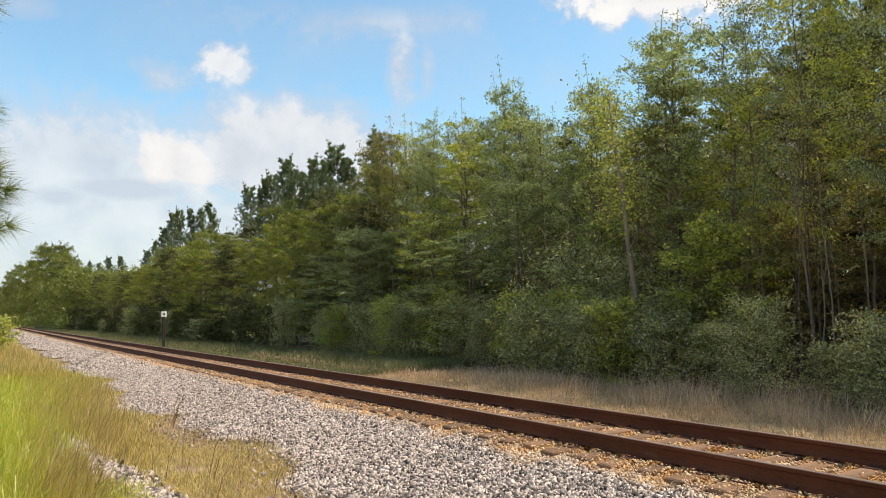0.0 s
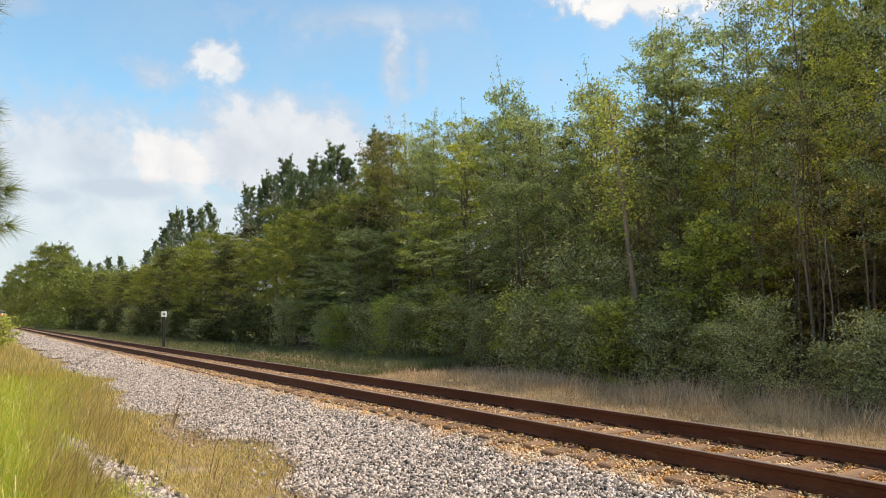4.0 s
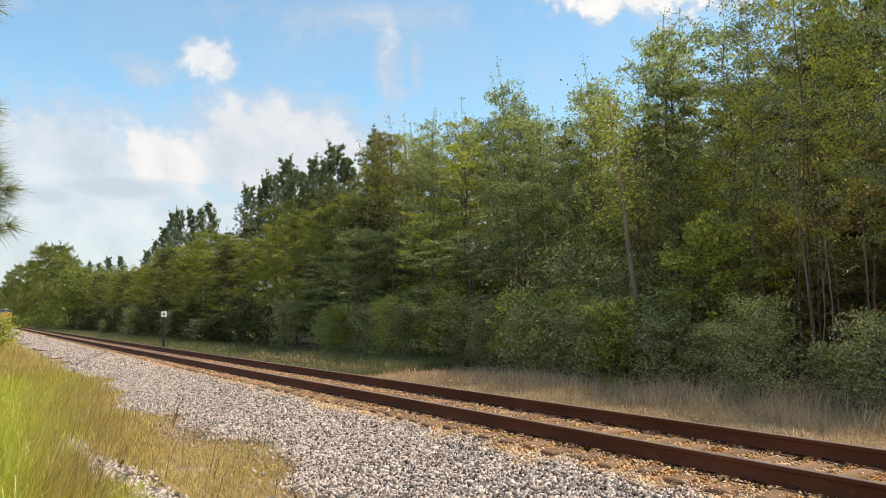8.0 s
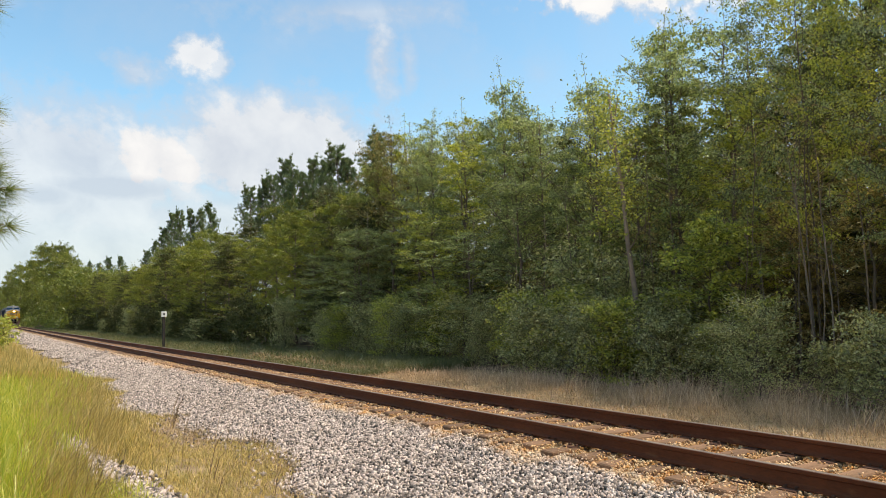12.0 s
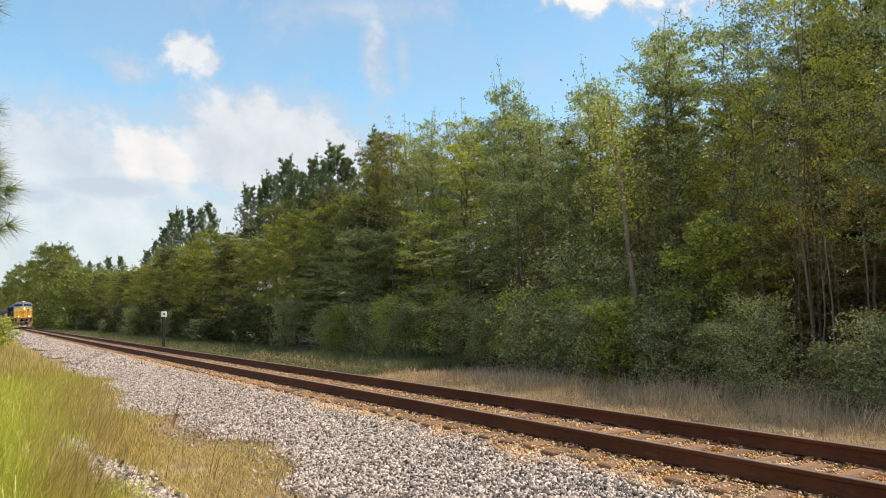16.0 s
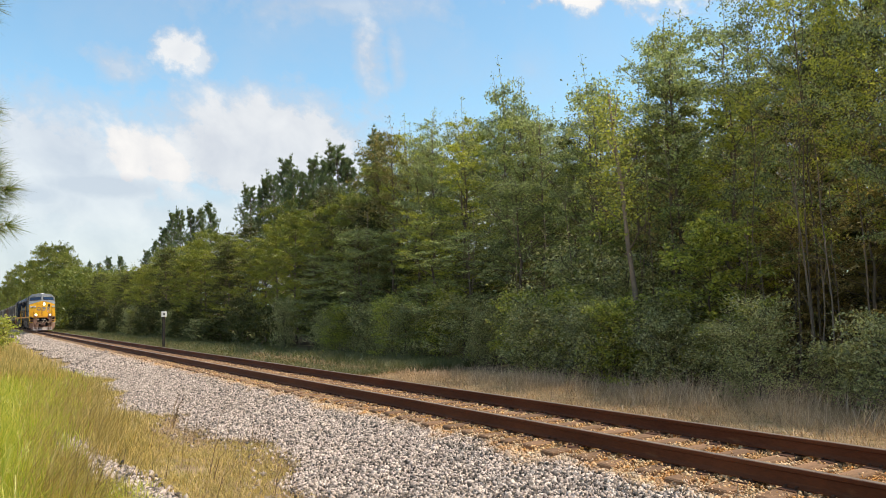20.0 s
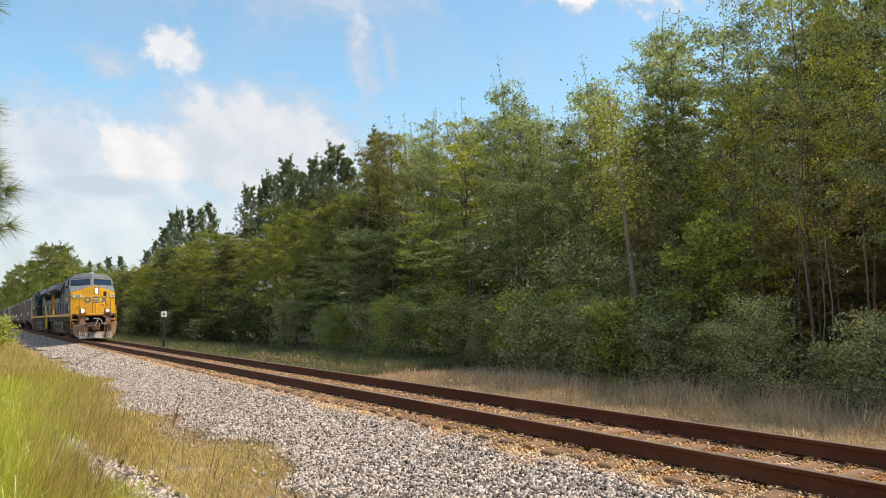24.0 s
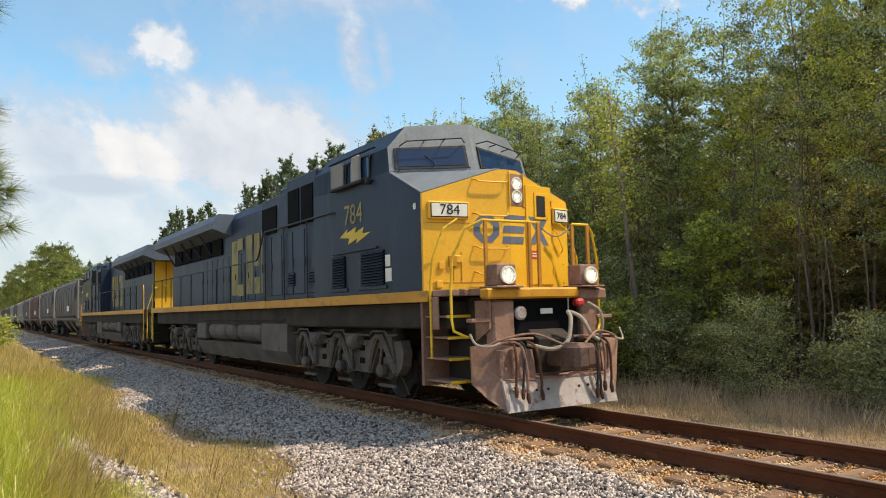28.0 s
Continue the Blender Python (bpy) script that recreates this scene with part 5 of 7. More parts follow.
def loco_truck(parent, axles, r):
    """Three-axle truck: cast side frames arched over the axles, ribs, slots, journal boxes, brake gear and the wheelsets."""
    made = []
    order = sorted(axles)
    lo, hi = order[0] - 0.80, order[-1] + 0.80
    for s in (-1, 1):
        y0, y1 = sorted((s * 1.02, s * 1.20))
        prof = [(lo, 0.86), (lo + 0.10, 1.08)]
        for a in order:
            prof += [(a - 0.50, 1.06), (a - 0.28, 1.18), (a + 0.28, 1.18), (a + 0.50, 1.06)]
        prof += [(hi - 0.10, 1.08), (hi, 0.86), (hi - 0.06, 0.62)]
        for a in order[::-1]:
            prof += [(a + 0.56, 0.46), (a + 0.44, 0.46), (a + 0.17, 0.92), (a - 0.17, 0.92), (a - 0.44, 0.46), (a - 0.56, 0.46)]
        prof += [(lo + 0.06, 0.62)]
        f = Geo().prism(prof, y0, y1, "y").make("side_frame", "truck_grime", parent, "grimy cast steel truck frame")
        o = s * 1.20
        for a in order:
            # ribs of the arch over the axle
            rb = Geo()
            rb.tube([(a - 0.52, o, 0.50), (a - 0.22, o + s * 0.05, 1.00), (a - 0.10, o + s * 0.05, 1.13), (a + 0.10, o + s * 0.05, 1.13), (a + 0.22, o + s * 0.05, 1.00), (a + 0.52, o, 0.50)], 0.055, 6)
            rb.make("arch_rib", "truck_grime", f)
            b = Geo().box((a - 0.16, s * 1.06 - 0.06, 0.36), (a + 0.16, s * 1.06 + 0.14, 0.80), 0.05)
            b.lathe([(0, 0.12), (0.7, 0.12), (1, 0.07)], (a, s * 1.16, r), (a, s * 1.30, r), 14)
            b.tube([(a - 0.02, s * 1.24, 0.62), (a + 0.10, s * 1.28, 0.78), (a + 0.14, s * 1.26, 0.98)], 0.03, 6)
            b.make("journal_box", "truck_grime", f)
            for d in (-0.27, 0.27):
                Geo().lathe([(0, 0.05)] + [(k / 12, 0.075 if k % 2 else 0.055) for k in range(1, 12)] + [(1, 0.05)], (a + d, s * 1.08, 0.52), (a + d, s * 1.08, 0.86), 10).make("spring", "underframe", f)
            Geo().box((a - 0.32, s * 1.10 - 0.03, 0.22), (a + 0.32, s * 1.10 + 0.03, 0.28), 0.01).make("tie_bar", "truck_grime", f)
            for d in (-0.62, 0.62):
                Geo().box((a + d - 0.05, min(s * 0.72, s * 0.90), 0.30), (a + d + 0.05, max(s * 0.72, s * 0.90), 0.74), 0.03).make("brake_shoe", "underframe", parent)
        for m in [(order[0] + order[1]) / 2, (order[1] + order[2]) / 2]:
            # slots are thin black patches, their inner shade painted on the frame
            for z in (0.62, 0.86):
                Geo().box((m - 0.02, min(o, o + s * 0.004), z), (m + 0.20, max(o, o + s * 0.004), z + 0.11), 0.004).make("frame_slot", "void", f)
            Geo().box((m - 0.34, min(o, o + s * 0.03), 0.96), (m + 0.34, max(o, o + s * 0.03), 1.02), 0.012).make("frame_rib", "truck_grime", f)
            Geo().tube([(m - 0.30, o + s * 0.02, 0.50), (m - 0.22, o + s * 0.08, 0.74), (m - 0.26, o + s * 0.05, 0.98)], 0.045, 6).make("brake_hanger", "truck_grime", f)
            Geo().lathe([(0, 0.10), (0.15, 0.155), (0.8, 0.155), (0.9, 0.11), (1, 0.05)], (m + 0.15, s * 1.26, 1.06), (m - 0.30, s * 1.26, 1.02), 14).make("brake_cylinder", "truck_grime", f)
        for x in (lo + 0.35, hi - 0.35):
            Geo().lathe([(0, 0.12), (0.3, 0.13), (1, 0.10)], (x, s * 1.10, 1.08), (x, s * 1.10, 1.40), 12).make("damper", "underframe", parent)
            Geo().tube([(x, s * 1.24, 1.10), (x + 0.05, s * 1.22, 0.70), (x - 0.06, s * 0.95, 0.30), (x - 0.10, s * 0.85, 0.10)], 0.018, 6).make("sand_pipe", "truck_grime", parent)
        line = [(lo + 0.1, s * 1.26, 1.14)] + [(a + d, s * 1.26, 1.24 if abs(d) < 0.3 else 1.16) for a in order for d in (-0.36, -0.24, 0.24, 0.36)] + [(hi - 0.1, s * 1.26, 1.18)]
        Geo().tube(line, 0.022, 6).make("brake_pipe", "truck_grime", parent)
        Geo().tube([(lo + 0.3, s * 1.22, 1.34), (hi - 0.4, s * 1.22, 1.36)], 0.014, 6).make("cable_run", "underframe", parent)
    for a in axles:
        made.append(wheelset(parent, a, r))
        Geo().box((a + 0.5, -0.8, 0.3), (a + 0.8, 0.8, 0.9), 0.05).make("traction_motor", "underframe", parent)
    Geo().box((lo + 0.5, -0.95, 0.95), (hi - 0.5, 0.95, 1.28), 0.04).make("truck_bolster", "underframe", parent)
    return made


def curve(pts, k=5):
    """A smooth line through the points, for hoses and cables."""
    p = [Vector(q) for q in pts]
    p = [p[0] * 2 - p[1]] + p + [p[-1] * 2 - p[-2]]
    line = []
    for i in range(1, len(p) - 2):
        for j in range(k):
            t = j / k
            line.append(0.5 * (2 * p[i] + (p[i + 1] - p[i - 1]) * t + (2 * p[i - 1] - 5 * p[i] + 4 * p[i + 1] - p[i + 2]) * t * t + (3 * p[i] - p[i - 1] - 3 * p[i + 1] + p[i + 2]) * t ** 3))
    return line + [p[-2]]


def handrail(parent, path, posts=(), r=0.019, mat="rail_yellow", name="handrail"):
    Geo().tube(path, r, 8).make(name, mat, parent)
    for a, b in posts:
        Geo().tube([a, b], r * 0.9, 6).make("stanchion", mat, parent)


def louvre(parent, x0, x1, z0, z1, y, n, mat="navy"):
    """A framed louvre on a side wall that faces the camera or away from it."""
    s = -1 if y < 0 else 1
    Geo().box((x0, y - 0.008, z0), (x1, y + 0.008, z1), 0.004).make("louvre_back", "void", parent)
    d = (z1 - z0) / n
    for i in range(n):
        z = z0 + d * (i + 0.5)
        Geo().prism([(y + s * 0.005, z + d * 0.35), (y + s * 0.045, z - d * 0.30), (y + s * 0.045, z - d * 0.42), (y + s * 0.005, z + d * 0.1)], x0 + 0.015, x1 - 0.015, "x").make("louvre_slat", mat, parent)


def window(parent, x0, x1, z0, z1, y, lean=0.0, open_part=False):
    """A side window: black rubber frame with a pane set in it."""
    s = -1 if y < 0 else 1
    f = Geo()
    w = 0.035
    for lo, hi in (((x0, z0), (x1, z0 + w)), ((x0, z1 - w), (x1, z1)), ((x0, z0 + w), (x0 + w, z1 - w)), ((x1 - w, z0 + w), (x1, z1 - w))):
        f.box((lo[0], min(y, y + s * 0.03), lo[1]), (hi[0], max(y, y + s * 0.03), hi[1]), 0.006)
    fr = f.make("window_frame", "rubber", parent)
    Geo().box((x0 + w, min(y + s * 0.004, y + s * 0.014), z0 + w), (x1 - w, max(y + s * 0.004, y + s * 0.014), z1 - w), 0.002).make("pane", "glass", fr)
    return fr


def lamp(parent, x, y, z, r, housing, lit=True):
    """A headlamp that faces forward: a polished parabolic bowl with a small burning bulb at its focus."""
    h = Geo().lathe([(0, r * 0.8), (0.7, r * 1.22), (1, r * 1.22), (1, r * 1.0), (0.9, r * 0.99)], (x - 0.09, y, z), (x + 0.03, y, z), 24).make("headlight", housing, parent)
    f = r * 0.46
    n, rings = 28, 9
    pts, faces = [], []
    for i in range(rings):
        q = r * (0.04 + 0.95 * i / (rings - 1))
        for j in range(n):
            t = 2 * math.pi * j / n
            pts.append((x + 0.025 - r * r / (4 * f) + q * q / (4 * f), y + q * math.cos(t), z + q * math.sin(t)))
    for i in range(rings - 1):
        faces += [(i * n + j, i * n + (j + 1) % n, (i + 1) * n + (j + 1) % n, (i + 1) * n + j) for j in range(n)]
    Geo().take(pts, faces).make("reflector", "mirror_bowl", h, "polished lamp bowl", smooth=True)
    c = x + 0.025 - r * r / (4 * f) + f
    Geo().lathe([(0, r * 0.04), (0.2, r * 0.105), (0.5, r * 0.13), (0.8, r * 0.105), (1, r * 0.04)], (c - r * 0.13, y, z), (c + r * 0.13, y, z), 12).make("bulb", "lens_on" if lit else "lens_glass", h, "small glowing bulb" if lit else "small dark bulb")
    return h


def locomotive(label, lit=True, number="784", cab_paint="navy"):
    """A six-axle road locomotive. x = 0 is the face of the nose, z = 0 the rail."""
    L = thing("locomotive", label, "locomotive")
    # frame, sill and deck
    Geo().box((-20.9, -1.36, 1.30), (0.35, 1.36, 1.74), 0.03).make("frame", "underframe", L)
    for s in (-1, 1):
        y0, y1 = sorted((s * 1.49, s * 1.53))
        for a, b in ((-21.1, -13.5), (-13.48, -7.62), (-7.6, -3.72), (-3.7, 0.0)):
            Geo().box((a, y0, 1.725), (b, y1, 1.905), 0.008).make("sill_stripe", "sill_yellow", L, "yellow side sill stripe")
    Geo().box((-21.1, -1.5, 1.84), (0.0, 1.5, 1.90), 0.01).make("deck", "underframe", L)
    # nose
    out0 = [(-1.5, 1.9), (1.5, 1.9), (1.5, 3.46), (0.24, 3.9), (-0.16, 3.9), (-1.5, 3.46)]
    out1 = [(-1.5, 1.9), (1.5, 1.9), (1.5, 3.95), (0.24, 4.07), (-0.16, 4.07), (-1.5, 3.95)]
    g = Geo().take([(-0.02, a, b) for a, b in out0] + [(-1.22, a, b) for a, b in out1],
                   [(5, 4, 3, 2, 1, 0), (6, 7, 8, 9, 10, 11)] + [(i, (i + 1) % 6, 6 + (i + 1) % 6, 6 + i) for i in range(6)])
    nose = g.make("nose", cab_paint, L, "dark blue short hood" if lit else "faded olive short hood")
    top = Geo()
    for a in (2, 3, 4):
        p = [Vector((-0.02, *out0[a])), Vector((-0.02, *out0[a + 1])), Vector((-1.22, *out1[a + 1])), Vector((-1.22, *out1[a]))]
        top.take(p + [q + Vector((0, 0, 0.018)) for q in p], [(0, 1, 2, 3), (7, 6, 5, 4), (0, 4, 5, 1), (1, 5, 6, 2), (2, 6, 7, 3), (3, 7, 4, 0)])
    top.make("nose_top", "cab_grey", nose, "grey sloping top of the nose")
    face = [(-1.495, 1.905), (1.495, 1.905), (1.495, 3.455), (0.24, 3.895), (-0.16, 3.895), (-1.495, 3.455)]
    Geo().prism([face[0], (0.04, 1.905), (0.04, 3.895), face[4], face[5]], -0.06, 0.012, "x").make("nose_face", "yellow", nose, "yellow front of the nose")
    Geo().prism([(0.04, 1.905), face[1], face[2], face[3], (0.04, 3.895)], -0.06, 0.012, "x").make("nose_face", "yellow", nose, "yellow front of the nose")
    # headlight recess, door with window, number boards
    Geo().box((0.012, 0.05, 3.30), (0.020, 0.37, 3.84), 0.003).make("headlight_recess", "pilot_brown", nose)
    for s0, s1 in ((0.03, 0.055), (0.365, 0.39)):
        Geo().box((0.012, s0, 3.28), (0.040, s1, 3.87), 0.006).make("headlight_frame", "yellow", nose)
    lamp(L, 0.075, 0.21, 3.68, 0.09, "board_white", lit)
    lamp(L, 0.075, 0.21, 3.46, 0.09, "board_white", lit)
    door = Geo().box((0.012, 0.42, 1.98), (0.034, 1.06, 3.68), 0.02).make("nose_door", "yellow", nose, "yellow door in the nose")
    Geo().box((0.034, 0.62, 3.10), (0.052, 0.94, 3.56), 0.07).make("window_frame", "yellow", door)
    Geo().box((0.05, 0.67, 3.15), (0.058, 0.89, 3.51), 0.06).make("pane", "black_paint", door, "dark door window")
    for z in (2.2, 2.8, 3.4):
        Geo().tube([(0.04, 1.07, z - 0.05), (0.04, 1.07, z + 0.05)], 0.018, 8).make("hinge", "yellow", door)
    for y0, y1 in ((-1.42, -0.72), (1.07, 1.49)):
        b = Geo().box((0.012, y0, 3.04), (0.075, y1, 3.33), 0.03).make("number_board", "yellow", nose)
        Geo().box((0.07, y0 + 0.03, 3.07), (0.082, y1 - 0.03, 3.30), 0.005).make("board_rim", "black_paint", b)
        Geo().box((0.078, y0 + 0.045, 3.085), (0.088, y1 - 0.045, 3.285), 0.004).make("board_glass", "board_white", b, "white lit number board")
        if number:
            k = (y1 - y0)
            lettering(number, 0.235 * min(1.0, k / 0.62), "black_paint", b, Matrix.Translation((0.092, (y0 + y1) / 2, 3.185)) @ pose(0, 0, 0, 90, 0, 90))
    # painted emblem: plain blue shapes
    ring = [(-0.64 + 0.25 * (1 - math.cos(k * math.pi / 4 + math.pi / 8)), 2.90 + 0.25 * math.sin(k * math.pi / 4 + math.pi / 8)) for k in range(8)]
    inner = [(-0.39 + (y + 0.39) * 0.52, 2.90 + (z - 2.90) * 0.52) for y, z in ring]
    for k in range(8):
        Geo().prism([ring[k], ring[(k + 1) % 8], inner[(k + 1) % 8], inner[k]], 0.013, 0.017, "x").make("emblem_piece", "logo_blue", nose)
    for a, z0, z1 in ((-0.08, 3.02, 3.14), (-0.10, 2.84, 2.96), (-0.12, 2.66, 2.78)):
        Geo().prism([(a, z0), (0.04, z0), (0.04, z1), (a + 0.03, z1)], 0.013, 0.017, "x").make("emblem_piece", "logo_blue", nose)
        Geo().prism([(0.04, z0), (a + 0.46, z0), (a + 0.49, z1), (0.04, z1)], 0.013, 0.017, "x").make("emblem_piece", "logo_blue", nose)
    for sg in (-1, 1):
        Geo().prism([(0.72 - sg * 0.25, 2.66), (0.72 - sg * 0.10, 2.66), (0.72 + sg * 0.25, 3.14), (0.72 + sg * 0.10, 3.14)], 0.034, 0.038 + 0.001 * sg, "x").make("emblem_piece", "logo_blue", nose)
    r = Geo().box((0.034, 0.50, 2.42), (0.040, 0.72, 2.56), 0.003).make("warning_plate", "sign_red", door, "small red notice plate")
    for z in (2.455, 2.50):
        Geo().box((0.040, 0.54, z), (0.043, 0.68, z + 0.022), 0.001).make("notice_bar", "board_white", r)
    # grab irons on the face
    for z in (3.72, 3.16, 2.62, 2.20):
        handrail(L, [(0.012, -0.62, z), (0.085, -0.60, z - 0.02), (0.09, -0.55, z - 0.05), (0.09, -0.08, z - 0.05), (0.085, -0.03, z - 0.02), (0.012, -0.01, z)], r=0.013, mat="yellow", name="grab_iron")
    handrail(L, [(0.012, 1.12, 2.95), (0.08, 1.14, 2.9), (0.08, 1.30, 2.6), (0.012, 1.32, 2.55)], r=0.012, mat="yellow", name="grab_iron")
    for y, z in ((-1.2, 2.3), (-0.9, 2.4), (-1.25, 2.0)):
        Geo().box((0.012, y - 0.05, z - 0.06), (0.05, y + 0.05, z + 0.06), 0.01).make("latch", "yellow", nose)
    # cab
    prof = [(-1.5, 1.9), (1.5, 1.9), (1.5, 3.98), (1.47, 4.42), (1.10, 4.83), (0.0, 4.92), (-1.10, 4.83), (-1.47, 4.42), (-1.5, 3.98)]
    n = len(prof)
    front = []
    for y, z in prof:
        k = max(0.0, (z - 3.98) / 0.72)
        front.append((-1.22 + 0.46 * (1 - abs(y) / 1.5) - 0.20 * k if z > 3 else -1.22, y, z))
    mid = [(-0.777, 0.0, 4.04)]
    v = front + [(-4.6, y, z) for y, z in prof]
    faces = [(i, (i + 1) % n, n + (i + 1) % n, n + i) for i in range(n)] + [tuple(range(n, 2 * n))]
    g = Geo().take(v, faces[1:2] + faces[7:])
    cabp = g.make("cab", cab_paint, L, "dark blue cab side walls" if lit else "faded olive cab side walls")
    g = Geo().take(v, [(i, i + 1, n + i + 1, n + i) for i in (2, 3, 4, 5, 6, 7)])
    g.make("cab_roof", "navy", L, "dark blue cab roof")
    g = Geo().take(front + mid, [(2, 3, 4, 5, 9), (9, 5, 6, 7, 8), (0, 1, 2, 9, 8)])
    cf = g.make("cab_front", "cab_grey", L, "grey cab front above the nose")
    # windscreens on the two facets
    for s in (-1, 1):
        a, b = Vector((-1.22, s * 1.5, 3.98)), Vector((-0.777, 0, 4.04))
        c = Vector((-1.22 + 0.46 * (1 - 1.47 / 1.5) - 0.20 * 0.555, s * 1.47, 4.38))
        d = Vector((-0.982, 0, 4.78))
        nrm = (b - a).cross(c - a).normalized()
        if nrm.x < 0:
            nrm = -nrm

        def at(u, w):
            return (a.lerp(b, u)).lerp(c.lerp(d, u), w)

        q0 = [at(0.07, 0.08), at(0.92, 0.08), at(0.92, 0.64), at(0.07, 0.98)]
        q1 = [at(0.10, 0.15), at(0.89, 0.13), at(0.89, 0.59), at(0.10, 0.87)]
        fr = Geo().take([p + nrm * 0.004 for p in q0] + [p + nrm * 0.03 for p in q0], [(0, 1, 2, 3), (4, 5, 6, 7), (0, 1, 5, 4), (1, 2, 6, 5), (2, 3, 7, 6), (3, 0, 4, 7)]).make("windscreen_frame", "rubber", cf)
        Geo().take([p + nrm * 0.02 for p in q1] + [p + nrm * 0.036 for p in q1], [(0, 1, 2, 3), (4, 5, 6, 7), (0, 1, 5, 4), (1, 2, 6, 5), (2, 3, 7, 6), (3, 0, 4, 7)]).make("pane", "glass", fr)
        # sun visor frame above, wiper below
        handrail(L, [at(0.14, 1.02) + nrm * 0.02, at(0.2, 0.98) + nrm * 0.2, at(0.85, 0.74) + nrm * 0.2, at(0.92, 0.72) + nrm * 0.02], [(at(0.42, 0.90) + nrm * 0.2, at(0.42, 0.94) + nrm * 0.01), (at(0.66, 0.81) + nrm * 0.2, at(0.66, 0.86) + nrm * 0.01)], 0.012, "black_paint", "visor_rail")
        Geo().tube([at(0.5, -0.02) + nrm * 0.05, at(0.52, 0.2) + nrm * 0.06, at(0.42, 0.5) + nrm * 0.05], 0.009, 6).make("wiper", "rubber", cf)
        handrail(L, [at(0.1, -0.06) + nrm * 0.03, at(0.1, -0.03) + nrm * 0.12, at(0.9, -0.03) + nrm * 0.16, at(0.9, -0.08) + nrm * 0.05], r=0.011, mat="black_paint", name="grab_rail")
    # cab side windows and fittings, both sides
    for s in (-1, 1):
        for x0, x1 in ((-3.55, -2.95), (-2.85, -1.95)):
            window(cabp, x0, x1, 3.99, 4.42, s * 1.49)
        Geo().box((-3.75, min(s * 1.47, s * 1.53), 4.50), (-1.75, max(s * 1.47, s * 1.53), 4.53), 0.01).make("drip_strip", "navy", cabp)
        Geo().box((-3.5, min(s * 1.5, s * 1.62), 3.93), (-2.1, max(s * 1.5, s * 1.62), 3.99), 0.02).make("armrest", "rubber", cabp)
        Geo().box((-2.55, min(s * 1.52, s * 1.6), 3.98), (-2.25, max(s * 1.52, s * 1.6), 4.46), 0.02).make("wind_deflector", "hopper_pale", cabp)
        Geo().box((-3.62, min(s * 1.5, s * 1.54), 3.98), (-3.05, max(s * 1.5, s * 1.54), 4.46), 0.02).make("sliding_panel", "hopper_pale", cabp)
        if number:
            turn = pose(0, 0, 0, 90, 0, 0) if s < 0 else pose(0, 0, 0, 90, 0, 180)
            lettering(number, 0.54, "faded_gold", cabp, Matrix.Translation((-2.68, s * 1.506, 3.40)) @ turn)
        Geo().prism([(-3.30, 3.02), (-2.86, 2.98), (-2.92, 2.86), (-2.52, 2.95), (-2.56, 2.86), (-1.96, 3.02), (-2.30, 3.02), (-2.24, 3.14), (-2.62, 3.05), (-2.56, 3.17), (-2.98, 3.08), (-2.94, 3.16)], s * 1.50, s * 1.508, "y").make("flash_mark", "bright_gold", cabp)
        for x0, x1 in ((-3.66, -3.04), (-2.36, -1.45)):
            louvre(cabp, x0, x1, 2.06, 2.66, s * 1.505, 12)
            Geo().box((x0 - 0.08, min(s * 1.5, s * 1.53), 1.98), (x1 + 0.08, max(s * 1.5, s * 1.53), 2.05), 0.01).make("louvre_frame", "navy", cabp)
        Geo().box((-3.6, min(s * 1.5, s * 1.54), 2.70), (-1.7, max(s * 1.5, s * 1.54), 2.74), 0.01).make("drip_rail", "navy", cabp)
        Geo().box((-1.42, min(s * 1.5, s * 1.512), 2.36), (-1.24, max(s * 1.5, s * 1.512), 2.56), 0.004).make("data_plate", "board_white", cabp)
        Geo().box((-1.42, min(s * 1.5, s * 1.512), 2.10), (-1.20, max(s * 1.5, s * 1.512), 2.33), 0.004).make("notice_plate", "board_white", cabp)
        Geo().box((-0.42, min(s * 1.5, s * 1.512), 3.22), (-0.34, max(s * 1.5, s * 1.512), 3.32), 0.004).make("data_plate", "board_white", cabp)
        Geo().box((-1.98, min(s * 1.5, s * 1.62), 3.86), (-1.86, max(s * 1.5, s * 1.62), 3.96), 0.03).make("mirror_bracket", "rubber", cabp)
        # equipment section behind the cab
        Geo().box((-8.1, min(s * 1.44, s * 0.6), 1.9), (-4.6, max(s * 1.44, s * 0.6), 4.36), 0.02).make("equipment_cabinet", "navy", L)
        for x0, x1 in ((-5.2, -4.66), (-5.9, -5.25), (-6.6, -5.95), (-7.3, -6.65), (-8.0, -7.35)):
            d = Geo().box((x0, min(s * 1.44, s * 1.465), 2.02), (x1, max(s * 1.44, s * 1.465), 3.42), 0.012).make("cabinet_door", "navy", L)
            Geo().tube([(x0 + 0.08, s * 1.49, 2.6), (x0 + 0.08, s * 1.49, 2.8)], 0.012, 6).make("handle", "black_paint", d)
        for x0 in (-4.98, -6.22):
            louvre(L, x0, x0 + 0.44, 2.20, 2.50, s * 1.468, 5)
        for x0, x1 in ((-5.45, -4.75), (-6.25, -5.55)):
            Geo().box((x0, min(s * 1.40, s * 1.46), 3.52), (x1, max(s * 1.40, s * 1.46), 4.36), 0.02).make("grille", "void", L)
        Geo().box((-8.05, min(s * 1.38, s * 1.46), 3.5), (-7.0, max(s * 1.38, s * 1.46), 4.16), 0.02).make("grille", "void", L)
        Geo().box((-6.4, min(s * 0.6, s * 1.42), 4.08), (-4.6, max(s * 0.6, s * 1.42), 4.64), 0.04).make("upper_cabinet", "navy", L)
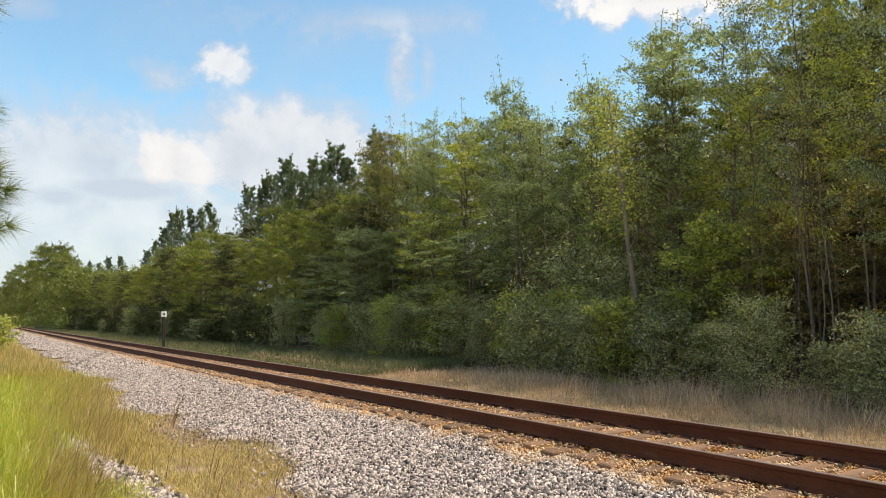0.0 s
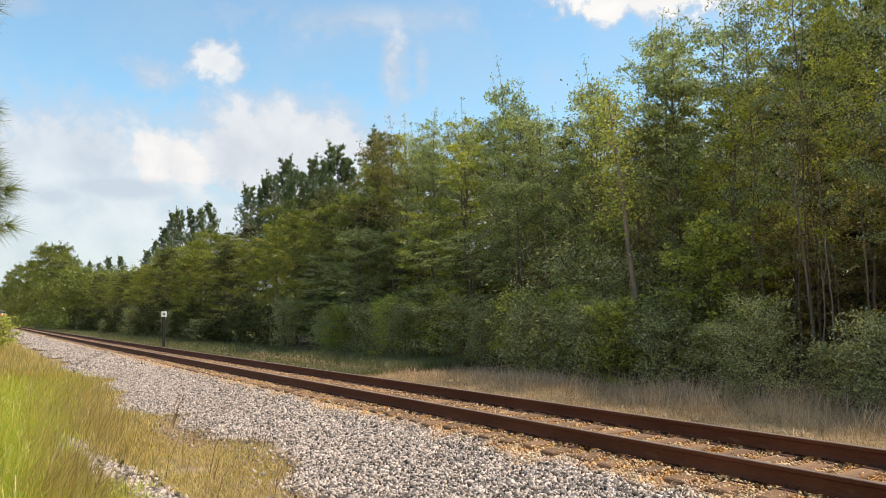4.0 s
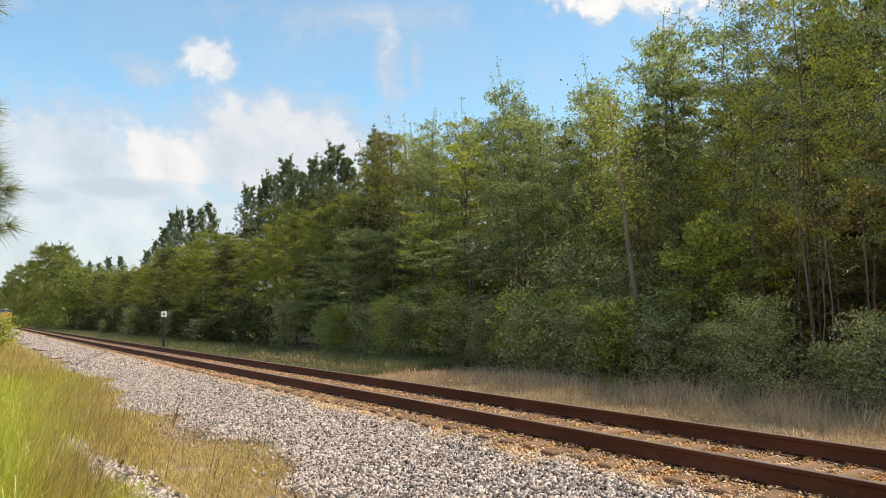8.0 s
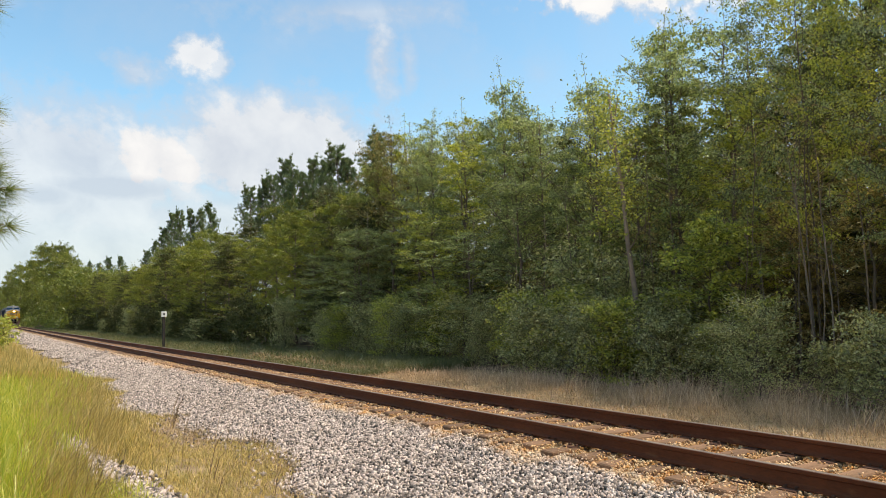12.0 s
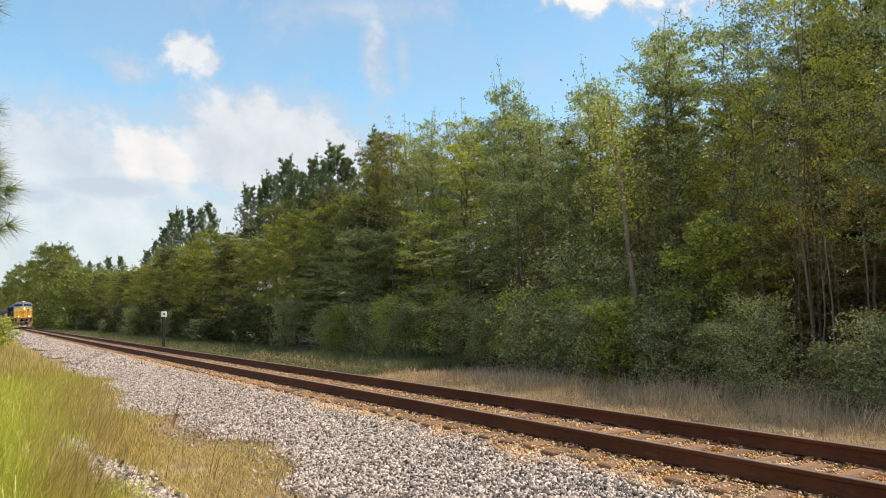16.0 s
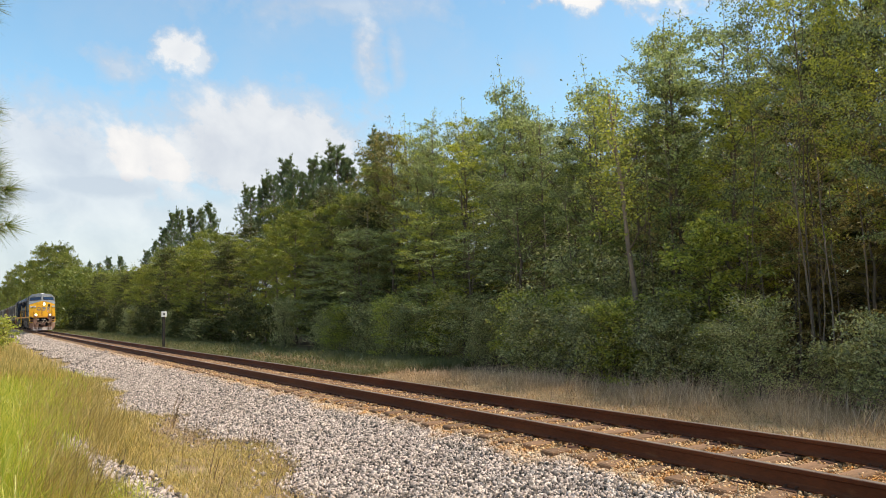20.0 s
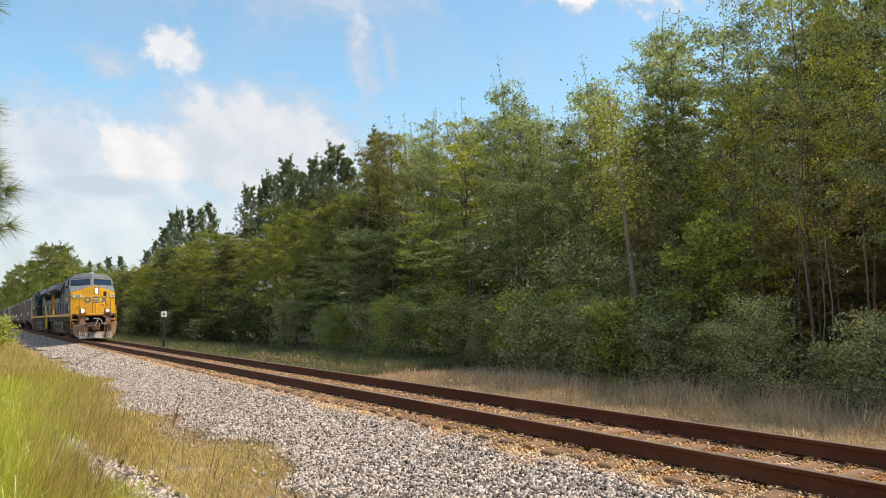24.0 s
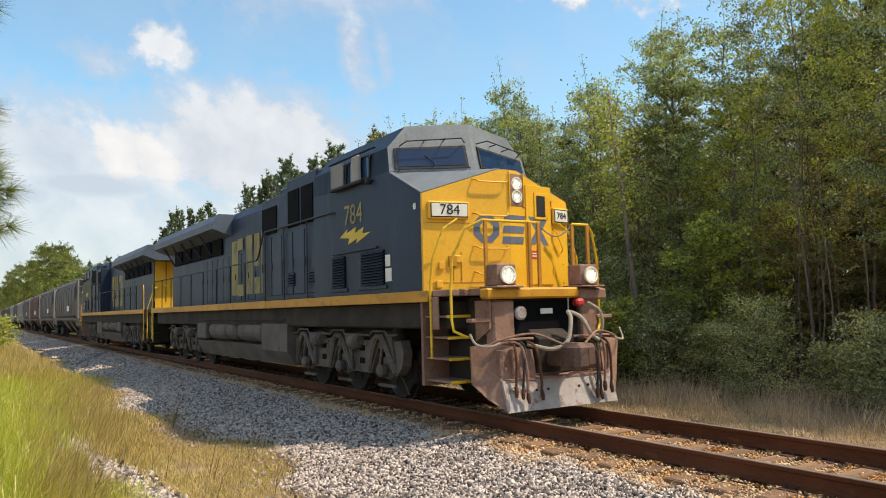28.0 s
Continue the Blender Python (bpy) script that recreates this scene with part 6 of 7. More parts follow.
    Geo().box((-8.1, -1.0, 4.0), (-4.6, 1.0, 4.74), 0.08).make("roof_duct", "navy", L)
    # engine hood
    hood = Geo().prism([(-0.93, 1.9), (0.93, 1.9), (0.93, 4.40), (0.76, 4.64), (-0.76, 4.64), (-0.93, 4.40)], -20.2, -8.1, "x").make("engine_hood", "navy", L, "dark blue engine hood")
    for s in (-1, 1):
        for i in range(12):
            x0 = -8.9 - 0.62 * i
            d = Geo().box((x0, min(s * 0.93, s * 0.95), 2.0), (x0 + 0.58, max(s * 0.93, s * 0.95), 3.35), 0.01).make("hood_door", "navy", hood)
            Geo().tube([(x0 + 0.07, s * 0.965, 2.6), (x0 + 0.07, s * 0.965, 2.76)], 0.01, 6).make("handle", "black_paint", d)
        # large faded emblem: plain bars
        for x0, x1, z0, z1 in ((-12.3, -11.7, 2.15, 3.75), (-11.7, -11.2, 3.45, 3.78), (-11.7, -11.2, 2.12, 2.45), (-10.9, -10.35, 2.15, 3.8), (-10.2, -9.75, 2.9, 3.8), (-10.2, -9.75, 2.15, 2.6), (-9.6, -9.15, 2.15, 3.82), (-9.05, -8.8, 2.5, 3.8)):
            Geo().box((x0, min(s * 0.951, s * 0.957), z0), (x1, max(s * 0.951, s * 0.957), z1), 0.002).make("emblem_bar", "faded_gold", hood)
        # radiator screens under the wings
        for i in range(5):
            x0 = -19.6 + 1.3 * i
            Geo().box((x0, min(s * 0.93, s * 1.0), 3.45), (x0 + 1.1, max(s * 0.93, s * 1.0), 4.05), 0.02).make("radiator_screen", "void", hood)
            Geo().tube([(x0, s * 1.0, 3.5), (x0, s * 1.38, 4.12)], 0.035, 6).make("wing_brace", "navy", hood)
    Geo().prism([(-0.95, 3.95), (0.95, 3.95), (1.5, 4.16), (1.5, 4.36), (1.32, 4.60), (-1.32, 4.60), (-1.5, 4.36), (-1.5, 4.16)], -20.9, -12.4, "x").make("radiator_wing", "roof_blue", L, "faded blue overhanging radiator housing")
    Geo().prism([(-0.9, 1.95), (0.9, 1.95), (0.9, 4.28), (0.7, 4.5), (-0.7, 4.5), (-0.9, 4.28)], -20.235, -20.2, "x").make("hood_end", "yellow", L, "yellow end of the engine hood")
    for y in (-0.45, 0.0, 0.45):
        Geo().box((-20.26, y - 0.015, 2.2), (-20.235, y + 0.015, 4.1), 0.004).make("end_seam", "underframe", L)
    Geo().box((-9.6, -0.35, 4.55), (-8.7, 0.35, 4.66), 0.04).make("exhaust_stack", "underframe", L)
    Geo().lathe([(0, 0.07), (1, 0.12)], (-3.4, 0.4, 4.98), (-3.0, 0.4, 4.98), 12).make("horn", "cab_grey", L)
    Geo().tube([(-3.2, 0.4, 4.86), (-3.2, 0.4, 4.98)], 0.03, 6).make("horn_stand", "cab_grey", L)
    # walkway handrails
    for s in (-1, 1):
        y = s * 1.50
        handrail(L, [(-21.0, y, 2.93), (-8.35, y, 2.93), (-8.2, y, 3.02), (-7.85, y, 3.52), (-7.7, y, 3.58), (-3.6, y * 1.02, 3.56), (-3.5, s * 1.5, 3.52)],
                 [((x, y, 1.9), (x, y, 2.93)) for x in (-20.9, -19.4, -17.9, -16.4, -15.0, -13.5, -12.0, -10.6, -9.3)] + [((x, y, 1.9), (x, y, 3.57)) for x in (-7.7, -6.4, -5.0)], 0.020, "black_paint")
        # end steps at the rear and their rails
        for x, sg in ((-21.0, -1),):
            handrail(L, [(x - 0.05, y, 0.62), (x - 0.05, y, 1.9), (x - 0.05, y, 2.75), (x + 0.05, y, 2.92)], r=0.022)
            handrail(L, [(x - 0.55, s * 1.45, 0.7), (x - 0.55, s * 1.45, 1.9), (x - 0.62, s * 1.2, 2.75), (x - 0.62, s * 0.5, 2.9)], r=0.022)
            for z in (0.55, 0.92, 1.28, 1.62):
                Geo().box((x - 0.55, min(s * 1.2, s * 1.5), z), (x - 0.05, max(s * 1.2, s * 1.5), z + 0.035), 0.008).make("step", "underframe", L)
    Geo().box((-21.65, -1.45, 1.72), (-21.1, 1.45, 1.9), 0.02).make("rear_platform", "underframe", L)
    Geo().box((-21.8, -0.95, 1.66), (-21.62, 0.95, 1.9), 0.03).make("rear_beam", "yellow", L)
    Geo().box((-21.6, -1.40, 0.55), (-21.5, 1.40, 1.72), 0.02).make("rear_pilot", "underframe", L)
    # front platform, anticlimber, ditch lights
    Geo().box((0.0, -1.48, 1.80), (0.62, 1.48, 1.90), 0.01).make("front_platform", "pilot_brown", L)
    Geo().box((0.55, -1.18, 1.80), (1.0, 1.18, 1.90), 0.01).make("front_deck", "pilot_brown", L)
    Geo().box((0.92, -1.20, 1.735), (1.12, 0.60, 1.90), 0.03).make("anticlimber", "sill_yellow", L, "worn orange-yellow bumper beam")
    Geo().box((0.92, 0.605, 1.70), (1.10, 1.20, 1.88), 0.03).make("bumper_end", "pilot_brown", L)
    Geo().box((0.70, -1.0, 0.9), (0.92, 1.0, 1.78), 0.04).make("end_plate", "underframe", L)
    for y0, y1 in ((-1.02, -0.62), (0.70, 1.02)):
        Geo().box((0.80, y0, 1.05), (1.02, y1, 1.72), 0.03).make("pilot_bracket", "pilot_brown", L)
    Geo().prism([(0.72, 0.62), (1.16, 0.62), (1.22, 1.12), (0.72, 1.4)], -0.34, 0.34, "y").make("draft_gear_box", "underframe", L)
    for s in (-1, 1):
        b = Geo().box((0.80, s * 0.82 - 0.19, 1.93), (1.10, s * 0.82 + 0.19, 2.26), 0.02).make("light_box", "pilot_brown", L)
        Geo().box((0.75, s * 0.82 - 0.25, 1.90), (1.20, s * 0.82 + 0.25, 1.93), 0.008).make("light_shelf", "pilot_brown", b)
        lamp(L, 1.14, s * 0.82, 2.09, 0.11, "board_white", lit)
        # stepwell: outer side sheet, treads edged in yellow
        Geo().box((-0.28, s * 1.25 - 0.25, 0.42), (-0.22, s * 1.25 + 0.25, 1.80), 0.01).make("step_back", "pilot_brown", L)
        Geo().box((0.0, min(s * 1.47, s * 1.5), 1.30), (0.25, max(s * 1.47, s * 1.5), 1.80), 0.01).make("side_sheet", "pilot_brown", L)
        Geo().box((-0.25, min(s * 0.98, s * 1.02), 0.5), (0.85, max(s * 0.98, s * 1.02), 1.78), 0.01).make("step_side", "underframe", L)
        for i, z in enumerate((0.50, 0.84, 1.16, 1.48)):
            st = Geo().box((-0.20, min(s * 1.02, s * 1.46), z), (0.50 - 0.03 * i, max(s * 1.02, s * 1.46), z + 0.03), 0.006).make("step", "pilot_brown", L)
            Geo().box((0.50 - 0.03 * i, min(s * 1.02, s * 1.46), z - 0.01), (0.53 - 0.03 * i, max(s * 1.02, s * 1.46), z + 0.035), 0.006).make("tread_edge", "rail_yellow", st)
        # handrails of the steps and the platform
        handrail(L, [(0.06, s * 1.51, 0.85), (0.06, s * 1.51, 2.0), (0.10, s * 1.48, 2.4), (0.14, s * 1.3, 2.86), (0.16, s * 1.05, 3.02)], r=0.021)
        handrail(L, [(0.75, s * 1.30, 1.18), (0.62, s * 1.46, 1.28), (0.60, s * 1.48, 1.45), (0.60, s * 1.48, 1.9), (0.62, s * 1.46, 2.35), (0.72, s * 1.28, 2.80), (0.85, s * 1.06, 2.93), (0.85, -0.02 if s < 0 else 0.72, 2.93)], r=0.021)
    for y in (-1.0, -0.16, 0.02, 0.72, 1.05):
        Geo().box((0.83, y - 0.03, 1.9), (0.87, y + 0.03, 2.93), 0.005).make("rail_post", "post_rust", L)
    Geo().tube([(0.85, 0.02 + 0.07 * i, 2.90 - 0.18 * math.sin(math.pi * i / 10)) for i in range(11)], 0.011, 6).make("chain", "cab_grey", L)
    # coupler, plow and hoses
    c = Geo().box((0.95, -0.17, 0.72), (1.65, 0.17, 1.02), 0.05)
    c.box((1.55, -0.26, 0.68), (1.95, 0.02, 1.08), 0.07)
    c.box((1.55, 0.0, 0.70), (1.85, 0.24, 1.06), 0.06)
    c.make("coupler", "coupler_brown", L, "rusty knuckle coupler")
    Geo().tube(curve([(1.62, 0.20, 1.05), (1.45, 0.62, 1.22), (1.30, 1.05, 1.16), (1.22, 1.2, 1.1)]), 0.018, 6).make("uncoupling_lever", "pilot_brown", L)
    Geo().tube(curve([(1.62, -0.20, 1.05), (1.45, -0.62, 1.22), (1.30, -1.05, 1.16), (1.22, -1.2, 1.1)]), 0.018, 6).make("uncoupling_lever", "pilot_brown", L)
    Geo().prism([(1.25, 0.56), (1.38, 0.12), (1.35, 0.11), (1.20, 0.56)], -1.06, 1.06, "y").make("plow_blade", "plow_steel", L, "scuffed steel plow blade")
    Geo().prism([(1.10, 0.60), (1.27, 0.57), (1.27, 0.54), (1.08, 0.56)], -1.0, 1.0, "y").make("plow_step", "pilot_brown", L)
    for s in (-1, 1):
        # side wing of the plow, swept back at the outer edge
        out = [(1.34, s * 1.04, 0.13), (1.16, s * 1.24, 0.30), (1.02, s * 1.42, 0.52), (1.04, s * 1.45, 1.06), (1.12, s * 1.08, 1.10), (1.20, s * (0.46 if s < 0 else 0.90), 0.98), (1.26, s * (0.44 if s < 0 else 0.90), 0.55)]
        k = len(out)
        back = [(x - 0.03, y, z) for x, y, z in out]
        Geo().take(out + back, [tuple(range(k)), tuple(range(k, 2 * k))[::-1]] + [(i, (i + 1) % k, k + (i + 1) % k, k + i) for i in range(k)]).make("plow_wing", "pilot_brown", L, "rust-brown plow wing")
        for i in range(3):
            y = s * (0.62 + 0.22 * i)
            Geo().box((1.14, y - 0.03, 0.62), (1.24, y + 0.03, 1.0), 0.01).make("wing_rib", "pilot_brown", L)
        # brake hoses in a row
        hr = random.Random(7 + s)
        for i in range(4):
            y = s * (0.58 + 0.11 * i) + hr.uniform(-0.03, 0.03)
            d, e = hr.uniform(-0.07, 0.07), hr.uniform(0.28, 0.52)
            Geo().tube(curve([(1.22, y, 1.10), (1.36, y + d * 0.4, 1.04), (1.42, y + d, 0.84), (1.43, y + d * 1.6, e + 0.15), (1.42, y + d * 1.7, e)]), 0.020, 6).make("brake_hose", ("rust", "rubber", "pilot_brown")[i % 3], L)
            Geo().lathe([(0, 0.026), (0.5, 0.034), (1, 0.02)], (1.42, y + d * 1.7, e + 0.01), (1.44, y + d * 1.9, e - 0.14), 8).make("hose_coupling", "rust", L)
        Geo().tube([(1.15, s * 0.40, 1.14), (1.2, s * 1.12, 1.14)], 0.022, 6).make("hose_bracket", "pilot_brown", L)
    Geo().tube(curve([(1.2, -0.55, 1.06), (1.42, -0.25, 0.98), (1.5, -0.02, 1.10), (1.42, 0.12, 1.42), (1.28, 0.20, 1.52), (1.42, 0.34, 1.42), (1.5, 0.46, 1.16), (1.36, 0.72, 1.08)]), 0.032, 8).make("cable", "hose_tan", L, "tan jumper cable hung over the coupler")
    Geo().tube([(1.26, 0.22, 1.74), (1.28, 0.20, 1.52)], 0.010, 6).make("cable_chain", "cab_grey", L)
    Geo().tube(curve([(1.26, 0.62, 1.66), (1.36, 0.78, 1.52), (1.36, 0.82, 1.3), (1.30, 0.80, 1.1)]), 0.026, 6).make("cable", "hose_tan", L)
    Geo().box((1.0, 0.50, 1.60), (1.16, 0.68, 1.72), 0.04).make("red_cap", "sign_red", L)
    Geo().lathe([(0, 0.10), (0.7, 0.11), (1, 0.08)], (0.98, -0.52, 1.52), (1.06, -0.52, 1.52), 14).make("socket_cover", "plow_steel", L)
    Geo().box((1.0, -0.12, 1.50), (1.01, 0.12, 1.58), 0.002).make("small_plate", "board_white", L)
    # black plate painted for the shaded hollow behind the coupler, edge flanges of the plow, bolts, release rod handles
    Geo().box((0.93, -0.58, 0.62), (0.96, 0.66, 1.70), 0.01).make("pilot_opening", "void", L, "black plate painted for the shaded hollow behind the coupler")
    for s in (-1, 1):
        Geo().tube(curve([(1.30, s * 1.12, 1.10), (1.28, s * 1.30, 1.06), (1.16, s * 1.44, 1.10), (1.06, s * 1.47, 1.24)]), 0.018, 6).make("release_handle", "hose_tan", L)
        for i in range(4):
            Geo().lathe([(0, 0.022), (0.6, 0.022), (1, 0.012)], (1.34 - 0.02 * i, s * (0.30 + 0.2 * i), 0.40), (1.36 - 0.02 * i, s * (0.30 + 0.2 * i), 0.40), 6).make("bolt", "rust", L)
        for z in (2.02, 2.35):
            Geo().lathe([(0, 0.02), (1, 0.014)], (0.012, s * 1.36, z), (0.03, s * 1.36, z), 6).make("bolt", "yellow", nose)
        # folded pilot step and bracket under the light shelf
        Geo().box((0.86, min(s * 1.05, s * 1.40), 1.40), (1.00, max(s * 1.05, s * 1.40), 1.46), 0.01).make("pilot_shelf", "pilot_brown", L)
        Geo().prism([(0.62, 1.10), (0.98, 1.30), (0.98, 1.72), (0.62, 1.72)], s * 1.03, s * 1.07, "y").make("gusset", "pilot_brown", L)
    # nose seams and a bracket by the door
    for y0, y1, z in ((-1.44, 0.0, 2.02), (-1.44, -0.70, 2.98)):
        Geo().box((0.012, y0, z), (0.018, y1, z + 0.016), 0.002).make("nose_seam", "sill_yellow", nose)
    for y in (-1.0, -0.86):
        Geo().box((0.012, y, 2.06), (0.024, y + 0.02, 2.52), 0.003).make("tread_rib", "sill_yellow", nose)
    Geo().box((0.012, -1.08, 2.28), (0.05, -0.94, 2.46), 0.02).make("fuel_cutoff", "sill_yellow", nose)
    # cab roof fittings: antenna dome and a rail along the windscreen
    Geo().lathe([(0, 0.22), (0.4, 0.21), (0.8, 0.14), (1, 0.02)], (-2.0, 0.1, 4.89), (-2.0, 0.1, 5.02), 16).make("antenna_dome", "board_white", L)
    Geo().box((-1.85, -0.55, 4.84), (-1.45, -0.15, 4.93), 0.03).make("roof_vent", "cab_grey", L)
    # fuel tank with air reservoirs
    Geo().prism([(-1.40, 0.72), (-1.20, 0.40), (1.20, 0.40), (1.40, 0.72), (1.40, 1.36), (-1.40, 1.36)], -8.3, -6.5, "x").make("fuel_tank", "grime", L, "dusty grey fuel tank")
    Geo().prism([(-1.40, 0.82), (-1.20, 0.40), (1.20, 0.40), (1.40, 0.82), (1.0, 0.84), (-1.0, 0.84)], -14.6, -8.3, "x").make("fuel_tank_base", "grime", L)
    Geo().box((-14.6, -1.40, 0.88), (-13.6, 1.40, 1.36), 0.03).make("tank_end", "grime", L)
    for s in (-1, 1):
        for a, b in ((-13.35, -10.75), (-10.45, -8.35)):
            Geo().lathe([(0, 0.18), (0.05, 0.28), (0.28, 0.29), (0.29, 0.305), (0.32, 0.305), (0.33, 0.29), (0.68, 0.29), (0.69, 0.305), (0.72, 0.305), (0.73, 0.29), (0.95, 0.28), (1, 0.18)], (a, s * 1.12, 1.15), (b, s * 1.12, 1.15), 18).make("air_reservoir", "grime", L)
        Geo().tube([(-14.0, s * 1.42, 1.45), (-6.6, s * 1.42, 1.45)], 0.018, 6).make("pipe", "underframe", L)
    # the front of the nose is folded along its middle: both halves are swept back
    for v in nose.data.vertices:
        if v.co.x > -0.3:
            v.co.x = -0.21
    for ob in nose.children_recursive + [o for o in L.children if o.name.split(".")[0] == "grab_iron"]:
        for v in ob.data.vertices:
            if v.co.x > -0.3:
                v.co.x += 0.09 - 0.25 * abs(v.co.y - 0.04) / 1.5
    wheels = loco_truck(L, (-2.2, -4.0, -5.85), 0.53) + loco_truck(L, (-14.95, -16.8, -18.6), 0.53)
    return L, wheels


def hopper(paint, label):
    """A covered hopper car. x = 0 is its front end sill."""
    H = thing("hopper_car", label, "hopper car", "cars of the train")
    Lh = 17.2
    prof = [(-1.30, 1.55), (-1.52, 1.80), (-1.58, 2.6), (-1.56, 3.6), (-1.42, 4.10), (-1.05, 4.40), (1.05, 4.40), (1.42, 4.10), (1.56, 3.6), (1.58, 2.6), (1.52, 1.80), (1.30, 1.55)]
    Geo().prism(prof, -Lh + 1.35, -1.35, "x").make("body", paint, H)
    for s in (-1, 1):
        for i in range(9):
            x = -1.5 - i * (Lh - 3.0) / 8
            Geo().prism([(s * 1.57, 1.75), (s * 1.58, 1.8), (s * 1.605, 2.6), (s * 1.585, 3.6), (s * 1.46, 4.1), (s * 1.44, 4.08), (s * 1.55, 3.6), (s * 1.57, 2.6)], x - 0.05, x + 0.05, "x").make("side_post", paint, H)
        Geo().box((-Lh, min(s * 1.45, s * 1.56), 1.42), (0, max(s * 1.45, s * 1.56), 1.62), 0.01).make("side_sill", paint, H)
        Geo().box((-6.2, min(s * 1.585, s * 1.60), 2.1), (-4.6, max(s * 1.585, s * 1.60), 2.5), 0.003).make("stencil_patch", "board_white", H)
    for e in (0, 1):
        def X(x):
            return x if e == 0 else -Lh - x
        # slope sheet, end frame and ladder
        Geo().prism([(X(-1.35), 2.9), (X(-1.0), 4.2), (X(-1.34), 4.3), (X(-2.6), 1.6), (X(-2.4), 1.6)], -1.46, 1.46, "y").make("slope_sheet", paint, H)
        for s in (-1, 1):
            Geo().box((min(X(-0.08), X(-0.2)), min(s * 1.40, s * 1.5), 1.4), (max(X(-0.08), X(-0.2)), max(s * 1.40, s * 1.5), 4.2), 0.01).make("corner_post", "hopper_pale", H)
            Geo().tube([(X(-0.14), s * 1.45, 4.18), (X(-1.3), s * 1.4, 4.2)], 0.04, 6).make("top_brace", paint, H)
            Geo().tube([(X(-0.14), s * 1.42, 1.7), (X(-1.35), s * 1.42, 3.4)], 0.045, 6).make("diagonal_brace", paint, H)
        for i in range(7):
            Geo().tube([(X(-0.06), -1.45, 1.2 + 0.42 * i), (X(-0.06), -0.95, 1.2 + 0.42 * i)], 0.014, 6).make("ladder_rung", "hopper_pale", H)
        Geo().box((min(X(0), X(-1.4)), -1.45, 1.05), (max(X(0), X(-1.4)), 1.45, 1.45), 0.03).make("end_sill", paint, H)
        Geo().box((min(X(0.65), X(-0.2)), -0.16, 0.72), (max(X(0.65), X(-0.2)), 0.16, 1.02), 0.05).make("coupler", "underframe", H)
    for i in range(3):
        x = -4.6 - 4.0 * i
        Geo().take([(x - 1.9, -1.3, 1.6), (x + 1.9, -1.3, 1.6), (x + 1.9, 1.3, 1.6), (x - 1.9, 1.3, 1.6), (x - 0.4, -0.6, 0.5), (x + 0.4, -0.6, 0.5), (x + 0.4, 0.6, 0.5), (x - 0.4, 0.6, 0.5)],
                   [(0, 1, 2, 3), (7, 6, 5, 4), (0, 4, 5, 1), (1, 5, 6, 2), (2, 6, 7, 3), (3, 7, 4, 0)]).make("hopper_bay", paint, H)
    Geo().box((-Lh + 1.6, -0.45, 4.40), (-1.6, 0.45, 4.52), 0.02).make("roof_hatches", paint, H)
    Geo().box((-Lh + 0.2, -0.9, 4.50), (-0.2, -0.6, 4.54), 0.01).make("running_board", "hopper_pale", H)
    wheels = []
    for xc in (-2.1, -Lh + 2.1):
        for s in (-1, 1):
            g = Geo().prism([(xc - 1.25, 0.62), (xc - 1.1, 0.72), (xc - 0.5, 0.75), (xc - 0.3, 0.9), (xc + 0.3, 0.9), (xc + 0.5, 0.75), (xc + 1.1, 0.72), (xc + 1.25, 0.62), (xc + 1.1, 0.38), (xc + 0.75, 0.40), (xc + 0.4, 0.24), (xc - 0.4, 0.24), (xc - 0.75, 0.40), (xc - 1.1, 0.38)], min(s * 0.95, s * 1.1), max(s * 0.95, s * 1.1), "y")
            g.make("truck_frame", "underframe", H)
        Geo().box((xc - 0.2, -1.0, 0.45), (xc + 0.2, 1.0, 1.05), 0.03).make("bolster", "underframe", H)
        for d in (-0.89, 0.89):
            wheels.append(wheelset(H, xc + d, 0.46))
    return H, wheels


SPEED, STOP = 12.673, -10.015  # metres a second; place of the nose at 28 s


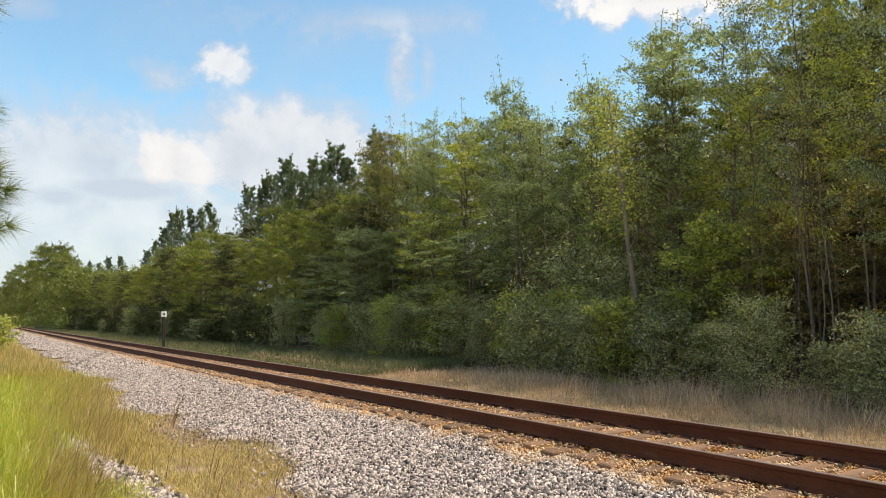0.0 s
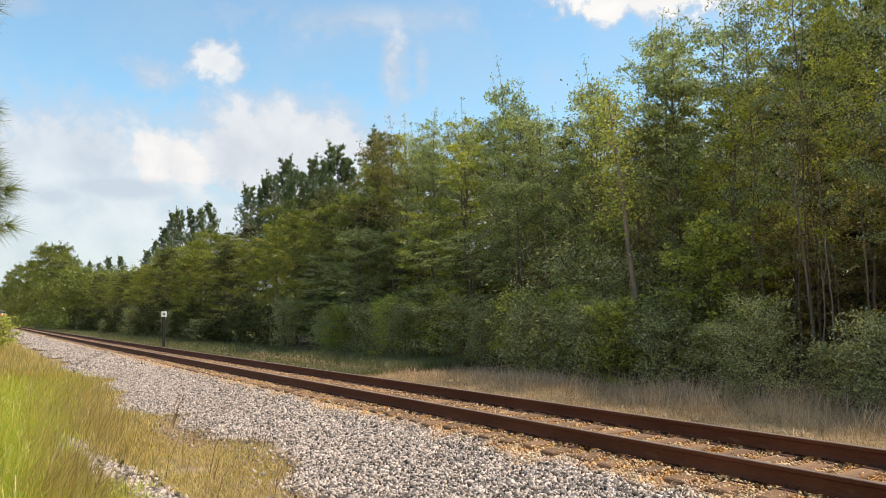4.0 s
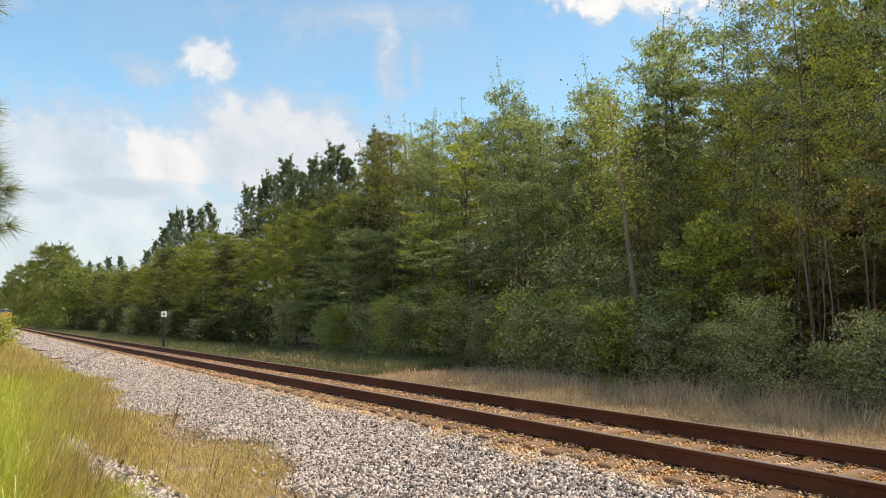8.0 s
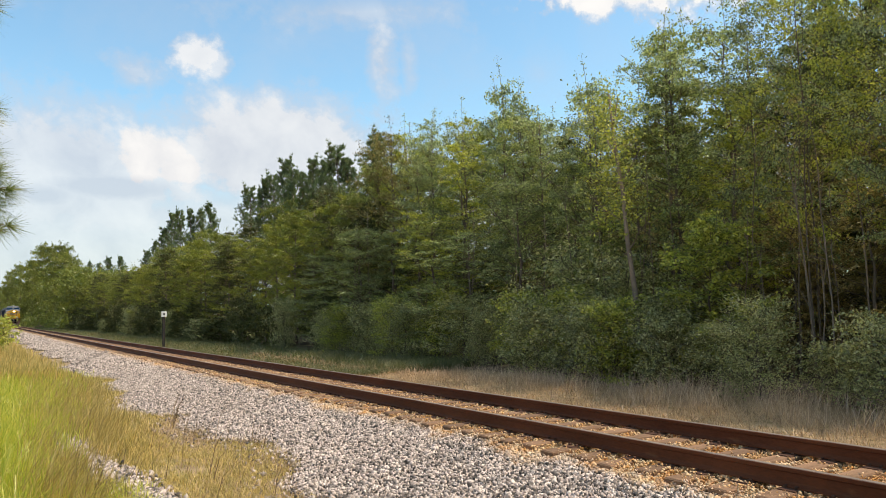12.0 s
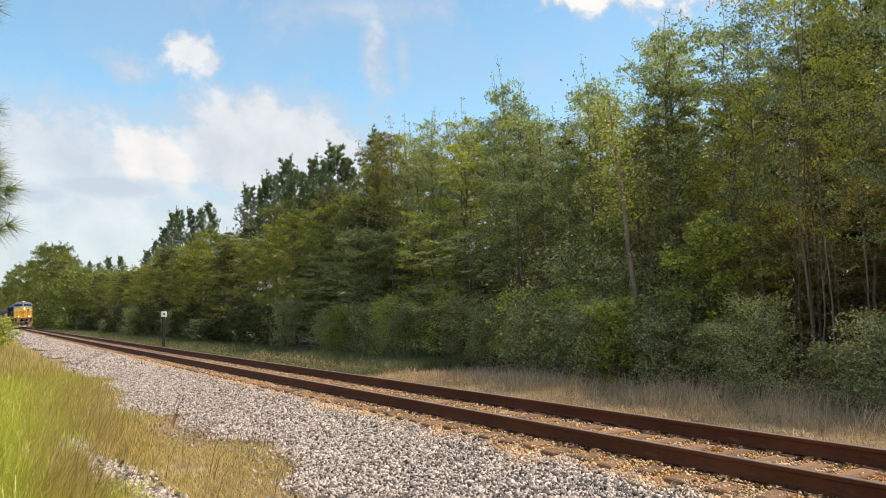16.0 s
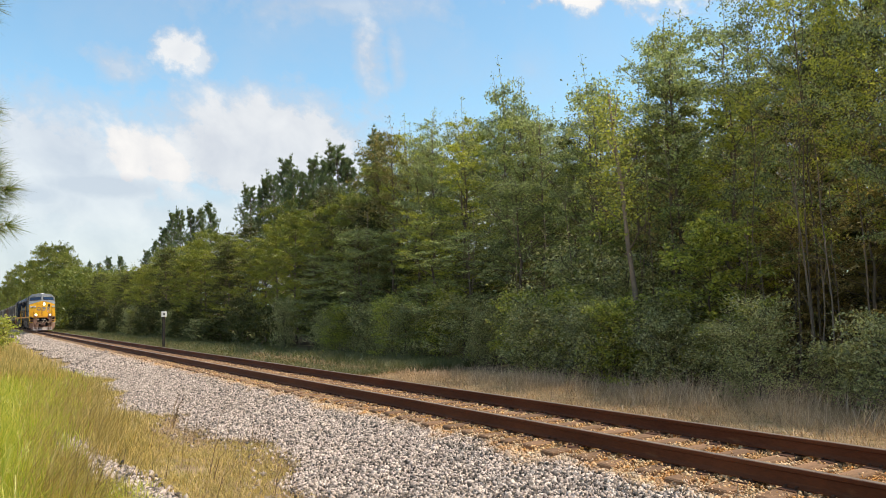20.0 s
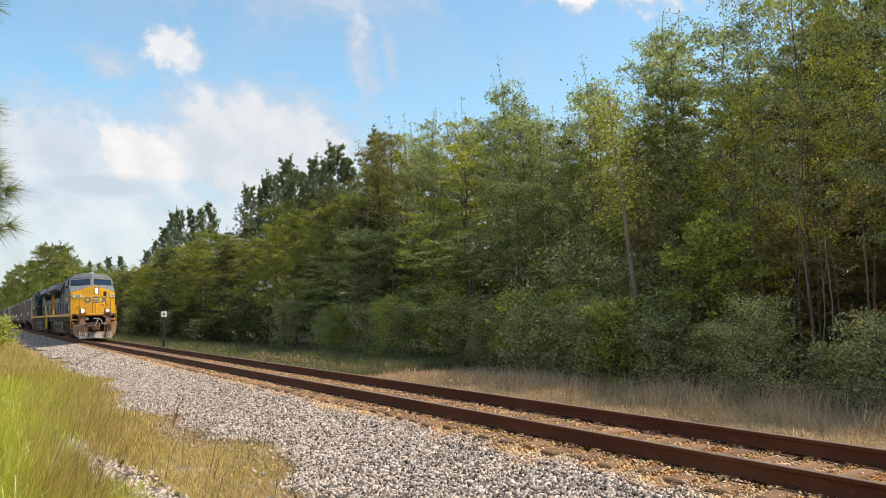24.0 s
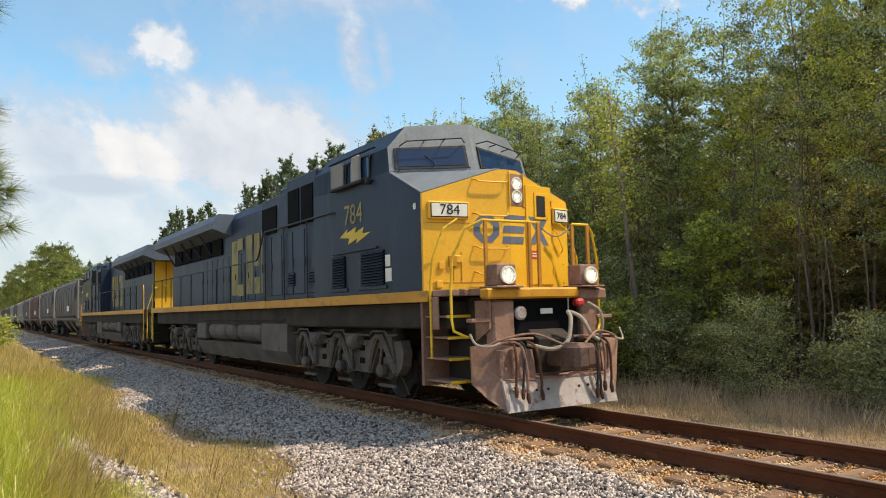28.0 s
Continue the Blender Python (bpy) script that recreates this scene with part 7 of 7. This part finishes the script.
def train():
    lead, w1 = locomotive("dark blue locomotive with a yellow nose and lit headlights")
    tail, w2 = locomotive("second dark blue locomotive coupled backwards behind the leading one", False, "", "faded_olive")
    cars = [(lead, 0.0, 0, w1, 0.53), (tail, -44.0, 180, w2, -0.53)]
    colours = ["hopper_grey", "hopper_grey", "hopper_brown", "hopper_grey", "hopper_pale", "hopper_grey", "hopper_pale"]
    words = {"hopper_grey": "grime-streaked grey covered hopper car with ribbed sides", "hopper_brown": "rust-brown covered hopper car with ribbed sides", "hopper_pale": "pale grey covered hopper car with ribbed sides"}
    first = {}
    x = -46.3
    for i in range(12):
        paint = colours[i % 7]
        if paint not in first:
            first[paint] = hopper(paint, words[paint])
            car = first[paint][0]
        else:
            car = copy_thing(first[paint][0], Matrix.Identity(4))
        ws = [o for o in car.children if o.name.startswith("wheelset")]
        cars.append((car, x, 0, ws if i < 2 else [], 0.46))
        x -= 18.2
    return cars


def motions(cars, cloud_layer):
    for ob, dx, turn, wheels, r in cars:
        rows = []
        mid = -10.0 if turn == 0 else 10.0
        for t in range(0, 29):
            x = STOP + dx - SPEED * (28.0 - t)
            way = math.degrees(math.atan(float(bend(x + mid + 1.0) - bend(x + mid - 1.0)) / 2.0))
            rows.append((float(t), pose(x, T + float(bend(x + mid)) - mid * math.sin(math.radians(way)), 0, 0, 0, turn + way)))
        walk(ob, rows)
        for w in wheels:
            p = w.location.copy()
            rows = []
            for k in range(0, 841):
                t = k / 30
                rows.append((t, pose(p.x, p.y, p.z, 0, math.degrees(SPEED * t / r) % 360.0, 0)))
            walk(w, rows)
    walk(cloud_layer, [(0.0, pose(0, 0, 151.6)), (14.0, pose(6.8, -19.3, 151.6)), (28.0, pose(13.6, -38.6, 151.6))])
    for ob, amount, phase in SWAY:
        home = ob.matrix_basis.copy()
        rows = []
        for k in range(0, 57):
            t = k * 0.5
            a = amount * (0.6 * math.sin(1.7 * t + phase) + 0.4 * math.sin(2.9 * t + 2 * phase))
            b = amount * 0.5 * math.sin(1.3 * t + 1.0 + phase)
            rows.append((t, home @ pose(0, 0, 0, a, b, 0)))
        walk(ob, rows)


ballast()
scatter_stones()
rail(T - 0.753, "rusty steel rail with a worn bright top, nearer the gravel path")
rail(T + 0.753, "rusty steel rail with a worn bright top, beside the dry verge")
ties()
whistle_post()
wood()
far_wood()
pines()
shrubs()
near_pine()
grasses()
layer = clouds()
CARS = train()
motions(CARS, layer)
